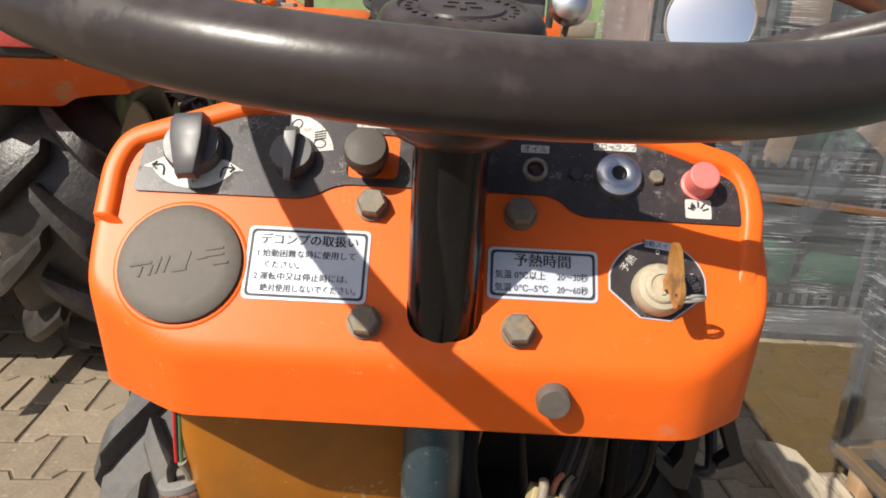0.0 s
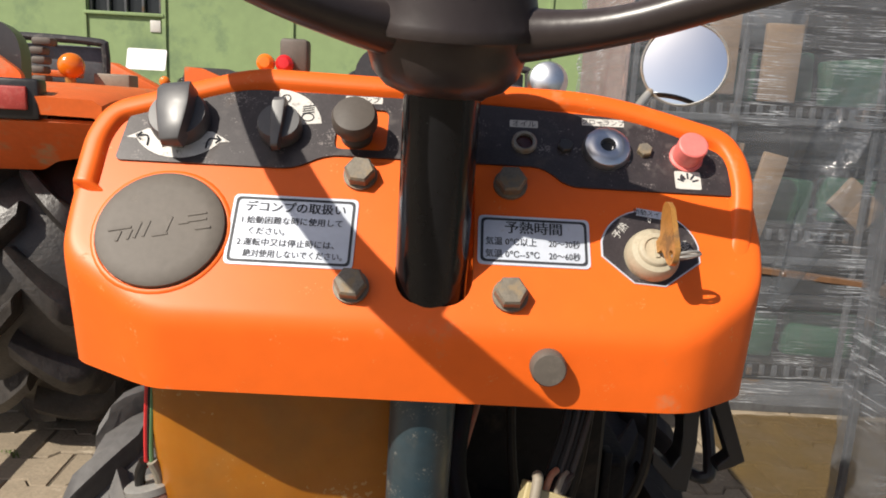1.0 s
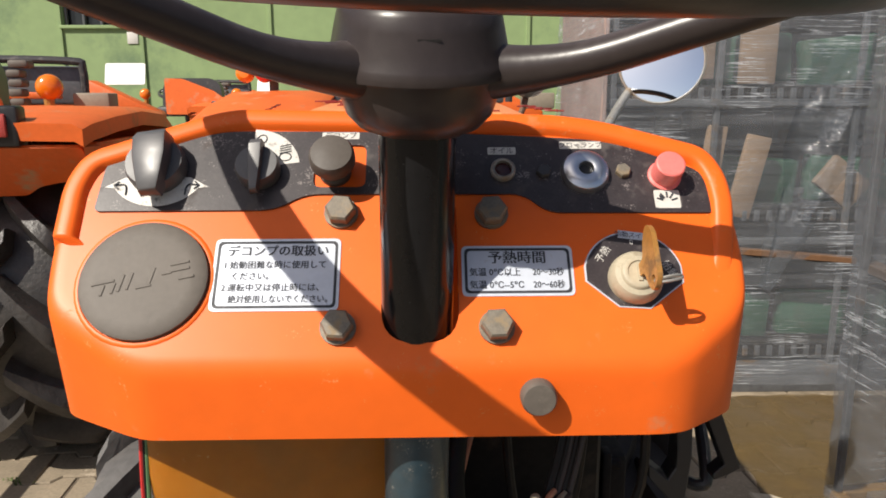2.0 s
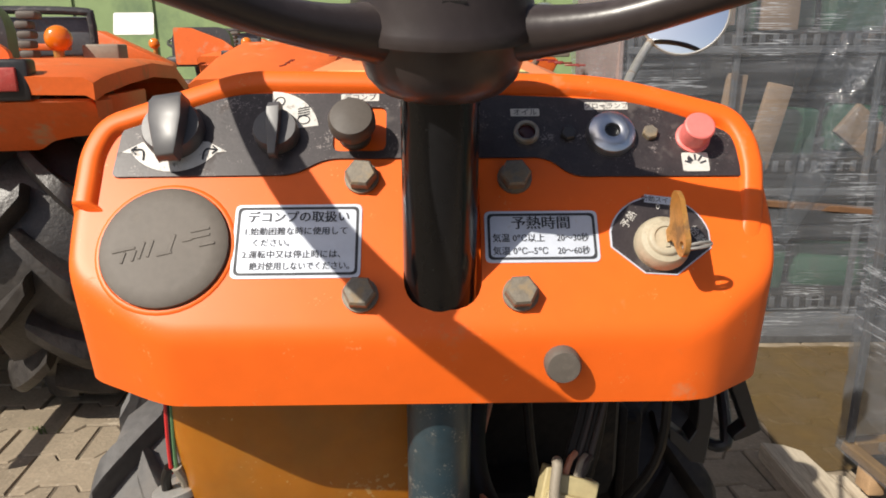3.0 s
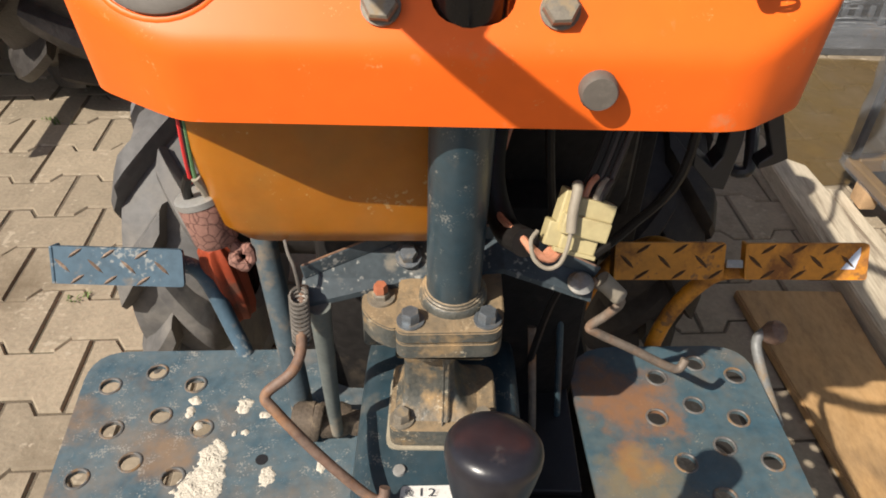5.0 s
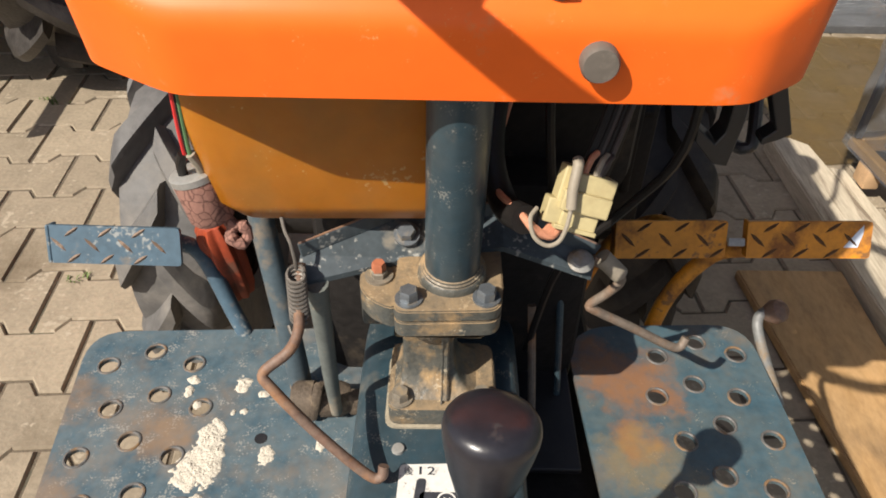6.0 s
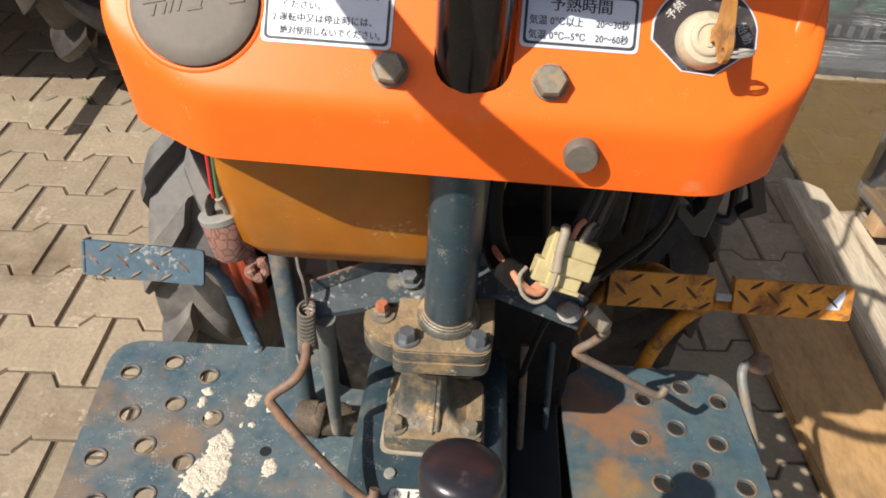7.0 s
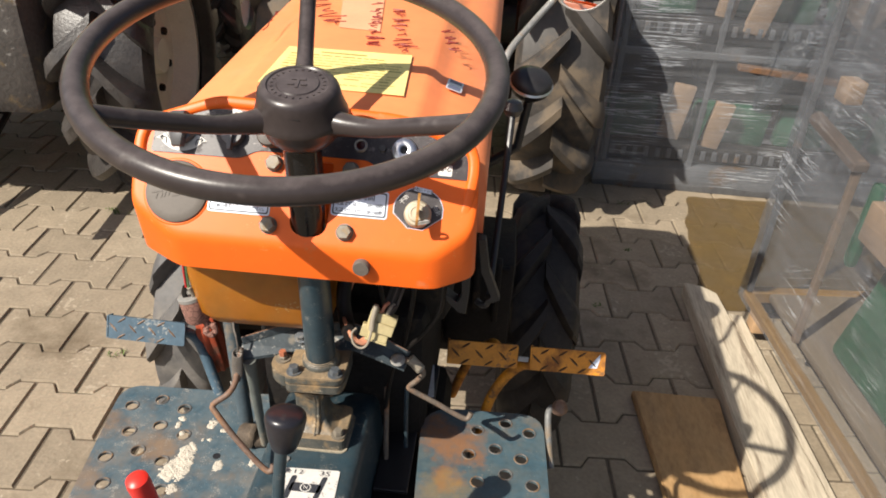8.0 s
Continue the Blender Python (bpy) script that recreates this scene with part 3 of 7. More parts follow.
    b = n.new("ShaderNodeMixShader")
    b.inputs[0].default_value = 0.055
    l.new(c.outputs[0], b.inputs[1])
    l.new(gl.outputs[0], b.inputs[2])
    l.new(b.outputs[0], n["Material Output"].inputs["Surface"])
    return m


FILM = film_material("stretch_wrap_film", (0.5, 0.5, 20.0), (0.0, 0.07, 0.0), 0.27, 0.95, 1.0, (0.29, 0.30, 0.32, 1))
FILM_SMOOTH = film_material("smooth_wrap_film", (0.7, 0.7, 9.0), (0.75, 0.3, 0.2), 0.32, 0.45, 0.6, (0.17, 0.175, 0.19, 1))
FILM_TAIL = film_material("crumpled_wrap_film", (6, 6, 6), (0.3, 0.4, 0.1), 0.045, 0.20, 0.7, (0.4, 0.42, 0.45, 1))



def mirror_material():
    m = bpy.data.materials.new("mirror_glass")
    m.use_nodes = True
    b = m.node_tree.nodes["Principled BSDF"]
    b.inputs["Base Color"].default_value = (0.9, 0.92, 0.94, 1)
    b.inputs["Metallic"].default_value, b.inputs["Roughness"].default_value = 1.0, 0.02
    return m


MIRROR = mirror_material()


def ground_film_material():
    """Brown plastic sheet lying wet on the pavers."""
    m = bpy.data.materials.new("brown_wet_film")
    m.use_nodes = True
    n, l = m.node_tree.nodes, m.node_tree.links
    b = n["Principled BSDF"]
    tc, no = n.new("ShaderNodeTexCoord"), n.new("ShaderNodeTexNoise")
    no.inputs["Scale"].default_value, no.inputs["Detail"].default_value = 9, 8
    l.new(tc.outputs["Object"], no.inputs["Vector"])
    cr = n.new("ShaderNodeMix")
    cr.data_type = "RGBA"
    cr.inputs[6].default_value, cr.inputs[7].default_value = (0.085, 0.052, 0.017, 1), (0.16, 0.105, 0.04, 1)
    l.new(no.outputs[0], cr.inputs[0])
    l.new(cr.outputs[2], b.inputs["Base Color"])
    al = n.new("ShaderNodeMapRange")
    al.inputs[1].default_value, al.inputs[2].default_value, al.inputs[3].default_value, al.inputs[4].default_value = 0.3, 0.7, 0.55, 0.9
    l.new(no.outputs[0], al.inputs[0])
    l.new(al.outputs[0], b.inputs["Alpha"])
    b.inputs["Roughness"].default_value = 0.25
    bp = n.new("ShaderNodeBump")
    bp.inputs["Strength"].default_value, bp.inputs["Distance"].default_value = 0.35, 0.004
    n2 = n.new("ShaderNodeTexNoise")
    n2.inputs["Scale"].default_value = 60
    l.new(tc.outputs["Object"], n2.inputs["Vector"])
    l.new(n2.outputs[0], bp.inputs["Height"])
    l.new(bp.outputs[0], b.inputs["Normal"])
    return m


GROUND_FILM = ground_film_material()
# the tractor that the camera looks at, seen from its seat
tractor = thing("tractor", (0, 0.3, 0), "small orange compact tractor with blue foot plates, worn and dusty", "tractor")
FACE = frame_at((0, -0.0733, 0.8509), (1, 0, 0), (0, 0.598, 0.801))


def on_face(x, s, n=0.0, turn=0.0):
    return FACE @ Matrix.Translation((x, s, n)) @ Matrix.Rotation(radians(turn), 4, "Z")


# dashboard shell
def dash_shell():
    bm = bmesh.new()
    corners = [(-0.131, -0.034), (0.123, -0.034), (0.1585, -0.004), (0.1618, 0.02), (0.1600, 0.066), (0.1520, 0.0822), (0.0862, 0.1030),
               (-0.1003, 0.1074), (-0.1715, 0.0800), (-0.1790, 0.062), (-0.1785, 0.02), (-0.176, -0.004)]
    line = rounded(corners, [0.014, 0.014, 0.014, 0.02, 0.010, 0.010, 0.026, 0.014, 0.010, 0.012, 0.02, 0.014], 6)
    line = [Vector((p.x, p.y, 0)) for p in line]
    n = len(line)
    base_z, r, steps = 0.7866, 0.0058, 5

    def tuck(p):
        return 0.0025 + min(0.05, max(0.0, abs(p.x) - 0.128)) * 0.28

    loops = []
    low = []
    for p in line:
        q = FACE @ p
        low.append(bm.verts.new((q.x * (1 + max(0.0, abs(p.x) - 0.128) * 0.4), q.y + tuck(p), base_z)))
    inner_low = []
    for i, p in enumerate(line):
        t = (line[(i + 1) % n] - line[i - 1]).normalized()
        inward = Vector((-t.y, t.x, 0))
        q = FACE @ (p + inward * 0.004)
        inner_low.append(bm.verts.new((q.x * (1 + max(0.0, abs(p.x) - 0.128) * 0.4), q.y + tuck(p), base_z)))
    loops.append(inner_low)
    loops.append(low)
    for k in range(-1, steps + 2):
        ring = []
        u = min(1.0, max(0.0, k / steps))
        more = 0.003 if k > steps else 0.0
        for i, p in enumerate(line):
            t = (line[(i + 1) % n] - line[i - 1]).normalized()
            inward = Vector((-t.y, t.x, 0))
            e = FACE @ p
            a, b = e - Vector((0, 0, r + (0.003 if k < 0 else 0))), FACE @ (p + inward * (r + more))
            ring.append(bm.verts.new((1 - u) ** 2 * a + 2 * u * (1 - u) * e + u * u * b))
        loops.append(ring)
    for a, b in zip(loops, loops[1:]):
        for k in range(n):
            bm.faces.new((a[k], a[(k + 1) % n], b[(k + 1) % n], b[k]))
    edges = [bm.edges.get((loops[-1][k], loops[-1][(k + 1) % n])) for k in range(n)]
    slot = rounded([(-0.0175, -0.0235), (0.0195, -0.0235), (0.0195, 0.05), (-0.0175, 0.05)], [0.017, 0.017, 0.004, 0.004], 6)
    vs = [bm.verts.new(FACE @ Vector((p.x, p.y, 0))) for p in slot]
    edges += [bm.edges.new((vs[k - 1], vs[k])) for k in range(len(vs))]
    bmesh.ops.triangle_fill(bm, use_beauty=True, edges=edges)
    low = [bm.verts.new(v.co + FACE.to_3x3() @ Vector((0, 0, -0.006))) for v in vs]
    for k in range(len(vs)):
        bm.faces.new((vs[k - 1], vs[k], low[k], low[k - 1]))
    return bm


dash = part("dashboard", dash_shell(), ORANGE, tractor, "glossy orange plastic dashboard", sharp=50)


def ridge():
    """The raised band that runs round the upper edge of the shell."""
    bm = bmesh.new()
    corners = [(-0.1786, 0.022), (-0.1787, 0.030), (-0.1790, 0.062), (-0.1715, 0.0800), (-0.1003, 0.1074), (0.0862, 0.1030), (0.1520, 0.0822), (0.1600, 0.066), (0.1618, 0.02), (0.1606, 0.004)]
    line = rounded(corners, [0, 0.01, 0.012, 0.010, 0.014, 0.026, 0.010, 0.010, 0.02, 0], 9)
    dense = []
    for a, b in zip(line, line[1:]):
        n = max(1, int((b - a).length / 0.006))
        dense += [a.lerp(b, k / n) for k in range(n)]
    dense.append(line[-1])
    total = len(dense)
    rows = []
    for i, p in enumerate(dense):
        t = (dense[min(i + 1, total - 1)] - dense[max(i - 1, 0)]).normalized()
        inward = Vector((t.y, -t.x))
        f, g = max(0.0, (p.y - 0.0265) / 0.005) if p.x < 0 else 9, max(0.0, (p.y + 0.002) / 0.05) if p.x > 0 else 9
        h = 0.0046 * min(1, f, g)
        wide = 0.0128 * min(1, 0.75 + 0.25 * min(f, g))
        full = min(1, f, g)
        p = p + inward * 0.010 * (1 - full)
        e = FACE @ Vector((p.x, p.y, -0.002 * (1 - full)))
        row = [bm.verts.new(e - Vector((0, 0, 0.013)))]
        for q, up in ((0.0, 0.30), (0.0006, 0.62), (0.0020, 0.88), (0.0044, 1.0), (0.0090, 1.0), (0.0116, 0.93), (0.0134, 0.68), (0.0148, 0.25), (0.0165, -0.12)):
            w = p + inward * (q / 0.0165 * wide)
            row.append(bm.verts.new(FACE @ Vector((w.x, w.y, up * h - 0.0003 - 0.0012 * (1 - min(1, f, g))))))
        rows.append(row)
    for a, b in zip(rows, rows[1:]):
        for k in range(len(a) - 1):
            bm.faces.new((a[k], a[k + 1], b[k + 1], b[k]))
    return bm


part("raised_rim", ridge(), ORANGE, dash)


def cap_hump():
    """The swelling of the shell round the blanking cap."""
    bm = bmesh.new()
    m = on_face(-0.1308, 0.0087)
    lathe(bm, [(0.0306, 0.0), (0.0312, 0.0007), (0.0322, 0.0008), (0.0332, 0.0003), (0.0336, -0.0004)], m, 40)
    return bm


part("cap_seat", cap_hump(), ORANGE, dash)

bm = bmesh.new()
m = on_face(-0.1308, 0.0087)
lathe(bm, [(0, 0.0042), (0.022, 0.0041), (0.0285, 0.0036), (0.0303, 0.0026), (0.0305, -0.001)], m, 44)
cap = part("blanking_cap", bm, GREY_RUBBER, tractor, "grey rubber blanking cap with a raised worn emblem")
g = m @ Matrix.Translation((0.0005, 0.0, 0.0041)) @ Matrix.Rotation(radians(13), 4, "Z")
for x, y, w, h, a in ((-0.0240, 0.0010, 0.0110, 0.0015, 0), (-0.0200, -0.0050, 0.0016, 0.0058, -24), (-0.0150, -0.0050, 0.0016, 0.0058, -24), (-0.0112, -0.0048, 0.0016, 0.0090, -24), (-0.0072, -0.0048, 0.0016, 0.0090, -24),
                      (-0.0040, -0.0052, 0.0075, 0.0015, 0), (0.0030, -0.0048, 0.0017, 0.0095, -24), (0.0085, -0.0008, 0.0050, 0.0015, 0), (0.0130, 0.0030, 0.0092, 0.0014, 0), (0.0122, -0.0003, 0.0098, 0.0015, 0), (0.0160, -0.0050, 0.0075, 0.0015, 0)):
    bm = bmesh.new()
    box(bm, (0, 0, 0), (w, h, 0.0009), 0.0003, g @ Matrix.Translation((x + w / 2, y + h / 2, 0)) @ Matrix.Rotation(radians(a), 4, "Z"), 1)
    part("raised_bar", bm, GREY_RUBBER, cap)

# black instrument plate, its cut-out round the pull knob shows the shell
bm = bmesh.new()
outline = rounded([(-0.1618, 0.0463), (-0.0716, 0.0465), (-0.0575, 0.0555), (0.0542, 0.0551), (0.0655, 0.0443), (0.1500, 0.0438), (0.1485, 0.068),
                   (0.1, 0.0875), (0.0171, 0.0923), (-0.06, 0.0935), (-0.103, 0.0935), (-0.1600, 0.0745)], [0.003, 0.012, 0.012, 0.01, 0.01, 0.002, 0.008, 0.02, 0.03, 0.03, 0.01, 0.006], 5)
cut = rounded([(-0.0535, 0.0595), (-0.0268, 0.0595), (-0.0268, 0.0848), (-0.0535, 0.0848)], 0.004, 3)
slab(bm, outline, on_face(0, 0, 0.0012), 0.0012, [cut])
part("instrument_plate", bm, BLACK_PLATE, dash, "scratched black instrument plate", smooth=False)


def turn_knob(x, s, disc, wide, long, high, turn):
    """Round base with a tapering pointer, its top leaning to one side."""
    bm = bmesh.new()
    m = on_face(x, s, 0.0012)
    lathe(bm, [(disc, 0), (disc, 0.006), (disc * 0.93, 0.0085), (0, 0.009)], m, 32)
    w = m @ Matrix.Rotation(radians(turn), 4, "Z")
    rows = []
    for y, z0, half in ((0.50, 0.008, 0.42), (0.50, high * 0.60, 0.44), (0.43, high * 0.92, 0.5), (0.30, high * 1.08, 0.54), (0.0, high * 1.02, 0.53), (-0.3, high * 0.94, 0.43), (-0.60, high * 0.85, 0.31), (-0.625, high * 0.78, 0.29), (-0.60, 0.006, 0.26)):
        hw = half * wide
        lean = hw * 0.14 if z0 > 0.009 else 0
        rows.append([bm.verts.new(w @ Vector(p)) for p in ((-hw * 1.08, y * long, 0.006), (-hw, y * long, z0 - lean - 0.001), (-hw * 0.88, y * long, z0 - lean * 0.9), (hw * 0.76, y * long, z0 + lean * 0.7), (hw * 0.92, y * long, z0 + lean * 0.5), (hw * 1.08, y * long, 0.006))])
    for a, b in zip(rows, rows[1:]):
        for k in range(5):
            bm.faces.new((a[k], a[k + 1], b[k + 1], b[k]))
    bm.faces.new(rows[0])
    bm.faces.new(rows[-1])
    return bm


part("indicator_knob", turn_knob(-0.1330, 0.0705, 0.0150, 0.0160, 0.0315, 0.0165, 4), KNOB_PLASTIC, dash, "black turn-signal knob with a wide pointer", sharp=50)
part("light_switch", turn_knob(-0.0815, 0.0690, 0.0112, 0.0062, 0.027, 0.0135, 1), KNOB_PLASTIC, dash, "black rotary light switch with a narrow pointer", sharp=30)

# arrow and lamp labels beside the two switches
bm = bmesh.new()
m = on_face(-0.1325, 0.0720, 0.0014)
arc = [Vector((0.0252 * math.cos(a), 0.0252 * math.sin(a) * 0.92)) for a in (radians(205 + 130 * k / 16) for k in range(17))]
tips = [Vector((0.0262, -0.0122)), Vector((0.018, -0.0075))]
slab(bm, [Vector((-0.0262, -0.0122)), *arc[1:-1], *tips[:1], Vector((0.0165, -0.0065)), Vector((-0.0165, -0.0065))], m, 0.0002)
for sx in (-1, 1):
    bend = smooth_path([m @ Vector((sx * px, py, 0.0003)) for px, py in ((0.0148, -0.0168), (0.0150, -0.0128), (0.0166, -0.0108), (0.0212, -0.0112))], 4)
    tube(bm, bend, 0.00045, 5, mi=1)
    for py in (-0.0090, -0.0134):
        tube(bm, [m @ Vector((sx * 0.0214, -0.0112, 0.0003)), m @ Vector((sx * 0.0190, py, 0.0003))], 0.0004, 5, mi=1)
part("arrow_label", bm, [LABEL_WHITE, INK], dash, "white arc label with turn arrows", smooth=False)
bm = bmesh.new()
m = on_face(-0.0855, 0.0710, 0.0014)
ring = [Vector((0.0245 * math.cos(a), 0.0235 * math.sin(a))) for a in (radians(8 + 82 * k / 12) for k in range(13))]
ring2 = [Vector((0.0105 * math.cos(a), 0.0105 * math.sin(a))) for a in (radians(90 - 82 * k / 8) for k in range(9))]
slab(bm, ring + ring2, m, 0.0002)
for a0, filled in ((78, False), (22, True)):
    c = Vector((0.0180 * math.cos(radians(a0)), 0.0175 * math.sin(radians(a0)), 0.0002))
    t = m @ Matrix.Translation(c) @ Matrix.Rotation(radians(a0 - 110), 4, "Z")
    pts = [t @ Vector((0.0024 * math.cos(2 * math.pi * k / 12), 0.0031 * math.sin(2 * math.pi * k / 12), 0)) for k in range(12)]
    tube(bm, pts, 0.0003, 4, closed=True, mi=1)
    if filled:
        for k in range(4):
            tube(bm, [t @ Vector((-0.0022 - 0.0014 * k, -0.003, 0)), t @ Vector((-0.0034 - 0.0014 * k, 0.003, 0))], 0.0003, 4, mi=1)
part("lamp_label", bm, [LABEL_WHITE, INK], dash, "white arc label with lamp signs", smooth=False)

# pull knob
bm = bmesh.new()
m = on_face(-0.0425, 0.0685)
lathe(bm, [(0.0082, 0), (0.0082, 0.003), (0.0062, 0.0045), (0.0062, 0.008), (0.0104, 0.0100), (0.0115, 0.0125), (0.0114, 0.0175), (0.0102, 0.0198), (0.006, 0.0205), (0, 0.0207)], m, 30)
part("pull_knob", bm, KNOB_DULL, dash, "dull black mushroom pull knob")


def small_label(text, x, s, w, h, size):
    bm = bmesh.new()
    m = on_face(x, s, 0.0014)
    slab(bm, rounded([(-w / 2, -h / 2), (w / 2, -h / 2), (w / 2, h / 2), (-w / 2, h / 2)], 0.0006, 2), m, 0.0002)
    lettering(bm, text, m @ Matrix.Translation((0, -size * 0.36, 0)), size, 1, "CENTER")
    return part("name_strip", bm, [LABEL_WHITE, INK], dash, "small white name strip with black lettering", smooth=False)


small_label("デコンプ", -0.0405, 0.0905, 0.0195, 0.0042, 0.0042)
small_label("オイル", 0.044, 0.0808, 0.0148, 0.0044, 0.0042)
small_label("グローランプ", 0.0858, 0.0842, 0.0222, 0.0044, 0.0038)

# warning lamps, screws, push button
bm = bmesh.new()
m = on_face(0.0441, 0.0687, 0.0012)
lathe(bm, [(0.0066, 0), (0.0064, 0.0022), (0.0055, 0.0032), (0.0045, 0.0026), (0.0044, 0.0006)], m, 28)
lathe(bm, [(0.0046, 0.0007), (0.003, 0.0011), (0, 0.0013)], m, 20, mi=1)
part("oil_lamp", bm, [GREY_METAL, mat("dark_red_lens", (0.05, 0.008, 0.008), 0.25, vary=0.1)], dash, "small dark red oil lamp in a steel ring")
bm = bmesh.new()
m = on_face(0.0866, 0.0672, 0.0012)
lathe(bm, [(0.0124, 0), (0.0126, 0.0012), (0.0115, 0.0040), (0.0088, 0.0056), (0.0058, 0.0060), (0.0040, 0.0055), (0.0037, 0.002)], m, 36)
lathe(bm, [(0.0038, 0.0024), (0, 0.0024)], m, 20, mi=1)
part("glow_lamp", bm, [CHROME, BLACK_PAINT], dash, "chrome-domed glow lamp with a dark eye")
for x, mm in ((0.0652, BLACK_PLASTIC), (0.1064, BOLT_STEEL)):
    bm = bmesh.new()
    hexbolt(bm, on_face(x, 0.0677, 0.0012, 12), 0.0070, 0.003)
    part("plate_screw", bm, mm, dash)
bm = bmesh.new()
m = on_face(0.1278, 0.0650, 0.0012)
lathe(bm, [(0.0086, 0), (0.0086, 0.001), (0.0072, 0.0015), (0.0076, 0.0112), (0.0074, 0.0122), (0.0067, 0.0127), (0, 0.0125)], m, 32)
part("push_button", bm, RED_PLASTIC, dash, "faded pinkish red push button")
bm = bmesh.new()
m = on_face(0.1275, 0.0515, 0.0014)
slab(bm, rounded([(-0.0066, -0.0052), (0.0066, -0.0052), (0.0066, 0.0052), (-0.0066, 0.0052)], 0.001, 2), m, 0.0002)
for a in (20, 55, 90, 125, 160):
    c = Vector((0.004 * math.cos(radians(a)), 0.004 * math.sin(radians(a)) - 0.0015, 0.0001))
    box(bm, (0, 0, 0), (0.0034, 0.0009, 0.0003), 0, m @ Matrix.Translation(c) @ Matrix.Rotation(radians(a), 4, "Z"), mi=1)
box(bm, (0, 0, 0), (0.0022, 0.0022, 0.0003), 0, m @ Matrix.Translation((-0.0028, 0.0012, 0.0001)), mi=1)
part("button_label", bm, [LABEL_WHITE, INK], dash, "worn white label with a spark sign", smooth=False)


def instruction_label(x, s, w, h, lines):
    bm = bmesh.new()
    m = on_face(x, s, 0.0005)
    edge = rounded([(0, 0), (w, 0), (w, h), (0, h)], 0.003, 4)
    slab(bm, edge, m, 0.0005)
    a = rounded([(0.0014, 0.0014), (w - 0.0014, 0.0014), (w - 0.0014, h - 0.0014), (0.0014, h - 0.0014)], 0.0026, 4)
    b = rounded([(0.0027, 0.0027), (w - 0.0027, 0.0027), (w - 0.0027, h - 0.0027), (0.0027, h - 0.0027)], 0.0022, 4)
    va = [bm.verts.new(m @ Vector((p.x, p.y, 0.0002))) for p in a]
    vb = [bm.verts.new(m @ Vector((p.x, p.y, 0.0002))) for p in b]
    for k in range(len(va)):
        bm.faces.new((va[k - 1], va[k], vb[k], vb[k - 1])).material_index = 1
    for text, tx, ty, size, stretch in lines:
        for step in ((-0.022, 0.0, 0.022) if size > 0.006 else (-0.012, 0.012)):
            lettering(bm, text, m @ Matrix.Translation((tx + step * size, ty, 0)), size, 1, lift=0.0003 + step * 0.001, stretch=stretch)
    return part("instruction_label", bm, [LABEL_SILVER, INK], dash, "silver instruction label with black Japanese lettering", smooth=False)


instruction_label(-0.0990, -0.0072, 0.0612, 0.0378, [
    ("デコンプの取扱い", 0.0060, 0.0290, 0.0062, 1.0), ("1.始動困難な時に使用して", 0.0048, 0.0222, 0.0044, 0.97), ("ください。", 0.0088, 0.0163, 0.0044, 0.95),
    ("2.運転中又は停止時には、", 0.0048, 0.0103, 0.0044, 0.96), ("絶対使用しないでください。", 0.0086, 0.0044, 0.0044, 0.87)])
instruction_label(0.0213, -0.0006, 0.0546, 0.0266, [
    ("予熱時間", 0.0128, 0.0176, 0.0072, 1.0), ("気温 0℃以上", 0.0036, 0.0108, 0.0046, 0.92), ("20〜30秒", 0.0344, 0.0108, 0.0046, 0.84),
    ("気温 0℃--5℃", 0.0036, 0.0042, 0.0046, 0.92), ("20〜60秒", 0.0344, 0.0042, 0.0046, 0.84)])

# ignition
bm = bmesh.new()
m = on_face(0.1052, 0.0098, 0.0006)
ring = [Vector((-0.0240, -0.0030)), Vector((-0.0090, -0.0165)), Vector((0.0060, -0.0175)), Vector((0.0240, -0.0040))]
ring += [Vector((0.0245 * math.cos(a), 0.0235 * math.sin(a))) for a in (radians(12 + 156 * k / 20) for k in range(21))]
slab(bm, ring, m, 0.0006, mi=1)
inner = [p * 0.965 for p in ring]
slab(bm, inner, m @ Matrix.Translation((0, 0, 0.0004)), 0.0004)
for text, a, size in (("予熱", 143, 0.0050), ("始動スイッチ", 82, 0.0034), ("始動", 8, 0.0050), ("0", 88, 0.0040)):
    rad = 0.0212 if len(text) > 3 else (0.0176 if text == "0" else 0.0180)
    c = Vector((rad * math.cos(radians(a)), rad * math.sin(radians(a)), 0.0004))
    if text == "始動スイッチ":
        box(bm, (0, 0, 0), (0.017, 0.0042, 0.0002), 0, m @ Matrix.Translation((c.x, c.y, 0.0004)) @ Matrix.Rotation(radians(a - 90), 4, "Z"), mi=1)
    ink = 3 if text == "始動スイッチ" else 2
    lettering(bm, text, m @ Matrix.Translation((c.x, c.y, 0.0006)) @ Matrix.Rotation(radians(a - 90 if a > 20 else -60), 4, "Z") @ Matrix.Translation((0, -size * 0.36, 0)), size, ink, "CENTER")
part("ignition_plate", bm, [BLACK_PLATE, LABEL_SILVER, LABEL_WHITE, INK], dash, "round black ignition plate with white lettering", smooth=False)
bm = bmesh.new()
m = on_face(0.1052, 0.0074, 0.0010)
lathe(bm, [(0.0132, 0), (0.0132, 0.0020), (0.0129, 0.0034), (0.0123, 0.0058), (0.0112, 0.0074), (0.0088, 0.0080), (0.0082, 0.0094), (0.0076, 0.0098), (0.0058, 0.0098), (0.0056, 0.0090), (0, 0.0090)], m, 40)
box(bm, (0, 0, 0), (0.0018, 0.009, 0.001), 0, m @ Matrix.Translation((0, 0, 0.0094)))
part("ignition_lock", bm, KEY_GREY, dash, "beige grey ignition lock")
bm = bmesh.new()
k = m @ Matrix.Translation((0.0008, 0.0005, 0.009)) @ Matrix.Rotation(radians(5), 4, "Y")
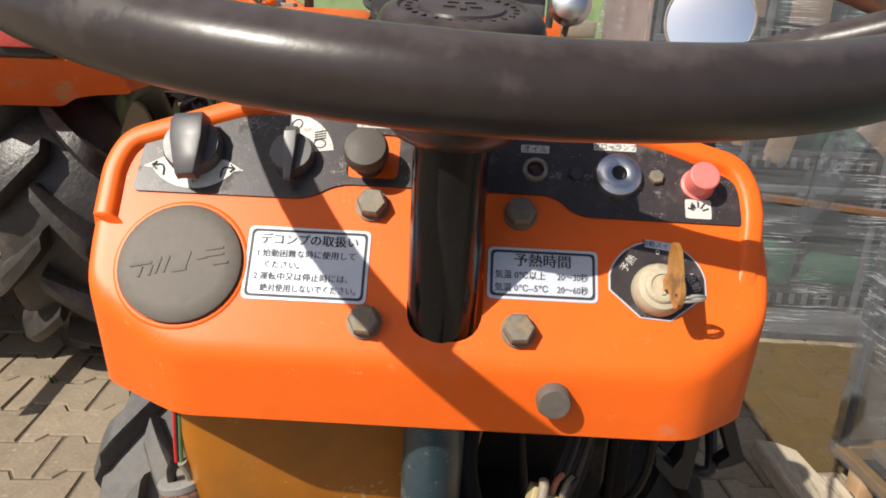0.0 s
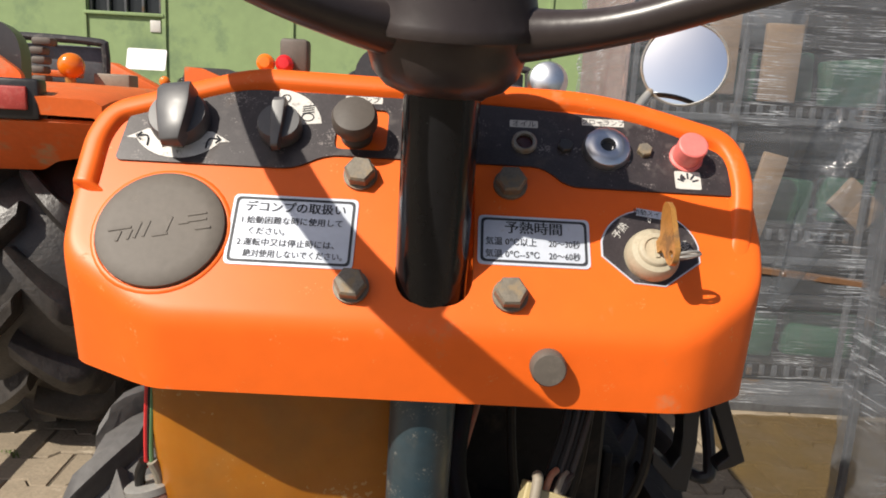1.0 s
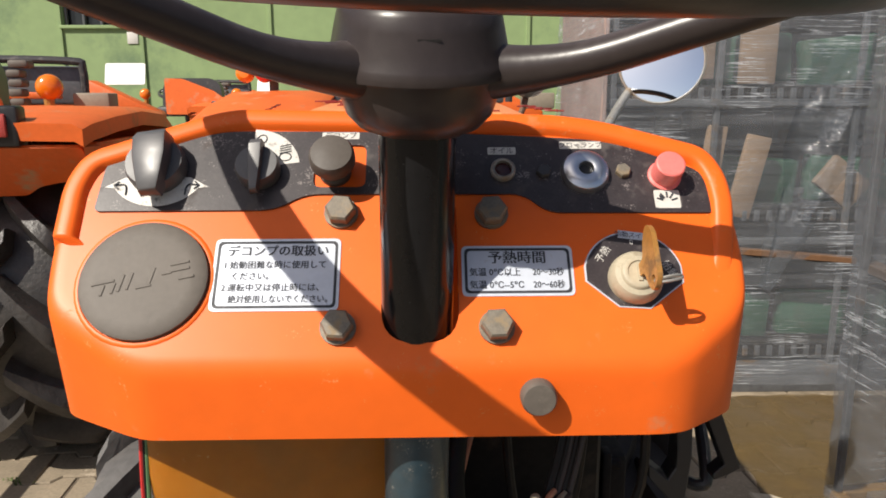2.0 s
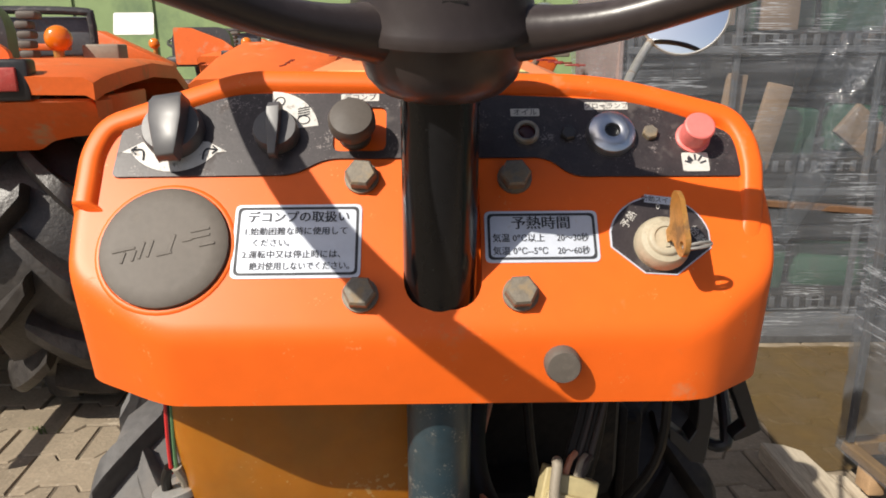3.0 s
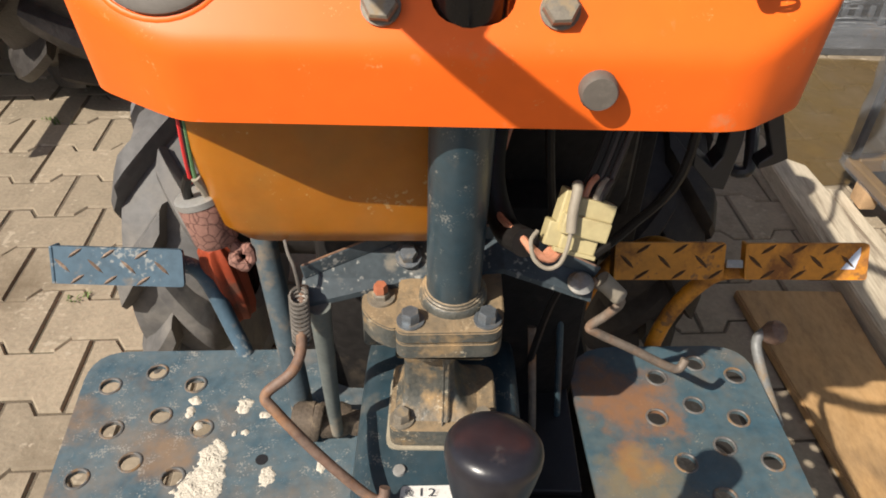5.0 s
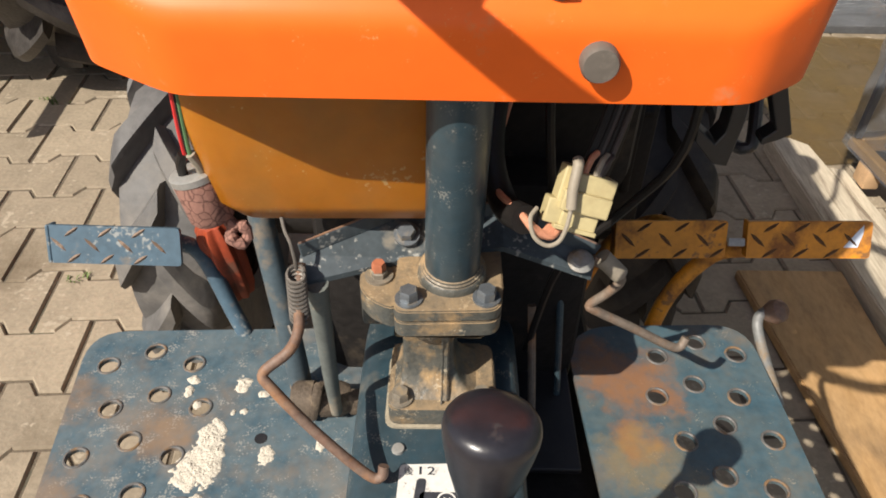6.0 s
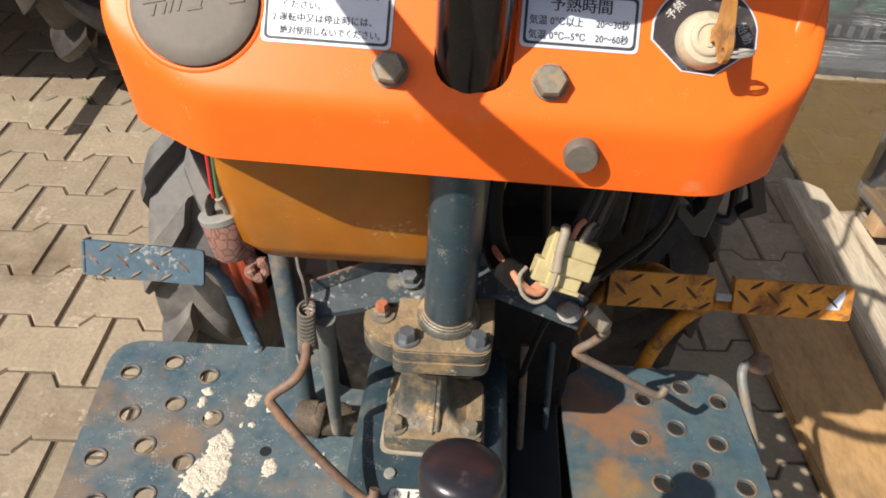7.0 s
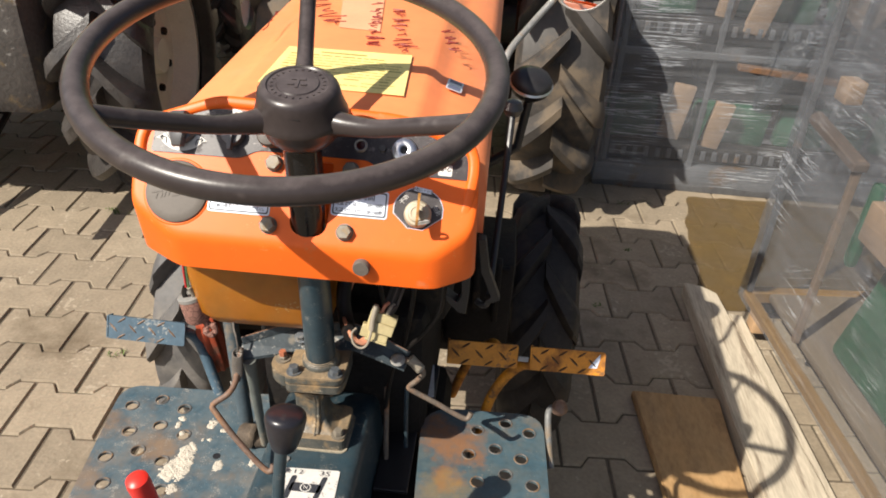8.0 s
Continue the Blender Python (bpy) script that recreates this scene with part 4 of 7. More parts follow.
# the head of the key stands up along the slope of the dash
head = rounded([(-0.0030, 0.0), (0.0030, 0.0), (0.0035, 0.006), (0.0120, 0.009), (0.0165, 0.0125), (0.0165, 0.0165), (0.0110, 0.020), (-0.0105, 0.0205), (-0.0150, 0.0165), (-0.0150, 0.012), (-0.0105, 0.009), (-0.0035, 0.006)], 0.002, 3)
kk = k @ Matrix(((0, 0, 1, 0), (1, 0, 0, 0), (0, 1, 0, 0), (0, 0, 0, 1)))
slab(bm, head, kk @ Matrix.Translation((0, 0, 0.0012)), 0.0024, [circle(-0.0105, 0.0150, 0.0022, 10)])
for t in (0, 34):
    rm = k @ Matrix.Translation((0.0005, -0.0105, 0.0160)) @ Matrix.Rotation(radians(t), 4, "X")
    tube(bm, [rm @ Vector((0.0052 + 0.0062 * math.cos(a), 0.0012 * math.cos(a), 0.0036 * math.sin(a))) for a in (2 * math.pi * q / 20 for q in range(20))], 0.0007, 6, closed=True, mi=1)
part("ignition_key", bm, [BRASS, GREY_METAL], dash, "worn brass key with a wire ring")

# dashboard bolts
for x, s in ((-0.0385, 0.0445), (0.0370, 0.0438), (-0.0375, -0.0160), (0.0370, -0.0163)):
    bm = bmesh.new()
    hexbolt(bm, on_face(x, s, 0, 17 * x * 100), 0.0135, 0.0062, washer=0.0085)
    part("dash_bolt", bm, BOLT_STEEL, dash, "dusty hexagon bolt")
bm = bmesh.new()
m = on_axis((0.0555, -0.0936, 0.8085), (0, -1, 0.0))
lathe(bm, [(0.0084, 0), (0.0084, 0.005), (0.0074, 0.0068), (0, 0.0072)], m, 24)
part("dash_bolt", bm, GREY_RUBBER, dash, "round grey bolt cap")

# steering column and wheel
AX0, AXD = Vector((-0.003, -0.044, 0.636)), Vector((0.012, -0.135, 1)).normalized()


def along(z):
    return AX0 + AXD * ((z - AX0.z) / AXD.z)


bm = bmesh.new()
tube(bm, [along(0.628), along(0.80)], 0.0168, 30)
column = part("steering_column", bm, BLUE_PAINT, tractor, "blue painted steering column tube")
bm = bmesh.new()
tube(bm, [along(0.79), along(0.936)], 0.0173, 30)
part("upper_tube", bm, BLUE_DARK, column, "glossy black upper column tube")
bm = bmesh.new()
cm = on_axis(along(0.640), AXD)
lathe(bm, [(0.0195, -0.008), (0.0215, 0.0), (0.0212, 0.006), (0.0198, 0.0085), (0.0192, 0.0088), (0.0190, 0.0100), (0.0180, 0.0106), (0.0178, 0.0118), (0.0168, 0.0122)], cm, 34)
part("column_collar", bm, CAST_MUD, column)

WN = Vector((0.042, -0.2155, 1)).normalized()
WC = Vector((0.0022, -0.0947, 1.0059))
wm = frame_at(WC, (1, 0, -WN.x / WN.z), WN.cross(Vector((1, 0, 0))))


def wheel_at(a, r, h=0.0):
    return wm @ Vector((r * math.cos(a), r * math.sin(a), h))


bm = bmesh.new()
hm = on_axis(WC, Vector((0.012, -0.2155, 1)))
lathe(bm, [(0.0175, -0.080), (0.0205, -0.0775), (0.0275, -0.0745), (0.0325, -0.069), (0.0350, -0.061), (0.0362, -0.0535), (0.0372, -0.0518), (0.0412, -0.0512), (0.0414, -0.0488), (0.0402, -0.046), (0.0380, -0.040), (0.0362, -0.032),
           (0.0348, -0.0262), (0.0325, -0.0228), (0.0290, -0.0212), (0.0270, -0.0208), (0.0258, -0.0220), (0.0185, -0.0220), (0.0176, -0.0210), (0, -0.0208)], hm, 48)
for k in range(24):
    a = 2 * math.pi * k / 24
    box(bm, (0, 0, 0), (0.0022, 0.0012, 0.001), 0, hm @ Matrix.Rotation(a, 4, "Z") @ Matrix.Translation((0.0225, 0, -0.0217)))
for x, y, w, h in ((-0.006, 0.004, 0.012, 0.0022), (-0.0012, -0.008, 0.0024, 0.012), (-0.008, -0.004, 0.005, 0.002), (0.003, -0.004, 0.005, 0.002)):
    box(bm, (0, 0, 0), (w, h, 0.001), 0, hm @ Matrix.Translation((x + w / 2, y + h / 2, -0.0206)))
box(bm, (0, 0, 0), (0.009, 0.001, 0.0012), 0, hm @ Matrix.Translation((0.002, -0.0360, -0.034)) @ Matrix.Rotation(radians(90), 4, "X"), mi=1)
wheel = part("steering_wheel", bm, [WHEEL_PLASTIC, BLACK_PAINT], tractor, "dark brown-black plastic three-spoke steering wheel", sharp=40)
WR = 0.1678
bm = bmesh.new()
tube(bm, [wheel_at(2 * math.pi * k / 96, WR) for k in range(96)], 0.0102, 20, closed=True)
part("rim", bm, WHEEL_PLASTIC, wheel)
for a in (radians(220), radians(-20), radians(100)):
    bm = bmesh.new()
    line = smooth_path([wheel_at(a, r, h) for r, h in ((0.02, -0.049), (0.042, -0.0475), (0.075, -0.0395), (0.11, -0.025), (0.14, -0.012), (WR - 0.002, 0.0))], 5)
    k = len(line)
    tube(bm, line, [0.0078 + 0.0075 * max(0, 1 - i / (k * 0.40)) ** 1.5 for i in range(k)], 16)
    part("spoke", bm, WHEEL_PLASTIC, wheel)
# castings under the column
bm = bmesh.new()
ped = rounded([(-0.0440, -0.079), (0.0285, -0.078), (0.0285, -0.018), (-0.0440, -0.018)], 0.008, 3)
slab(bm, ped, pose(0, 0, 0.5475), 0.018)
rows = []
for z, x0, x1, y0, y1 in ((0.546, -0.0415, 0.019, -0.072, -0.020), (0.5505, -0.0385, 0.010, -0.066, -0.022), (0.557, -0.0355, 0.004, -0.060, -0.024), (0.568, -0.0342, 0.000, -0.0565, -0.026), (0.588, -0.0340, -0.001, -0.0555, -0.026), (0.600, -0.0345, 0.002, -0.059, -0.024), (0.608, -0.0360, 0.010, -0.066, -0.020), (0.614, -0.0380, 0.018, -0.074, -0.017)):
    rows.append([bm.verts.new((p.x, p.y, z)) for p in rounded([(x0, y0), (x1, y0), (x1, y1), (x0, y1)], 0.004, 4)])
for a, b in zip(rows, rows[1:]):
    for k in range(len(a)):
        bm.faces.new((a[k - 1], a[k], b[k], b[k - 1]))
rib = [bm.verts.new((x, y, z)) for x in (-0.0085, -0.0035) for y, z in ((-0.050, 0.549), (-0.073, 0.549), (-0.064, 0.560), (-0.061, 0.590), (-0.070, 0.614), (-0.050, 0.614))]
bm.faces.new(rib[:6])
bm.faces.new(rib[6:])
for k in range(6):
    bm.faces.new((rib[k], rib[(k + 1) % 6], rib[6 + (k + 1) % 6], rib[6 + k]))
pad = [(-0.0375, -0.0795), (0.0255, -0.0765), (0.0285, -0.060), (0.0285, -0.014), (-0.0375, -0.014)]
ear = [(-0.036, -0.0720), (-0.052, -0.064), (-0.0605, -0.052), (-0.0605, -0.034), (-0.052, -0.022), (-0.036, -0.018)]
for outline, radius, z, thick in ((pad, 0.008, 0.6405, 0.0085), (pad, 0.0085, 0.6310, 0.012), (ear, 0.008, 0.6345, 0.017)):
    slab(bm, rounded(outline, radius, 4), pose(0, 0, z), thick)
bmesh.ops.bevel(bm, geom=[e for e in bm.edges if e.is_manifold and e.calc_face_angle(0) > 1.2 and e.calc_length() < 0.05], offset=0.0009, segments=2, affect="EDGES")
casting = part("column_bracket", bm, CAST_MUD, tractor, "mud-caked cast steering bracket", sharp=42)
bm = bmesh.new()
slab(bm, rounded([(-0.0465, -0.0815), (0.031, -0.0805), (0.031, -0.016), (-0.0465, -0.016)], 0.009, 4), pose(0, 0, 0.5318), 0.0025)
part("gasket", bm, mat("dusty_gasket", (0.3, 0.26, 0.19), 0.8, vary=0.25, scale=120, dirt=(0.16, 0.12, 0.08), dirt_amount=0.4, dirt_scale=60), casting, "pale dusty gasket", smooth=False)
for x, y, z, mm in ((-0.0285, -0.068, 0.640, BOLT_BLUE), (0.018, -0.066, 0.640, BOLT_BLUE), (-0.0355, -0.0695, 0.5475, BOLT_STEEL), (0.0195, -0.068, 0.5475, BOLT_STEEL)):
    bm = bmesh.new()
    hexbolt(bm, pose(x, y, z, 0, 0, 900 * x), 0.0105, 0.007, washer=0.0085)
    part("bolt", bm, mm, casting)
bm = bmesh.new()
hexbolt(bm, pose(-0.0485, -0.042, 0.6345), 0.010, 0.004, washer=0.009)
hexbolt(bm, pose(-0.0485, -0.042, 0.6365), 0.0078, 0.010, mi=1)
part("bolt", bm, [BOLT_STEEL, mat("orange_bolt_paint", (0.36, 0.12, 0.06), 0.6, dirt=(0.2, 0.13, 0.08), dirt_amount=0.4, dirt_scale=90)], casting, "bolt with an orange painted end")

# transmission tunnel with the gear pattern label
bm = bmesh.new()
sec = rounded([(-0.072, 0.44), (-0.068, 0.530), (0.048, 0.530), (0.058, 0.44)], [0, 0.014, 0.014, 0], 4)
rows = []
for y, k in ((0.10, 0.5), (0.02, 0.94), (-0.02, 1.0), (-0.10, 1.0), (-0.36, 1.0)):
    rows.append([bm.verts.new((p.x, y, 0.44 + (p.y - 0.44) * k)) for p in sec])
for a, b in zip(rows, rows[1:]):
    for k in range(len(a) - 1):
        bm.faces.new((a[k], a[k + 1], b[k + 1], b[k]))
bm.faces.new(rows[0])
tunnel = part("transmission_tunnel", bm, BLUE_PAINT, tractor, "dusty blue transmission cover", sharp=40)
bm = bmesh.new()
m = pose(-0.036, -0.157, 0.5312)
slab(bm, rounded([(0, 0), (0.068, 0.002), (0.066, 0.050), (0.002, 0.047)], 0.003, 3), m, 0.001)
for pts in ([(0.0095, 0.004), (0.0165, 0.004), (0.0195, 0.037), (0.0135, 0.037)], [(0.0435, 0.007), (0.0495, 0.007), (0.0545, 0.039), (0.0485, 0.039)], [(0.014, 0.0155), (0.049, 0.0155), (0.050, 0.0275), (0.016, 0.0275)]):
    slab(bm, rounded(pts, 0.0028, 4), m @ Matrix.Translation((0, 0, 0.0004)), 0.0006, mi=1)
lathe(bm, [(0.0062, 0.0007), (0.0050, 0.0007)], m @ Matrix.Translation((0.0325, 0.0215, 0)), 24)
for text, x, y, high, ink, wide in (("後", 0.0045, 0.0395, 0.0062, 1, 1.0), ("1", 0.0125, 0.0395, 0.0085, 1, 1.3), ("2", 0.0195, 0.0395, 0.0085, 1, 1.3), ("3S", 0.0430, 0.0402, 0.0095, 1, 1.45), ("2S", 0.0430, 0.0004, 0.0085, 1, 1.3), ("N", 0.0302, 0.0192, 0.0066, 0, 1.0)):
    lettering(bm, text, m @ Matrix.Translation((x, y, 0)), high, ink, lift=0.0008, stretch=wide)
part("gear_pattern_label", bm, [LABEL_WHITE, INK], tunnel, "white gear pattern label", smooth=False)
bm = bmesh.new()
lathe(bm, [(0.0045, 0), (0.004, 0.002), (0, 0.0025)], pose(-0.036, -0.098, 0.5302), 14)
part("rivet", bm, GREY_METAL, tunnel)

# gear lever
bm = bmesh.new()
tube(bm, smooth_path([(-0.004, -0.236, 0.525), (-0.003, -0.235, 0.57), (0.001, -0.229, 0.64), (0.0062, -0.222, 0.697)], 5), 0.0058, 14)
gear = part("gear_lever", bm, BLUE_PAINT, tractor, "blue gear lever rod")
bm = bmesh.new()
lathe(bm, [(0, -0.0250), (0.0108, -0.0250), (0.0118, -0.0235), (0.0152, -0.012), (0.0174, -0.002), (0.0184, 0.004), (0.0185, 0.0064), (0.0181, 0.0086), (0.0169, 0.0106), (0.0144, 0.0122), (0.0094, 0.0133), (0, 0.0137)], on_axis((0.0104, -0.2205, 0.7185), (0.05, 0.22, 1)), 40)
part("gear_knob", bm, SHIFT_KNOB, gear, "worn black gear knob")
bm = bmesh.new()
tube(bm, smooth_path([(-0.135, -0.185, 0.445), (-0.14, -0.195, 0.50), (-0.147, -0.207, 0.572)], 4), 0.006, 12)
small = part("range_lever", bm, BLUE_PAINT, tractor, "thin blue lever rod")
bm = bmesh.new()
lathe(bm, [(0.0105, -0.026), (0.0112, -0.01), (0.0118, 0.010), (0.0110, 0.0165), (0.007, 0.0195), (0, 0.020)], on_axis((-0.148, -0.209, 0.593), (-0.08, -0.12, 1)), 24)
part("lever_grip", bm, RED_BRIGHT, small, "bright red rubber grip")

# foot plates with punched holes
def punched(name, outline, holes, label, paint):
    bm = bmesh.new()
    slab(bm, outline, pose(0, 0, 0.4497), 0.004, [circle(x, y, 0.0081, 18) for x, y in holes])
    ob = part(name, bm, paint, tractor, label, smooth=False)
    for x, y in holes:
        bm = bmesh.new()
        rim = circle(x, y, 0.0088, 18)
        tube(bm, [Vector((p.x, p.y, 0.4498)) for p in rim], 0.0012, 6, closed=True)
        part("hole_collar", bm, HOLE_RIM, ob, "raised worn rim of a punched hole")
    return ob


left_holes = [(-0.300, 0.036), (-0.264, 0.053), (-0.226, 0.040), (-0.282, -0.010), (-0.246, 0.005), (-0.208, -0.007), (-0.292, -0.057), (-0.256, -0.041), (-0.218, -0.054),
              (-0.238, -0.087), (-0.275, -0.098), (-0.200, -0.098), (-0.256, -0.132), (-0.220, -0.142), (-0.292, -0.144)]
plate_left = punched("foot_plate", rounded([(-0.330, 0.076), (-0.090, 0.087), (-0.074, 0.088), (-0.074, -0.34), (-0.285, -0.34), (-0.295, -0.20)], [0.035, 0.004, 0.002, 0.002, 0.03, 0.05], 6),
                     left_holes, "blue foot plate with punched holes, rust and dried plaster", BLUE_WORN)
right_holes = [(0.185, 0.059), (0.224, 0.077), (0.257, 0.063), (0.176, 0.014), (0.211, 0.028), (0.246, 0.015), (0.190, -0.031), (0.226, -0.014), (0.261, -0.028),
               (0.178, -0.076), (0.213, -0.062), (0.249, -0.073), (0.230, -0.106), (0.194, -0.120), (0.265, -0.118)]
plate_right = punched("foot_plate", rounded([(0.104, 0.094), (0.276, 0.101), (0.280, 0.02), (0.288, -0.20), (0.28, -0.34), (0.128, -0.34)], [0.05, 0.035, 0.05, 0.05, 0.03, 0.003], 6),
                      right_holes, "blue foot plate with punched holes and rust stains", BLUE_RUSTY)
bm = bmesh.new()
tube(bm, [(-0.152, -0.036, 0.4482), (-0.152, -0.036, 0.4502)], 0.005, 14)
part("plate_hole", bm, BLACK_PAINT, plate_left, "small dark hole")


def crust(bm, blobs, x0, x1, y0, y1, step=0.0009, z=0.4498):
    """Dried splashes: a thin uneven crust wherever the ragged blobs reach."""
    cols, rows_ = int((x1 - x0) / step), int((y1 - y0) / step)
    made = {}

    def high(x, y):
        rag = 0.7 * noise.noise((x * 150, y * 150, 2.0)) + 0.45 * noise.noise((x * 380, y * 380, 5.0))
        best = -1.0
        for cx, cy, rx, ry in blobs:
            d = ((x - cx) / rx) ** 2 + ((y - cy) / ry) ** 2
            if d < 4:
                best = max(best, 1.0 - d)
        return best + rag * 1.15 - 0.05

    for i in range(cols):
        for k in range(rows_):
            quad = []
            for a, b in ((i, k), (i + 1, k), (i + 1, k + 1), (i, k + 1)):
                if (a, b) not in made:
                    x, y = x0 + a * step, y0 + b * step
                    h = high(x, y)
                    lump = 0.55 + 0.45 * noise.noise((x * 700, y * 700, 1.0))
                    made[a, b] = (h, (x, y, z + min(0.0034, 0.0022 * max(0.0, h) * lump + (0.0003 if h > 0 else -0.0002))))
                quad.append((a, b))
            if max(made[q][0] for q in quad) > 0 and sum(made[q][0] for q in quad) > -0.4:
                for q in quad:
                    if len(made[q]) == 2:
                        made[q] = (*made[q], bm.verts.new(made[q][1]))
                bm.faces.new([made[q][2] for q in quad])


bm = bmesh.new()
crust(bm, [(-0.192, -0.040, 0.011, 0.022), (-0.199, -0.066, 0.015, 0.017), (-0.186, -0.058, 0.008, 0.024), (-0.178, 0.018, 0.0065, 0.0085), (-0.158, 0.008, 0.0046, 0.0042), (-0.145, -0.052, 0.0062, 0.0085), (-0.103, -0.040, 0.004, 0.008),
           (-0.188, -0.094, 0.007, 0.008), (-0.221, 0.022, 0.005, 0.005), (-0.222, 0.010, 0.004, 0.006), (-0.171, -0.010, 0.003, 0.003), (-0.212, -0.004, 0.004, 0.004), (-0.128, 0.034, 0.002, 0.003), (-0.180, -0.011, 0.002, 0.003)],
      -0.235, -0.085, -0.115, 0.045)
tagged(part("plaster_spill", bm, PLASTER, plate_left, "dried pale plaster splashes"), kind="stuff")

# pedals: tread plate with raised bars
def pedal(name, a, b, high, paint, label, lean, bars):
    a, b = Vector(a), Vector(b)
    x = b - a
    w = x.length
    bm = bmesh.new()
    m = frame_at(a, x, Vector((0, math.cos(radians(lean)), math.sin(radians(lean)))))
    slab(bm, rounded([(0, -high), (w, -high), (w, 0), (0, 0)], 0.003, 2), m, 0.004)
    box(bm, (0, 0, 0), (0.003, high, 0.014), 0.001, m @ Matrix.Translation((0.0015, -high / 2, -0.006)))
    ob = part(name, bm, paint, tractor, label, smooth=False)
    rnd = random.Random(7)
    n = max(3, round(w / 0.028))
    for k in range(n):
        for row, turn in ((0.16, 34), (0.50, -44), (0.86, 34)):
            bx = (k + 0.35 + (0.0 if row == 0.5 else 0.42)) * w / n
            if bx > w - 0.007:
                continue
            bm = bmesh.new()
            h = 0.0088 if row == 0.5 else 0.0078
            pm = m @ Matrix.Translation((bx, -row * high, 0)) @ Matrix.Rotation(radians(turn), 4, "Z")
            outline = [bm.verts.new(pm @ Vector(p)) for p in ((-h, 0, 0), (-h * 0.4, -0.0015, 0), (h * 0.4, -0.0015, 0), (h, 0, 0), (h * 0.4, 0.0015, 0), (-h * 0.4, 0.0015, 0))]
            crest = [bm.verts.new(pm @ Vector(p)) for p in ((-h * 0.6, 0, 0.0016), (h * 0.6, 0, 0.0016))]
            a_, b_ = crest
            for tri_ in ((0, 1, a_), (5, 0, a_)):
                bm.faces.new((outline[tri_[0]], outline[tri_[1]], tri_[2]))
            for tri_ in ((2, 3, b_), (3, 4, b_)):
                bm.faces.new((outline[tri_[0]], outline[tri_[1]], tri_[2]))
            bm.faces.new((outline[1], outline[2], b_, a_))
            bm.faces.new((outline[4], outline[5], a_, b_))
            part("tread_bar", bm, bars, ob, smooth=False)
    return ob


TREAD_RUST = mat("rusted_tread", (0.17, 0.115, 0.08), 0.6, vary=0.3, scale=80, dirt=(0.4, 0.3, 0.22), dirt_amount=0.3, dirt_scale=70)
TREAD_DARK = mat("dark_worn_tread", (0.085, 0.04, 0.015), 0.6, vary=0.3, scale=80)
clutch = pedal("clutch_pedal", (-0.3380, 0.086, 0.567), (-0.2265, 0.0844, 0.567), 0.0325, BLUE_TREAD, "worn blue clutch pedal with rusty tread bars", 65, TREAD_RUST)
brake_a = pedal("brake_pedal", (0.1345, 0.098, 0.573), (0.2300, 0.1035, 0.571), 0.0325, YELLOW_PAINT, "dull yellow brake pedal with tread bars", 65, TREAD_DARK)
brake_b = pedal("brake_pedal", (0.2460, 0.1030, 0.571), (0.3450, 0.096, 0.579), 0.0315, YELLOW_PAINT, "dull yellow brake pedal with a bare worn corner", 64, TREAD_DARK)
bm = bmesh.new()
slab(bm, [(0.078, -0.022), (0.089, -0.022), (0.0925, -0.010), (0.0925, -0.003), (0.088, -0.008)], frame_at((0.2460, 0.1030, 0.571), (0.099, -0.007, 0.008), (0, math.cos(radians(64)), math.sin(radians(64)))) @ Matrix.Translation((0, 0, 0.0006)), 0.0008)
part("bare_patch", bm, LABEL_SILVER, brake_b, "bare pale metal corner", smooth=False)
bm = bmesh.new()
tube(bm, smooth_path([(-0.240, 0.096, 0.545), (-0.222, 0.104, 0.522), (-0.200, 0.088, 0.47), (-0.185, 0.075, 0.43), (-0.17, 0.06, 0.36)], 5), 0.0075, 14)
part("pedal_arm", bm, BLUE_TREAD, clutch)
for ob, pts in ((brake_a, [(0.205, 0.120, 0.545), (0.195, 0.19, 0.50), (0.165, 0.22, 0.44), (0.14, 0.22, 0.36)]), (brake_b, [(0.262, 0.100, 0.545), (0.232, 0.118, 0.520), (0.200, 0.115, 0.46), (0.185, 0.10, 0.36)])):
    bm = bmesh.new()
    tube(bm, smooth_path(pts, 5), 0.0075, 14)
    part("pedal_arm", bm, YELLOW_PAINT, ob)
bm = bmesh.new()
box(bm, (0.2375, 0.094, 0.556), (0.014, 0.004, 0.007), 0.001, Matrix.Rotation(radians(-40), 3, "X"))
part("pedal_latch", bm, GREY_METAL, brake_b, "bare steel latch joining the pedals")

# cross arm bolted under the column, with its two bent rods and spring
bm = bmesh.new()
top = [(-0.098, -0.036, 0.646), (-0.036, -0.004, 0.655), (0.03, -0.002, 0.655), (0.094, -0.010, 0.628)]
low = [(-0.100, -0.050, 0.634), (-0.030, -0.030, 0.640), (0.03, -0.022, 0.644), (0.090, -0.022, 0.620)]
va, vb = [bm.verts.new(p) for p in top], [bm.verts.new(p) for p in low]
fs = [bm.faces.new((va[k], va[k + 1], vb[k + 1], vb[k])) for k in range(3)]
ex = bmesh.ops.extrude_face_region(bm, geom=fs)
bmesh.ops.translate(bm, verts=[v for v in ex["geom"] if isinstance(v, bmesh.types.BMVert)], vec=(0, 0.0, -0.004))
ledges = []
for a, b in zip(top, top[1:]):
    m = frame_at((Vector(a) + Vector(b)) / 2 + Vector((0, 0, 0.004)), Vector(b) - Vector(a), (0, 0.1, 1))
    ledges.append((m, (Vector(b) - Vector(a)).length))
ARM_PAINT = mat("scratched_blue_arm", (0.045, 0.058, 0.066), 0.45, vary=0.3, scale=40, dirt=(0.17, 0.15, 0.12), dirt_amount=0.36, dirt_scale=30, bump=0.15, fine=0.0008, spots=(0.34, 0.33, 0.30), spot_amount=0.34, spot_scale=260)
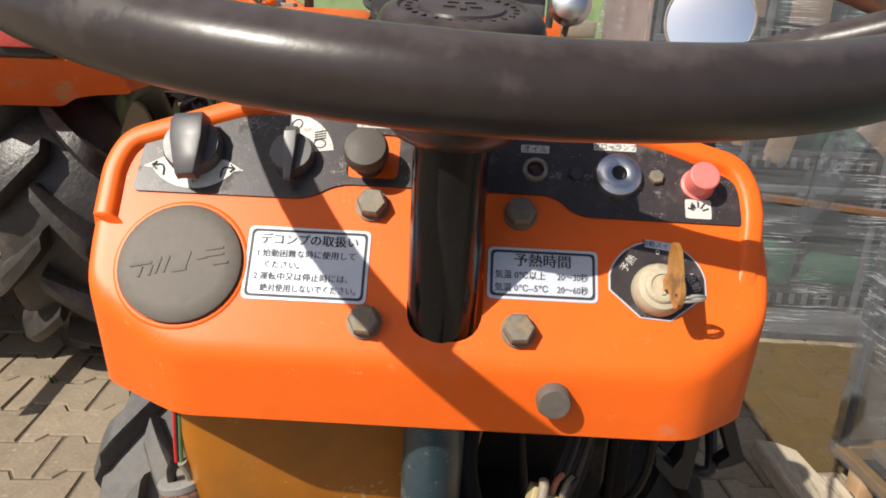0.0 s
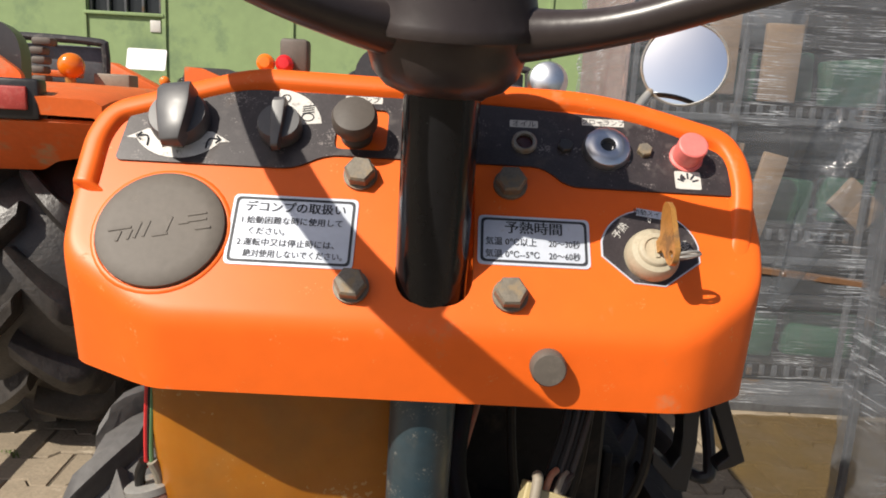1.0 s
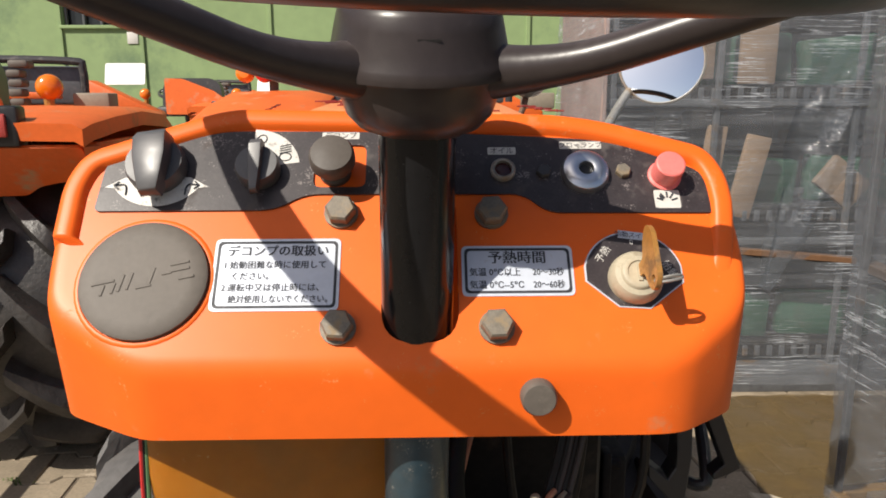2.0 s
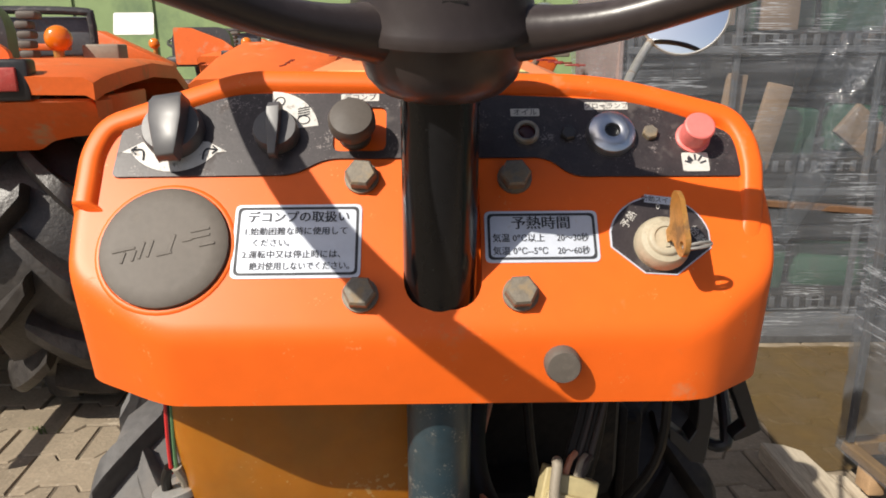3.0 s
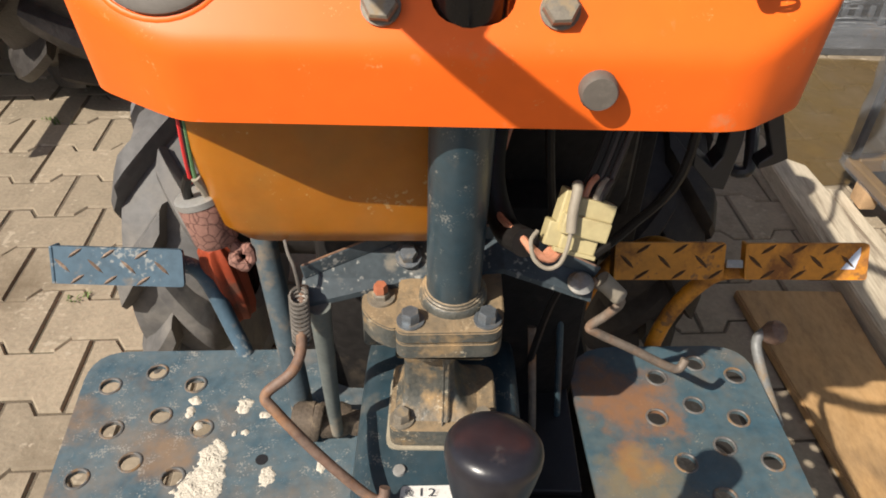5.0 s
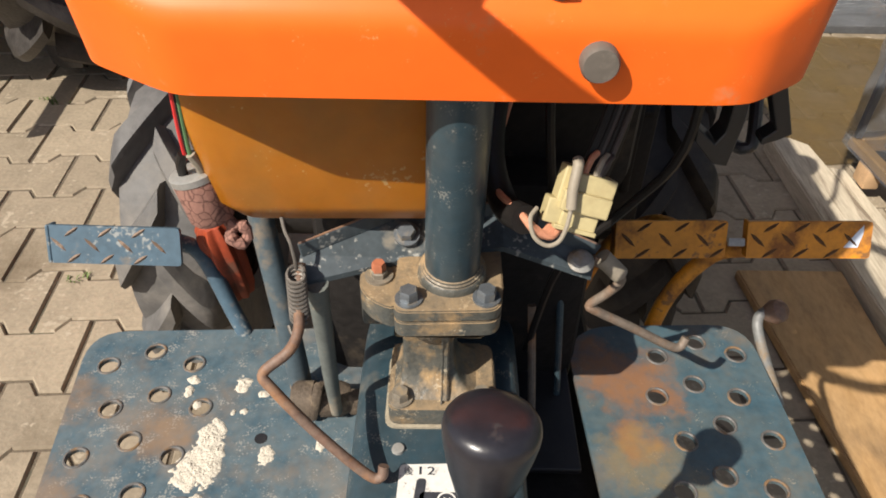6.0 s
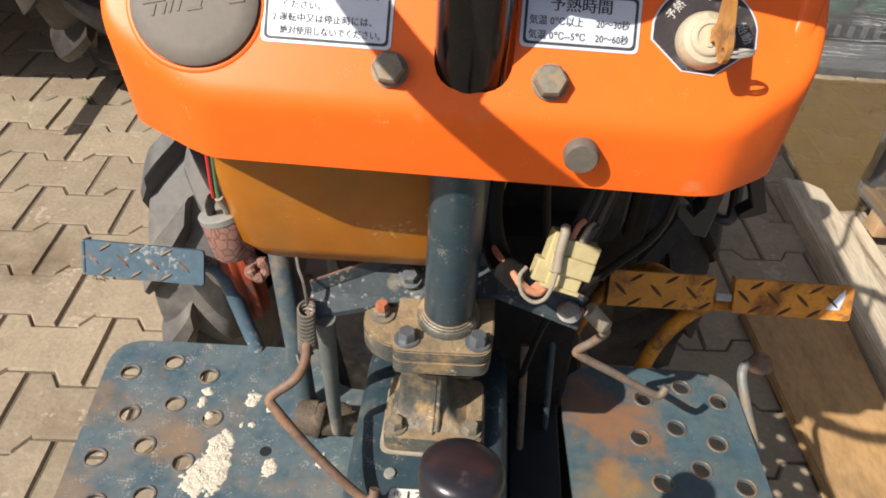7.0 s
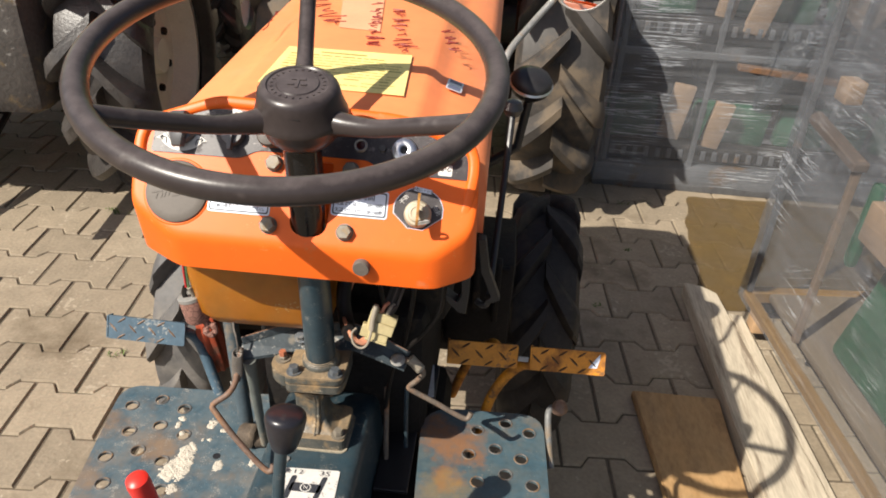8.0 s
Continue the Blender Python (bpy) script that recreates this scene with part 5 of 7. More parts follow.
arm = part("cross_arm", bm, ARM_PAINT, tractor, "dusty blue cross arm", smooth=False)
for m, w in ledges:
    bm = bmesh.new()
    box(bm, (0, 0, 0), (w, 0.010, 0.003), 0.0008, m)
    part("arm_ledge", bm, ARM_PAINT, arm, smooth=False)
bm = bmesh.new()
for a, b in zip(top, top[1:]):
    tube(bm, [Vector(a) + Vector((0, 0, 0.0092)), Vector(b) + Vector((0, 0, 0.0092))], 0.0008, 8)
part("flange_edge", bm, RUST, arm, "rusty worn edge of the arm")
bm = bmesh.new()
hexbolt(bm, pose(-0.032, -0.019, 0.650, 25), 0.0105, 0.006, washer=0.0085)
part("bolt", bm, BOLT_BLUE, arm)
bm = bmesh.new()
tube(bm, smooth_path([(-0.096, -0.046, 0.648), (-0.097, -0.060, 0.628), (-0.095, -0.078, 0.622), (-0.100, -0.090, 0.616), (-0.1145, -0.098, 0.606), (-0.1085, -0.104, 0.598), (-0.083, -0.115, 0.570), (-0.0535, -0.125, 0.543), (-0.0445, -0.126, 0.542), (-0.043, -0.122, 0.548)], 6), 0.0034, 12)
part("bent_rod", bm, RUST, arm, "rusty bent pull rod with a hooked end")
bm = bmesh.new()
coil = []
for k in range(11 * 12):
    a = 2 * math.pi * k / 12
    f = k / (11 * 12 - 1)
    c = Vector((-0.0978, -0.0535, 0.6475)).lerp(Vector((-0.0962, -0.066, 0.621)), f)
    coil.append(c + Vector((0.0054 * math.cos(a), 0.0050 * math.sin(a), 0.002 * math.sin(a))))
tube(bm, coil, 0.00115, 6)
tube(bm, smooth_path([(-0.0978, -0.0500, 0.6470), (-0.0985, -0.0490, 0.6560), (-0.1005, -0.0455, 0.6640), (-0.1040, -0.040, 0.6680), (-0.1065, -0.034, 0.6740)], 5), 0.0012, 8)
tube(bm, smooth_path([(-0.0962, -0.0660, 0.6210), (-0.0968, -0.0700, 0.6160), (-0.1000, -0.0730, 0.6130), (-0.1030, -0.0690, 0.6170)], 5), 0.0013, 8)
part("return_spring", bm, mat("dark_spring_steel", (0.13, 0.115, 0.1), 0.5, metal=0.4, vary=0.3, scale=90), arm, "grey coil return spring")
bm = bmesh.new()
tube(bm, smooth_path([(0.090, -0.016, 0.630), (0.112, -0.015, 0.613), (0.106, -0.014, 0.598), (0.096, -0.012, 0.584), (0.1, -0.013, 0.579), (0.130, -0.011, 0.560), (0.160, -0.010, 0.541), (0.170, -0.009, 0.538), (0.174, -0.006, 0.545)], 6), 0.0034, 12)
part("bent_rod", bm, ROD_STEEL, arm, "grey bent pull rod with a hooked end")
bm = bmesh.new()
tube(bm, [(0.096, -0.016, 0.632), (0.110, -0.018, 0.618)], 0.0062, 14)
part("clamp_sleeve", bm, SLEEVE, arm)
bm = bmesh.new()
lathe(bm, [(0.008, 0), (0.009, 0.003), (0.006, 0.006), (0, 0.007)], pose(0.082, -0.018, 0.628, 20), 18)
part("bolt", bm, GREY_METAL, arm)

# levers on the left: a tall tube, a short flat lever and their hub
bm = bmesh.new()
tube(bm, smooth_path([(-0.152, 0.060, 0.680), (-0.142, 0.040, 0.60), (-0.131, 0.020, 0.51), (-0.124, 0.010, 0.42)], 4), 0.0095, 16)
tall = part("shift_tube", bm, POST_GREY, tractor, "dusty blue upright lever tube")
bm = bmesh.new()
tube(bm, [(-0.130, -0.006, 0.462), (-0.126, -0.006, 0.462), (-0.112, -0.006, 0.462), (-0.111, -0.006, 0.462), (-0.108, -0.005, 0.462), (-0.107, -0.005, 0.462), (-0.090, -0.004, 0.462), (-0.084, -0.003, 0.461)], [0.0125, 0.0155, 0.0160, 0.0125, 0.0125, 0.0150, 0.0148, 0.0120], 16)
box(bm, (-0.109, -0.014, 0.470), (0.008, 0.016, 0.034), 0.003, Matrix.Rotation(radians(12), 3, "Y"))
box(bm, (-0.077, -0.008, 0.463), (0.014, 0.014, 0.020), 0.003)
part("lever_hub", bm, mat("greasy_mud", (0.075, 0.055, 0.038), 0.8, vary=0.4, scale=60, dirt=(0.2, 0.15, 0.1), dirt_amount=0.3, dirt_scale=40, bump=0.5, fine=0.002), tall, "mud-caked pivot hub")
bm = bmesh.new()
line = smooth_path([(-0.0925, -0.017, 0.462), (-0.0915, -0.026, 0.52), (-0.0885, -0.041, 0.60), (-0.0875, -0.047, 0.632)], 4)
tube(bm, line, [0.0048 + 0.0030 * i / len(line) for i in range(len(line))], 12)
part("flat_lever", bm, mat("dusty_blue_grey", (0.11, 0.12, 0.11), 0.65, vary=0.25, scale=40, dirt=(0.24, 0.2, 0.15), dirt_amount=0.35, dirt_scale=26), tall, "short dusty blue lever")
bm = bmesh.new()
box(bm, (-0.057, -0.004, 0.585), (0.018, 0.02, 0.05), 0.003)
box(bm, (-0.047, 0.010, 0.600), (0.014, 0.014, 0.03), 0.002)
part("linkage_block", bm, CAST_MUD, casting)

# small lever beside the right plate
bm = bmesh.new()
tube(bm, smooth_path([(0.2885, 0.022, 0.430), (0.2855, 0.040, 0.440), (0.2845, 0.062, 0.446), (0.2830, 0.090, 0.458), (0.2855, 0.097, 0.4685), (0.2950, 0.097, 0.471)], 5), 0.0048, 12)
lev = part("side_lever", bm, mat("weathered_grey_lever", (0.17, 0.17, 0.165), 0.55, metal=0.2, vary=0.25, scale=60, dirt=(0.22, 0.16, 0.1), dirt_amount=0.3, dirt_scale=30), tractor, "weathered grey bent side lever")
bm = bmesh.new()
lathe(bm, [(0, -0.011), (0.008, -0.009), (0.0115, -0.001), (0.0105, 0.006), (0.006, 0.010), (0, 0.0108)], on_axis((0.2972, 0.096, 0.4725), (0.5, -0.4, 0.75)), 20)
part("lever_ball", bm, RUST, lev, "rusty ball end")

# fuel tank under the dashboard
bm = bmesh.new()
rows = []
for z, x0, x1, y0 in ((0.6695, -0.122, -0.010, -0.022), (0.6735, -0.138, 0.000, -0.034), (0.687, -0.148, 0.004, -0.040), (0.74, -0.156, 0.006, -0.042), (0.80, -0.158, 0.007, -0.042)):
    rows.append([bm.verts.new((p.x, p.y, z - 0.034 * (p.x - x0) * (z < 0.70))) for p in rounded([(x0, y0 - 0.001), (x1, y0 + 0.009), (x1, 0.16), (x0, 0.16)], 0.022, 5)])
for a, b in zip(rows, rows[1:]):
    for k in range(len(a)):
        bm.faces.new((a[k - 1], a[k], b[k], b[k - 1]))
bm.faces.new(rows[0])
bm.faces.new(rows[-1])
part("fuel_tank", bm, TANK_PLASTIC, tractor, "yellow-brown translucent plastic fuel tank", sharp=60)

# dangling wiring on the left
bm = bmesh.new()
fm = on_axis((-0.1480, -0.0305, 0.6690), (-0.22, 0.10, 0.97)) @ Matrix.Scale(1.08, 4)
lathe(bm, [(0, 0), (0.011, 0.0006), (0.0132, 0.004), (0.0136, 0.026), (0.0130, 0.029), (0, 0.029)], fm, 26)
flasher = part("flasher_relay", bm, PINK_FOAM, tractor, "flasher can in cracked pink foam")
bm = bmesh.new()
lathe(bm, [(0.0138, 0.0275), (0.0140, 0.0312), (0.0118, 0.0322), (0, 0.0322)], fm, 26)
part("relay_cap", bm, GREY_METAL, flasher, "bright crimped metal rim")
bm = bmesh.new()
tube(bm, smooth_path([(-0.141, -0.032, 0.672), (-0.1375, -0.033, 0.667)], 3), 0.0040, 10)
rm = on_axis((-0.1335, -0.036, 0.6620), (0.2, -0.8, 0.55))
tube(bm, [rm @ Vector((0.0052 * math.cos(2 * math.pi * k / 14), 0.0058 * math.sin(2 * math.pi * k / 14), 0.001 * math.sin(4 * math.pi * k / 14))) for k in range(14)], [0.0030 + 0.0007 * (k % 3) for k in range(14)], 9, closed=True)
part("foam_tail", bm, PINK_FOAM, flasher, "torn foam ring")
for x, mm, k, low in ((-0.1540, WIRE_RED, 0, 0.716), (-0.1510, WIRE_GREEN, 1, 0.716), (-0.1522, WIRE_BLACK, 2, 0.722)):
    bm = bmesh.new()
    tube(bm, smooth_path([(x + 0.003, -0.036, 0.80), (x + 0.0015, -0.038, 0.76), (x, -0.037, 0.735), (x - 0.0005, -0.036, low)], 5), 0.0013, 8)
    part("wire", bm, mm, flasher)
for dx, c in ((-0.0062, WIRE_BLACK), (0.0055, SLEEVE)):
    bm = bmesh.new()
    tube(bm, smooth_path([(-0.1530 + dx * 0.35, -0.0365, 0.720), (-0.1535 + dx * 0.9, -0.034, 0.711), (-0.1545 + dx, -0.030, 0.701)], 4), 0.0030, 10)
    part("wire_boot", bm, c, flasher)

# pleated orange bellows between the tyre and the levers
bm = bmesh.new()
hose = on_axis((-0.204, 0.118, 0.487), (-0.10, -0.10, 1))
rings = []
for r, h in ((0.003, 0.068), (0.011, 0.066), (0.0155, 0.058), (0.0170, 0.040), (0.0175, 0.015), (0.0165, -0.01), (0.013, -0.024)):
    rings.append([bm.verts.new(hose @ Vector((r * (1 + 0.10 * math.cos(8 * a)) * math.cos(a), r * (1 + 0.10 * math.cos(8 * a)) * math.sin(a), h))) for a in (2 * math.pi * k / 48 for k in range(48))])
for a, b in zip(rings, rings[1:]):
    for k in range(48):
        bm.faces.new((a[k - 1], a[k], b[k], b[k - 1]))
bm.faces.new(rings[0])
bm.faces.new(rings[-1])
part("breather_bellows", bm, mat("dull_orange_rubber", (0.26, 0.038, 0.010), 0.6, vary=0.25, scale=40, dirt=(0.12, 0.045, 0.025), dirt_amount=0.4, dirt_scale=26), tractor, "dull orange pleated rubber bellows")

# plug of the wiring loom on the right
cm = Matrix.Translation((0.0670, -0.052, 0.7088)) @ Matrix.Rotation(radians(16), 4, "Y") @ Matrix.Rotation(radians(-25), 4, "X") @ Matrix.Scale(0.89, 4)
bm = bmesh.new()
box(bm, (0, 0, 0), (0.031, 0.021, 0.013), 0.0012, cm @ Matrix.Translation((0.0020, -0.001, -0.0045)))
plug = part("loom_plug", bm, CREAM, tractor, "cream plastic wiring plug", sharp=20)
for name, size, at in (("plug_shell", (0.029, 0.018, 0.012), (0.0035, 0.0, 0.0075)), ("plug_shell", (0.024, 0.016, 0.012), (0.0020, 0.001, -0.0160)), ("plug_flange", (0.028, 0.017, 0.003), (0.0010, 0.0, -0.0222)),
                       ("latch", (0.012, 0.013, 0.016), (-0.0140, 0.001, -0.0135)), ("latch", (0.010, 0.014, 0.030), (-0.0105, 0.002, 0.0010))):
    bm = bmesh.new()
    box(bm, (0, 0, 0), size, 0.0012 if size[2] > 0.005 else 0.0008, cm @ Matrix.Translation(at))
    part(name, bm, CREAM, plug, sharp=20)
bm = bmesh.new()
tube(bm, smooth_path([cm @ Vector(p) for p in ((-0.0120, -0.010, 0.0205), (-0.0118, -0.0135, 0.0175), (-0.0108, -0.0145, 0.004), (-0.0080, -0.0145, -0.0085))], 4), 0.0030, 12)
part("sleeve", bm, SLEEVE, plug, "dusty grey rubber sleeve")
bm = bmesh.new()
tube(bm, smooth_path([cm @ Vector(p) for p in ((-0.0080, -0.0145, -0.0085), (-0.0070, -0.0140, -0.0200), (-0.0085, -0.0130, -0.0300), (-0.0150, -0.0120, -0.0345), (-0.0240, -0.0110, -0.0310), (-0.0290, -0.0090, -0.0210), (-0.0260, -0.0060, -0.0140))], 5), 0.0013, 8)
part("wire", bm, SLEEVE, plug, "grey looped wire")
for k, (mm, dx) in enumerate(((WIRE_BLACK, -0.002), (WIRE_BLACK, 0.003), (WIRE_BLACK, 0.008), (DARK_SLEEVE, 0.005), (DARK_SLEEVE, 0.012), (WIRE_BLACK, 0.000))):
    bm = bmesh.new()
    tube(bm, smooth_path([cm @ Vector((dx - 0.003, 0.0, 0.014)), cm @ Vector((dx, 0.002, 0.026)), (0.082 + dx, -0.030, 0.765), (0.082 + dx * 2, -0.015, 0.82)], 5), 0.0018, 8)
    part("wire", bm, mm, plug)
for dx, mm in ((-0.002, WIRE_ORANGE), (0.005, SLEEVE), (0.008, DARK_SLEEVE)):
    bm = bmesh.new()
    tube(bm, smooth_path([cm @ Vector((dx - 0.001, -0.004, 0.012)), cm @ Vector((dx, -0.004, 0.022)), cm @ Vector((dx + 0.004, 0.000, 0.027))], 4), 0.0019, 8)
    part("wire_boot", bm, mm, plug)
for k, mm in enumerate((WIRE_ORANGE, WIRE_ORANGE, WIRE_ORANGE)):
    bm = bmesh.new()
    tube(bm, smooth_path([cm @ Vector((-0.012 + 0.003 * k, 0, -0.024)), cm @ Vector((-0.020 + 0.003 * k, -0.006, -0.030)), cm @ Vector((-0.032, -0.004 + 0.002 * k, -0.022)), (0.020, -0.02, 0.70), (0.035, 0.02, 0.75)], 5), 0.0022, 8)
    part("wire", bm, mm, plug)
bm = bmesh.new()
tube(bm, smooth_path([cm @ Vector((-0.030, -0.003, -0.024)), (0.026, -0.035, 0.69), (0.018, -0.01, 0.72), (0.03, 0.03, 0.79)], 5), 0.0085, 12)
part("loom_sleeve", bm, WIRE_BLACK, plug, "black taped wiring loom")
for pts in ([(0.125, -0.030, 0.81), (0.13, -0.02, 0.72), (0.11, 0.0, 0.66), (0.075, 0.01, 0.60), (0.06, 0.02, 0.5)], [(0.05, 0.0, 0.80), (0.055, 0.01, 0.72), (0.07, 0.02, 0.62)], [(0.10, -0.01, 0.80), (0.095, 0.0, 0.70), (0.08, 0.03, 0.60)]):
    bm = bmesh.new()
    tube(bm, smooth_path(pts, 5), 0.003, 8)
    part("cable", bm, WIRE_BLACK, plug)

# black brackets under the right end of the dashboard
for outline, y, thick, label in (([(0.145, 0.80), (0.157, 0.80), (0.1595, 0.7376), (0.1584, 0.7228), (0.157, 0.7072), (0.1483, 0.7088), (0.1346, 0.7238), (0.1338, 0.7331), (0.1463, 0.7223), (0.1505, 0.730), (0.1507, 0.7427)], -0.02, 0.016, "black bent bracket"),
                                 ([(0.1640, 0.80), (0.1720, 0.80), (0.1791, 0.7608), (0.1938, 0.7235), (0.1867, 0.7193), (0.1779, 0.7159), (0.1773, 0.7198), (0.1838, 0.7261), (0.1700, 0.7587)], -0.01, 0.012, "black hooked bracket")):
    bm = bmesh.new()
    slab(bm, [Vector(p) for p in outline], frame_at((0, y, 0), (1, 0, 0), (0, 0, 1)), thick)
    bmesh.ops.bevel(bm, geom=[e for e in bm.edges if e.calc_face_angle(0) > 0.8], offset=0.0006, segments=1, affect="EDGES")
    part("bracket", bm, BLACK_PAINT, tractor, label, smooth=False)
bm = bmesh.new()
tube(bm, smooth_path([(0.190, 0.146, 0.882), (0.188, 0.11, 0.84), (0.184, 0.05, 0.76), (0.181, 0.010, 0.712), (0.176, 0.006, 0.704), (0.168, 0.012, 0.704)], 5), 0.004, 10)
rod = part("throttle_rod", bm, BLACK_PAINT, tractor, "black hooked throttle rod")
bm = bmesh.new()
lathe(bm, [(0, -0.012), (0.009, -0.008), (0.012, 0.0), (0.009, 0.009), (0, 0.012)], pose(0.190, 0.150, 0.888), 16)
part("throttle_knob", bm, BLACK_PLASTIC, rod)

# between tunnel and right plate: black plates added as shade, sunlit ground painted pale
bm = bmesh.new()
box(bm, (0.0805, 0.022, 0.4455), (0.044, 0.16, 0.006), 0.0012)
box(bm, (0.088, 0.139, 0.450), (0.064, 0.074, 0.019), 0.0015)
cover = part("gap_cover", bm, BLACK_PAINT, tractor, "black plates filling the gap in place of its deep shade", smooth=False)
bm = bmesh.new()
gm = pose(0, 0, 0.4487)
for x, y, w, h in ((0.0600, 0.098, 0.007, 0.015), (0.0695, 0.098, 0.004, 0.017), (0.0695, 0.111, 0.011, 0.004), (0.0660, 0.060, 0.004, 0.015), (0.0660, 0.046, 0.012, 0.004), (0.0740, 0.046, 0.004, 0.010), (0.0740, 0.066, 0.005, 0.003)):
    bar(bm, gm, x, y, w, h)
part("stencil_mark", bm, LABEL_WHITE, cover, "white blocks standing in for sunlit ground in the gap", smooth=False)
bm = bmesh.new()
slab(bm, rounded([(0.058, 0.156), (0.112, 0.174), (0.119, 0.105), (0.100, 0.103), (0.097, 0.130), (0.060, 0.125)], 0.002, 2), pose(0, 0, 0.4607), 0.0012)
for k in range(5):
    bar(bm, pose(0, 0, 0.4607), 0.078 + 0.005 * k, 0.146 + 0.0016 * k, 0.0036, 0.004, 1)
part("service_label", bm, [LABEL_WHITE, INK], cover, "pale patch standing in for sunlit ground, with faint print", smooth=False)

# linkage in the dark gap between tunnel and right plate
for pts, r, mm in (([(0.062, 0.03, 0.54), (0.066, 0.00, 0.47), (0.07, -0.02, 0.40)], 0.0034, ROD_STEEL), ([(0.085, 0.06, 0.58), (0.088, 0.03, 0.50), (0.092, 0.01, 0.42)], 0.003, BLUE_PAINT)):
    bm = bmesh.new()
    tube(bm, smooth_path(pts, 4), r, 10)
    part("linkage_rod", bm, mm, tractor)
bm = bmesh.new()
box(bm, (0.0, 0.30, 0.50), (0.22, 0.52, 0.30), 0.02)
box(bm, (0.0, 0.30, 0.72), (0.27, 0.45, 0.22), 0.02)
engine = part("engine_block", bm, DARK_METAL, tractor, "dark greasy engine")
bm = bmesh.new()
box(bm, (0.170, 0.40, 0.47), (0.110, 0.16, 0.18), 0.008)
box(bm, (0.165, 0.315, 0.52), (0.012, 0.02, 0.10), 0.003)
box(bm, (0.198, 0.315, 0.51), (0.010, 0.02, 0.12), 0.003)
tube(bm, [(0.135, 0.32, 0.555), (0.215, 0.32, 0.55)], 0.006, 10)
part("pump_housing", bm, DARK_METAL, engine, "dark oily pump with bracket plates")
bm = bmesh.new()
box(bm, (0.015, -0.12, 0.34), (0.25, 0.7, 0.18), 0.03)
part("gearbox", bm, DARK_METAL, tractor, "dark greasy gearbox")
bm = bmesh.new()
tube(bm, [(-0.36, 0.46, 0.30), (0.36, 0.46, 0.30)], 0.035, 16)
part("front_axle", bm, DARK_METAL, tractor, "dark front axle beam")

# hood
def hood():
    bm = bmesh.new()
    rows = []
    for y, up, wide in ((0.004, -0.010, 1.0), (0.012, 0.0, 1.0), (0.30, 0.013, 0.995), (0.60, 0.024, 0.985), (0.80, 0.030, 0.975), (0.86, 0.018, 0.965), (0.88, -0.02, 0.96)):
        half = [(0.176, 0.800), (0.176, 0.865), (0.172, 0.882), (0.160, 0.893), (0.128, 0.902), (0.112, 0.908), (0.104, 0.917), (0.094, 0.921), (0.0, 0.923)]
        sec = [(-0.008 - x * wide, z + (up if z > 0.82 else 0)) for x, z in half] + [(-0.008 + x * wide, z + (up if z > 0.82 else 0)) for x, z in half[-2::-1]]
        rows.append([bm.verts.new((x, y, z)) for x, z in sec])
    for a, b in zip(rows, rows[1:]):
        for k in range(len(a) - 1):
            bm.faces.new((a[k], a[k + 1], b[k + 1], b[k]))
    bm.faces.new(rows[-1])
    bm.faces.new(rows[0])
    return bm


hood_ob = part("hood", hood(), ORANGE_GLARE, tractor, "orange sheet-metal hood with labels and marker scribbles", sharp=50)


def hood_frame(x, y):
    z = 0.9236 + (y - 0.012) / 0.29 * 0.0132
    return frame_at((x, y, z), (1, -0.03, 0.002), (0, 1, 0.045))


bm = bmesh.new()
m = hood_frame(-0.096, 0.066)
slab(bm, [(0.008, 0.001), (0.168, -0.002), (0.157, 0.121), (0.007, 0.117)], m, 0.0004)
rnd = random.Random(11)
bar(bm, m, 0.050, 0.104, 0.055, 0.0035, 1)
for r in range(11):
    y = 0.094 - r * 0.0083
    x = 0.016
    while x < 0.150:
        w = rnd.uniform(0.004, 0.022)
        if rnd.random() < 0.86:
            bar(bm, m, x, y, min(w, 0.154 - x), 0.0016 if r % 4 else 0.0026, 1)
        x += w + 0.0022
part("notice_label", bm, [LABEL_YELLOW, mat("faded_brown_ink", (0.33, 0.25, 0.05), 0.6)], hood_ob, "yellow paper notice with rows of faded print", smooth=False)
bm = bmesh.new()
m = frame_at((0.1105, 0.128, 0.9150), (1, -0.03, -0.30), (0, 1, 0.045))
slab(bm, rounded([(0, 0), (0.019, 0), (0.019, 0.030), (0, 0.030)], 0.002, 2), m, 0.0006)
bar(bm, m, 0.002, 0.0015, 0.015, 0.0105, 1)
bar(bm, m, 0.002, 0.0185, 0.015, 0.010, 1)
part("hood_label", bm, [LABEL_SILVER, mat("blue_grey_ink", (0.12, 0.13, 0.2), 0.5)], hood_ob, "small silver and blue label", smooth=False)
bm = bmesh.new()
m = hood_frame(-0.043, 0.267)
slab(bm, [(0, 0), (0.055, -0.004), (0.031, 0.150), (-0.027, 0.133)], m, 0.0004)
part("tape_patch", bm, mat("peach_tape", (0.78, 0.36, 0.2), 0.5, vary=0.08), hood_ob, "faded peach tape patch", smooth=False)


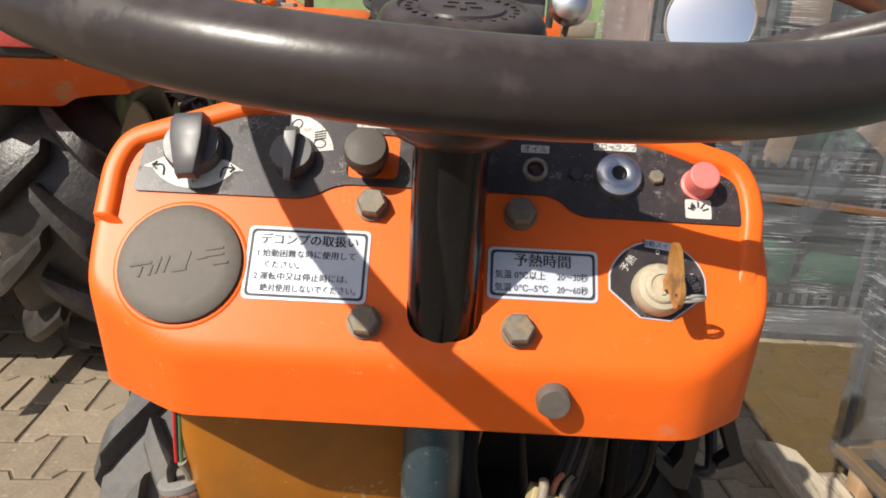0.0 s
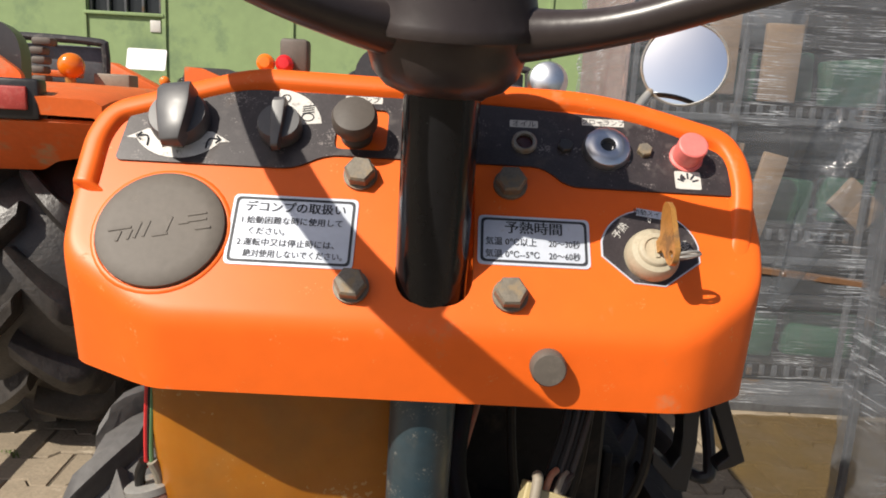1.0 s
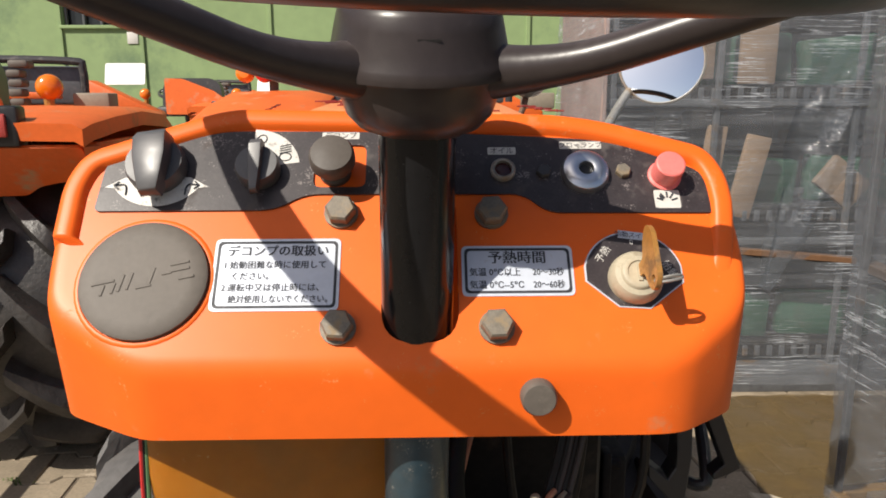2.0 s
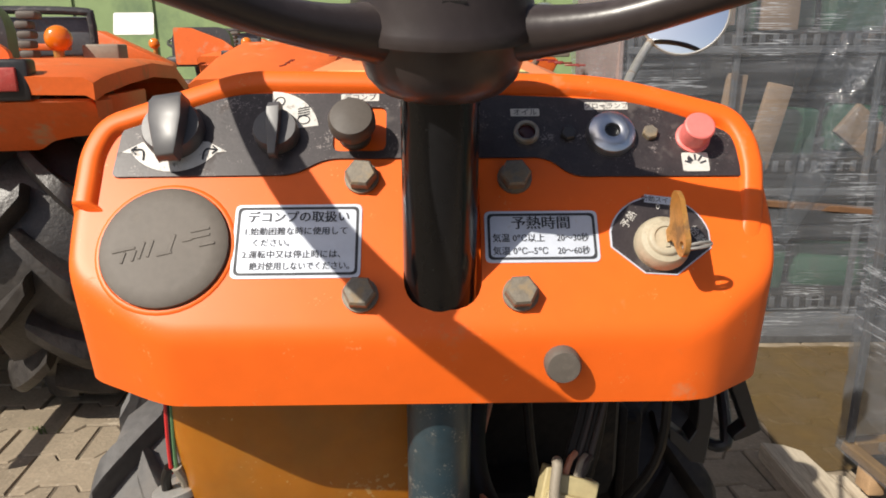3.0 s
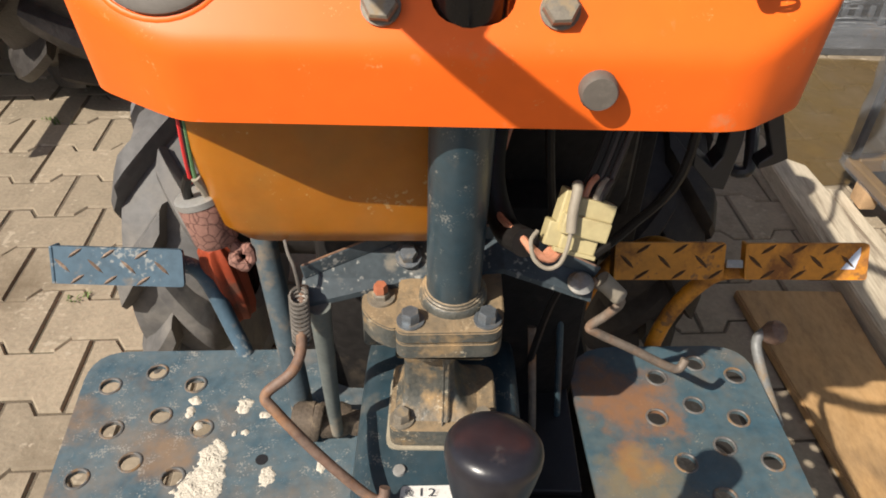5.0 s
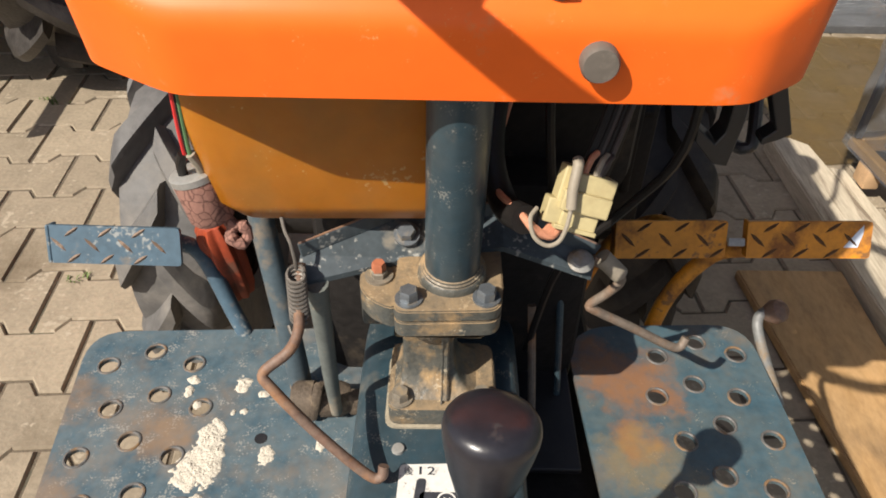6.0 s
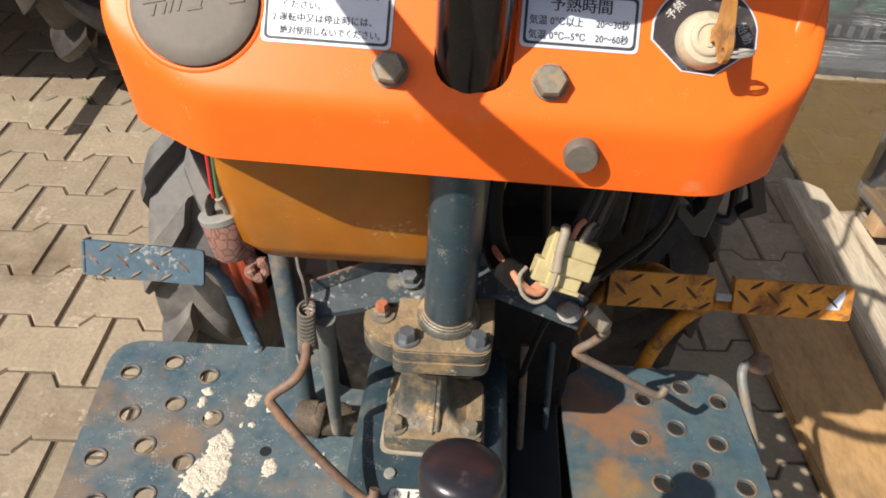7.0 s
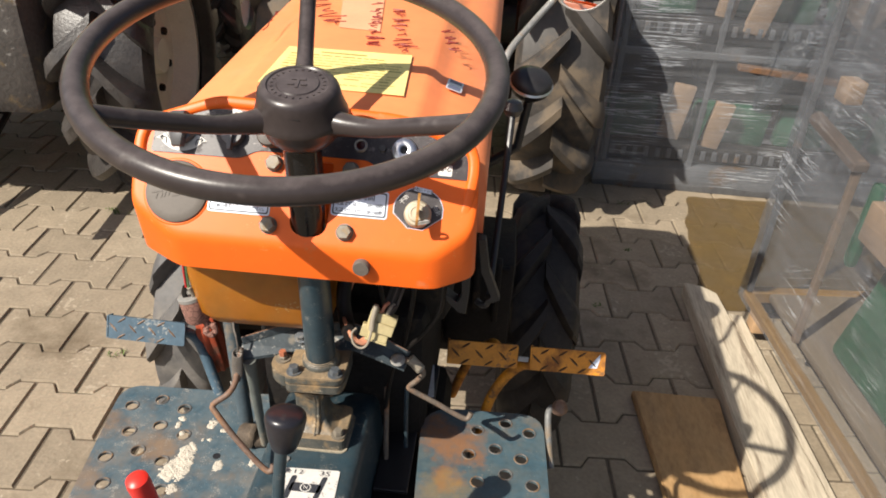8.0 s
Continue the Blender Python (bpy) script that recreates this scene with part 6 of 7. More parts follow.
def marker_line(p0, p1, wide, count, seed):
    """A line of hasty marker strokes, too rough to read."""
    q = random.Random(seed)
    a, b = Vector(p0), Vector(p1)
    d = (b - a).normalized()
    side = Vector((-d.y, d.x))
    bm = bmesh.new()
    for k in range(count):
        c = a.lerp(b, (k + 0.5) / count)
        step = (b - a).length / count
        for _ in range(q.choice((1, 2, 2, 3))):
            pts = []
            u, v = q.uniform(-0.5, 0.1), q.uniform(-0.5, 0.5)
            for _j in range(3):
                p = c + d * step * 0.8 * u + side * wide * v
                pts.append(hood_frame(p.x, p.y) @ Vector((0, 0, 0.0005)))
                u, v = u + q.uniform(0.1, 0.5), -v + q.uniform(-0.3, 0.3)
            tube(bm, smooth_path(pts, 3), 0.0007, 5)
    part("marker_scribble", bm, INK_RED, hood_ob, "dark red marker writing, not readable", smooth=False)


marker_line((-0.104, 0.392), (-0.050, 0.282), 0.026, 5, 1)
marker_line((-0.012, 0.389), (0.012, 0.206), 0.020, 9, 2)
marker_line((0.020, 0.369), (0.056, 0.186), 0.022, 9, 3)
marker_line((0.096, 0.290), (0.114, 0.205), 0.018, 4, 4)
marker_line((-0.139, 0.333), (-0.131, 0.230), 0.004, 2, 5)

# round mirror on its stalk
bm = bmesh.new()
tube(bm, smooth_path([(0.172, 0.285, 0.86), (0.178, 0.300, 0.905), (0.205, 0.372, 0.926), (0.246, 0.462, 0.953), (0.262, 0.470, 0.966)], 5), 0.0048, 12)
stalk = part("mirror_stalk", bm, GREY_METAL, tractor, "grey mirror stalk")
mm_ = on_axis((0.278, 0.450, 0.984), (-0.36, -1.0, 0.19))
bm = bmesh.new()
lathe(bm, [(0, -0.016), (0.03, -0.014), (0.046, -0.004), (0.0488, 0.0), (0.0492, 0.002), (0.0475, 0.0034), (0.0462, 0.002)], mm_, 44)
mir = part("mirror_housing", bm, GREY_METAL, tractor, "round grey mirror housing")
bm = bmesh.new()
lathe(bm, [(0.0465, 0.0016), (0.034, 0.0030), (0.018, 0.0038), (0, 0.0041)], mm_, 44)
part("mirror_glass", bm, MIRROR, mir, "round convex mirror glass")

# head lamp beside the hood
bm = bmesh.new()
hm2 = on_axis((0.222, 0.475, 0.812), (0.1, -0.35, 0.9))
lathe(bm, [(0, -0.03), (0.02, -0.026), (0.032, -0.012), (0.034, 0.0), (0.034, 0.004), (0.030, 0.010), (0.018, 0.015), (0, 0.017)], hm2, 30)
lamp = part("head_lamp", bm, BLACK_PAINT, tractor, "glossy black lamp housing beside the hood")
bm = bmesh.new()
lathe(bm, [(0.0342, -0.004), (0.0362, -0.001), (0.0342, 0.002)], hm2, 30)
part("lamp_ring", bm, CHROME, lamp, "chrome lamp ring")
bm = bmesh.new()
tube(bm, [(0.222, 0.475, 0.79), (0.21, 0.47, 0.70), (0.15, 0.46, 0.66)], 0.008, 10)
part("lamp_arm", bm, BLACK_PAINT, lamp)


# lugged tyres
def lug_tyre(c, radius, width, lugs, lug_high, paint, flip, rim_r=None, broad=0.18):
    """A farm tyre: a carcass turned round the axle and bars set in a herring-bone round it."""
    bm = bmesh.new()
    c = Vector(c)
    w = width / 2
    base = radius - lug_high
    rr = rim_r or base * 0.55
    prof = [(rr, -w * 0.72), (rr * 1.1, -w * 0.95), (base * 0.86, -w), (base * 0.96, -w * 0.86), (base, -w * 0.5), (base * 1.005, 0), (base, w * 0.5), (base * 0.96, w * 0.86), (base * 0.86, w), (rr * 1.1, w * 0.95), (rr, w * 0.72)]
    n = 56
    m = Matrix.Translation(c) @ Matrix.Rotation(radians(90), 4, "Y")
    lathe(bm, prof, m, n)
    bars = []
    for k in range(lugs):
        for side in (-1, 1):
            lb = bmesh.new()
            bars.append(lb)
            a0 = 2 * math.pi * (k + (0.5 if side > 0 else 0)) / lugs
            rows = []
            for j in range(7):
                f = j / 6
                x = side * w * (-0.06 + 1.06 * f)
                a = a0 + flip * 0.55 * (2 * math.pi / lugs) * (0 - 1.5 * f + 0.25 * f * f) + 0
                drop = (1 - 0.13 * max(0, f - 0.55) ** 1 / 0.45)
                rt, rb = radius * (1 if f < 0.8 else 1 - 0.5 * (f - 0.8)), base * (0.985 - 0.12 * max(0, f - 0.6) / 0.4)
                th = broad * (2 * math.pi / lugs) * (0.85 + 0.45 * f)
                ring = []
                for da, r_ in ((-th * 1.35, rb), (-th * 1.0, rb + (rt - rb) * 0.72), (-th * 0.62, rt), (th * 0.62, rt), (th * 1.0, rb + (rt - rb) * 0.72), (th * 1.35, rb)):
                    ang = a + da
                    ring.append(lb.verts.new(c + Vector((x, r_ * math.cos(ang), r_ * math.sin(ang)))))
                rows.append(ring)
            for p, q in zip(rows, rows[1:]):
                for i in range(5):
                    lb.faces.new((p[i], p[i + 1], q[i + 1], q[i]))
            lb.faces.new(rows[0])
            lb.faces.new(rows[-1])
    return bm, bars


def tyre_with_lugs(name, made, paint, parent, label=""):
    wheel_ = part(name, made[0], paint, parent, label, sharp=45)
    for lb in made[1]:
        part("tread_lug", lb, paint, wheel_, sharp=45)
    return wheel_


def wheel_rim(c, r, width, out, paint_bolts=True):
    bm = bmesh.new()
    m = Matrix.Translation(c) @ Matrix.Rotation(radians(90 if out > 0 else -90), 4, "Y")
    h = width / 2
    lathe(bm, [(r * 1.02, h * 0.70), (r * 1.04, h * 0.78), (r * 0.98, h * 0.76), (r * 0.9, h * 0.35), (r * 0.86, h * 0.1), (r * 0.62, h * 0.05), (r * 0.5, h * 0.25), (r * 0.22, h * 0.28), (r * 0.2, h * 0.5), (0, h * 0.5)], m, 40)
    for k in range(6):
        a = 2 * math.pi * k / 6
        hexbolt(bm, m @ Matrix.Translation((r * 0.4 * math.cos(a), r * 0.4 * math.sin(a), h * 0.26)), r * 0.085, r * 0.055, mi=1)
    return bm


# right front tyre: shade under the hood put into a darker rubber colour
TYRE_SHADED = mat("shade_darkened_tyre", (0.032, 0.028, 0.026), 0.6, spec=0.25, vary=0.3, scale=14, dirt=(0.075, 0.06, 0.045), dirt_amount=0.4, dirt_scale=9, bump=0.3, fine=0.003)
for c, rubber, label in (((-0.366, 0.54, 0.255), TYRE, "dusty grey front tyre with farm lugs"), ((0.293, 0.62, 0.255), TYRE_SHADED, "muddy front tyre with farm lugs, rubber darkened for shade")):
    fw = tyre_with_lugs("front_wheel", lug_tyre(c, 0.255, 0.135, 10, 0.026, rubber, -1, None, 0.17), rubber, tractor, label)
    part("wheel_rim", wheel_rim(c, 0.145, 0.12, c[0]), [ORANGE_DULL, BOLT_STEEL], fw)
# loose wood and sheet beside the tractor
def plank(name, corners, z0, z1, material, label, category="plank"):
    bm = bmesh.new()
    slab(bm, corners, pose(0, 0, z1), z1 - z0)
    bmesh.ops.bevel(bm, geom=[e for e in bm.edges if e.calc_face_angle(0) > 0.8], offset=0.003, segments=2, affect="EDGES")
    return tagged(part(name, bm, material, None, smooth=False), label, category)


plank("wooden_plank", [(0.752, 1.118), (0.80, 1.105), (0.835, 1.075), (0.900, 0.42), (0.96, -0.6), (0.83, -0.6), (0.762, 0.55)], 0.0, 0.045, WOOD, "bleached cracked wooden plank lying on the pavers")
plank("wooden_plank", [(0.850, 1.00), (0.888, 0.99), (0.985, -0.6), (0.965, -0.6), (0.905, 0.42)], 0.0, 0.035, WOOD, "narrow pale wooden plank under the wrapped crate")
plank("wooden_board", [(0.552, 0.663), (0.755, 0.665), (0.74, -0.6), (0.640, -0.6), (0.606, 0.12), (0.580, 0.38)], 0.0, 0.02, WOOD_BROWN, "brown wooden board lying on the pavers beside a plank", "board")

bm = bmesh.new()
grid = []
for i in range(25):
    f = i / 24
    y = 1.06 + 0.70 * f
    left = 0.800 + 0.05 * f + 0.06 * max(0.0, f - 0.75) * 4 + 0.022 * noise.noise((y * 9, 0.4, 0)) + 0.012 * noise.noise((y * 31, 2.4, 0))
    row = []
    for k in range(25):
        x = left + (1.47 - left) * (k / 24) ** 1.2
        wob = 0.02 * noise.noise((x * 12, 3.1, 0)) * (1 if i in (0, 24) else 0)
        row.append(bm.verts.new((x, y + wob, 0.0055 + 0.0035 * noise.noise((x * 14, y * 14, 7.0)))))
    grid.append(row)
for a, b in zip(grid, grid[1:]):
    for k in range(len(a) - 1):
        bm.faces.new((a[k], a[k + 1], b[k + 1], b[k]))
tagged(part("ground_film", bm, GROUND_FILM, None), "wet brown plastic film lying on the pavers", "plastic sheet")


def rail(bm, a, b, w, h=None, mi=0):
    a, b = Vector(a), Vector(b)
    up = Vector((0, 0, 1)) if abs((b - a).normalized().z) < 0.9 else Vector((0, 1, 0))
    m = frame_at((a + b) / 2, b - a, up)
    box(bm, (0, 0, 0), ((b - a).length, h or w, w), min(w, h or w) * 0.12, m, 1, mi)


def film_sheet(bm, a, b, z0, z1, wave, seed, nx=26, nz=26):
    """Wrap pulled tight round a load: a sheet with pulls and creases."""
    a, b = Vector(a), Vector(b)
    d = (b - a)
    side = Vector((d.y, -d.x, 0)).normalized()
    rows = []
    for i in range(nz + 1):
        row = []
        for k in range(nx + 1):
            p = a + d * (k / nx)
            p.z = z0 + (z1 - z0) * i / nz
            p += side * wave * noise.noise((k * 0.35 + seed, i * 0.9 + k * 0.08, seed))
            row.append(bm.verts.new(p))
        rows.append(row)
    for p, q in zip(rows, rows[1:]):
        for k in range(nx):
            bm.faces.new((p[k], p[k + 1], q[k + 1], q[k]))


# the far wrapped load: a steel rack of green machine panels on a pallet
load_a = thing("wrapped_crate", (0.98, 2.2, 0), "tall crate of green machine parts wrapped in clear film", "crate")
X0, X1, Y0, Y1, ZT = 0.545, 1.85, 1.80, 2.55, 1.62
bm = bmesh.new()
for z in (0.045,):
    box(bm, ((X0 + X1) / 2, (Y0 + Y1) / 2, z), (X1 - X0, Y1 - Y0, 0.09), 0.004)
part("pallet_base", bm, GREY_STEEL, load_a, "grey steel pallet base")
for x in (X0 + 0.03, 0.885, 1.33, X1 - 0.03):
    for y in (Y0 + 0.03, Y1 - 0.03):
        bm = bmesh.new()
        rail(bm, (x, y, 0.09), (x + (0.02 if x == 0.885 else 0), y, ZT), 0.017)
        part("rack_post", bm, GREY_STEEL, load_a)
for z in (0.50, 0.93, 1.38):
    bm = bmesh.new()
    rail(bm, (X0 + 0.02, Y0 + 0.02, z), (X1 - 0.02, Y0 + 0.02, z), 0.020, 0.022)
    part("rack_rail", bm, GREY_STEEL, load_a)
rnd = random.Random(21)
for tier, z in enumerate((0.095, 0.545, 0.925)):
    bm = bmesh.new()
    box(bm, ((X0 + X1) / 2, Y0 + 0.10, z + 0.03), (X1 - X0 - 0.08, 0.10, 0.055), 0.003)
    n = 30
    for k in range(n):
        box(bm, (X0 + 0.06 + (X1 - X0 - 0.12) * k / (n - 1), Y0 + 0.047, z + 0.032), (0.016, 0.012, 0.034), 0.002, mi=1)
    part("slotted_bar", bm, [DARK_METAL, GREY_STEEL], load_a, "dark slotted bar")
    for k, (x, w) in enumerate(((0.66, 0.18), (1.02, 0.26), (1.35, 0.30), (1.68, 0.26))):
        bm = bmesh.new()
        box(bm, (x + (0.05 if tier == 1 else 0), Y0 + 0.14, z + 0.135), (w * 1.05, 0.06, 0.15), 0.012, Matrix.Rotation(radians(rnd.uniform(-6, 6)), 3, "Y"))
        part("green_panel", bm, GREEN_PANEL, load_a)
        bm = bmesh.new()
        box(bm, (x + 0.02, Y0 + 0.30, z + 0.30), (w * 1.1, 0.12, 0.12), 0.02)
        part("grey_casing", bm, GREY_STEEL if (k + tier) % 2 else DARK_METAL, load_a)
        bm = bmesh.new()
        rail(bm, (x - w * 0.5, Y0 + 0.13, z + 0.10 + 0.05 * (k % 2)), (x + w * 0.5, Y0 + 0.16, z + 0.19 - 0.04 * (k % 3)), 0.022, 0.018)
        part("steel_bar", bm, GREY_STEEL, load_a)
for x, z, w, h, tilt in ((0.805, 0.285, 0.075, 0.20, 8), (0.955, 0.245, 0.07, 0.17, 10), (0.90, 0.74, 0.06, 0.24, 6), (1.02, 0.70, 0.075, 0.26, 12), (1.32, 0.68, 0.15, 0.11, 38), (0.84, 1.12, 0.09, 0.24, 0), (1.02, 1.10, 0.11, 0.23, 0)):
    bm = bmesh.new()
    box(bm, (x, Y0 + 0.055, z), (w, 0.025, h), 0.004, Matrix.Rotation(radians(tilt), 3, "Y"))
    part("wood_block", bm, BLOCK_WOOD, load_a, "fresh tan wooden block")
bm = bmesh.new()
box(bm, (X0 + 0.004, (Y0 + Y1) / 2, 0.78), (0.006, Y1 - Y0 - 0.02, 1.5), 0.002)
part("side_board", bm, mat("reddish_cardboard", (0.33, 0.235, 0.21), 0.8, vary=0.2, scale=8, dirt=(0.18, 0.09, 0.07), dirt_amount=0.4, dirt_scale=5, dirt_soft=0.3), load_a, "reddish brown side board")
bm = bmesh.new()
rail(bm, (0.96, Y0 + 0.005, 0.475), (1.36, Y0 + 0.005, 0.440), 0.035, 0.02)
part("wood_bar", bm, mat("rusty_brown_bar", (0.17, 0.085, 0.04), 0.7, vary=0.3, scale=20), load_a, "brown wooden bar")
bm = bmesh.new()
box(bm, ((X0 + X1) / 2, Y1 - 0.2, 0.8), (X1 - X0 - 0.1, 0.25, 1.4), 0.02)
part("rear_casing", bm, DARK_METAL, load_a)
bm = bmesh.new()
film_sheet(bm, (X0 - 0.01, Y0 - 0.012, 0), (X1, Y0 - 0.012, 0), 0.03, ZT, 0.014, 3.1, 40, 40)
film_sheet(bm, (X0 - 0.012, Y1, 0), (X0 - 0.012, Y0 - 0.012, 0), 0.03, ZT, 0.014, 5.7, 20, 40)
f = part("stretch_film", bm, FILM, load_a, "creased clear stretch film")
f.visible_shadow = False

# a loose tail of film hanging between the two loads
def film_tail():
    bm = bmesh.new()
    rows = []
    n, m = 34, 12
    for i in range(n + 1):
        f = i / n
        c = Vector((0.985, 1.62, 0.40)).lerp(Vector((1.20, 1.62, 1.06)), f)
        wide = 0.012 + 0.115 * min(1, f * 1.5) ** 0.8
        row = []
        for k in range(m + 1):
            g = k / m - 0.5
            p = c + Vector((0.94, 0, -0.30)) * (g * 2 * wide)
            p += Vector((0, 1, 0)) * (0.022 * noise.noise((g * 9, f * 5.0, 1.7)) + 0.03 * math.cos(g * 9 + 3 * f))
            p += Vector((1, 0, 0)) * 0.012 * noise.noise((g * 6, f * 8.0, 5.1))
            row.append(bm.verts.new(p))
        rows.append(row)
    for a, b in zip(rows, rows[1:]):
        for k in range(m):
            bm.faces.new((a[k], a[k + 1], b[k + 1], b[k]))
    return bm


f = part("film_tail", film_tail(), FILM_TAIL, load_a, "crumpled loose tail of clear film")
f.visible_shadow = False

# the near wrapped load at the right
load_b = thing("wrapped_crate", (1.2, 0.5, 0), "glass-like wrapped crate with green parts on a wooden base", "crate")
BL, BN = Vector((0.868, 1.00, 0)), Vector((1.03, -0.62, 0))
bd = (BN - BL).normalized()
bs = Vector((-bd.y, bd.x, 0))


def at_b(d, s, z):
    p = BL + bd * d + bs * s
    return Vector((p.x, p.y, z))


bm = bmesh.new()
rail(bm, at_b(0.0, 0.016, 0.105), at_b(1.6, 0.016, 0.105), 0.024, 0.022)
rail(bm, at_b(0.01, 0.02, 0.105), at_b(0.01, 0.75, 0.105), 0.03, 0.035)
part("base_frame", bm, mat("ochre_wood_edge", (0.22, 0.125, 0.04), 0.6, vary=0.2, scale=30), load_b, "ochre wooden base frame")
for d in (0.07, 0.8, 1.5):
    bm = bmesh.new()
    box(bm, at_b(d, 0.03, 0.063), (0.035, 0.05, 0.05), 0.004)
    part("base_foot", bm, WOOD_TAN, load_b)
bm = bmesh.new()
box(bm, at_b(0.8, 0.40, 0.128), (0.70, 1.5, 0.02), 0.003, Matrix.Rotation(math.atan2(bd.y, bd.x) + math.pi / 2, 3, "Z"))
part("base_floor", bm, mat("grey_floor_board", (0.17, 0.13, 0.09), 0.8, vary=0.2, scale=8, stretch=(5, 1, 5)), load_b, "brown board floor of the crate")
for d, s in ((0.012, 0.014), (0.012, 0.72), (0.85, 0.014), (1.58, 0.014)):
    bm = bmesh.new()
    rail(bm, at_b(d, s, 0.12), at_b(d, s, 1.45), 0.014)
    part("crate_post", bm, GREY_STEEL, load_b, "grey steel corner post")
bm = bmesh.new()
rail(bm, at_b(-0.002, 0.035, 0.610), at_b(0.24, 0.035, 0.588), 0.034, 0.02)
part("middle_rail", bm, mat("grey_brown_wood", (0.10, 0.072, 0.055), 0.75, vary=0.25, scale=9), load_b, "worn wooden middle rail")
bm = bmesh.new()
rail(bm, at_b(0.250, 0.03, 0.14), at_b(0.222, 0.04, 0.60), 0.016, 0.016)
part("wood_brace", bm, mat("weathered_brace", (0.17, 0.12, 0.085), 0.75, vary=0.2, scale=12), load_b)
INNER = Matrix.Rotation(math.atan2(bd.y, bd.x), 3, "Z")
for d, s, z, sx, sy, sz, tilt in ((0.80, 0.15, 0.335, 1.02, 0.05, 0.38, -12), (0.268, 0.070, 0.47, 0.035, 0.02, 0.20, 0), (0.20, 0.10, 0.83, 0.14, 0.04, 0.10, -8), (0.22, 0.45, 0.26, 0.2, 0.12, 0.16, -20), (1.30, 0.24, 0.40, 0.4, 0.06, 0.44, 12), (0.55, 0.22, 0.92, 0.55, 0.06, 0.30, -10), (1.15, 0.3, 0.98, 0.4, 0.06, 0.36, 12)):
    bm = bmesh.new()
    box(bm, at_b(d, s, z), (sx, sy, sz), 0.015, INNER @ Matrix.Rotation(radians(tilt), 3, "X"))
    part("green_panel", bm, GREEN_PANEL, load_b)
for d, s, z, sx, sy, sz in ((0.70, 0.10, 0.16, 0.16, 0.08, 0.03), (0.36, 0.07, 0.50, 0.13, 0.05, 0.09), (0.085, 0.05, 0.70, 0.05, 0.04, 0.05), (0.30, 0.12, 0.72, 0.2, 0.06, 0.10), (0.9, 0.14, 0.76, 0.24, 0.05, 0.10), (0.22, 0.16, 0.95, 0.10, 0.05, 0.26)):
    bm = bmesh.new()
    box(bm, at_b(d, s, z), (sx, sy, sz), 0.004, INNER)
    part("wood_block", bm, BLOCK_WOOD, load_b)
bm = bmesh.new()
box(bm, at_b(0.8, 0.58, 0.78), (1.5, 0.06, 1.28), 0.01, INNER)
part("grey_casing", bm, mat("grey_beige_sheet", (0.17, 0.155, 0.135), 0.7, vary=0.25, scale=9), load_b, "grey-beige sheet")
bm = bmesh.new()
box(bm, at_b(0.30, 0.34, 0.38), (0.36, 0.05, 0.46), 0.012, INNER)
part("grey_panel", bm, mat("pale_grey_enamel", (0.21, 0.21, 0.2), 0.55, vary=0.2, scale=7), load_b, "pale grey panel")
bm = bmesh.new()
film_sheet(bm, at_b(-0.004, -0.006, 0), at_b(1.6, -0.006, 0), 0.10, 1.45, 0.010, 9.3, 36, 30)
film_sheet(bm, at_b(-0.006, 0.75, 0), at_b(-0.006, 0.0, 0), 0.10, 1.45, 0.012, 1.3, 20, 30)
f = part("stretch_film", bm, FILM_SMOOTH, load_b, "clear stretch film with bright creases")
f.visible_shadow = False


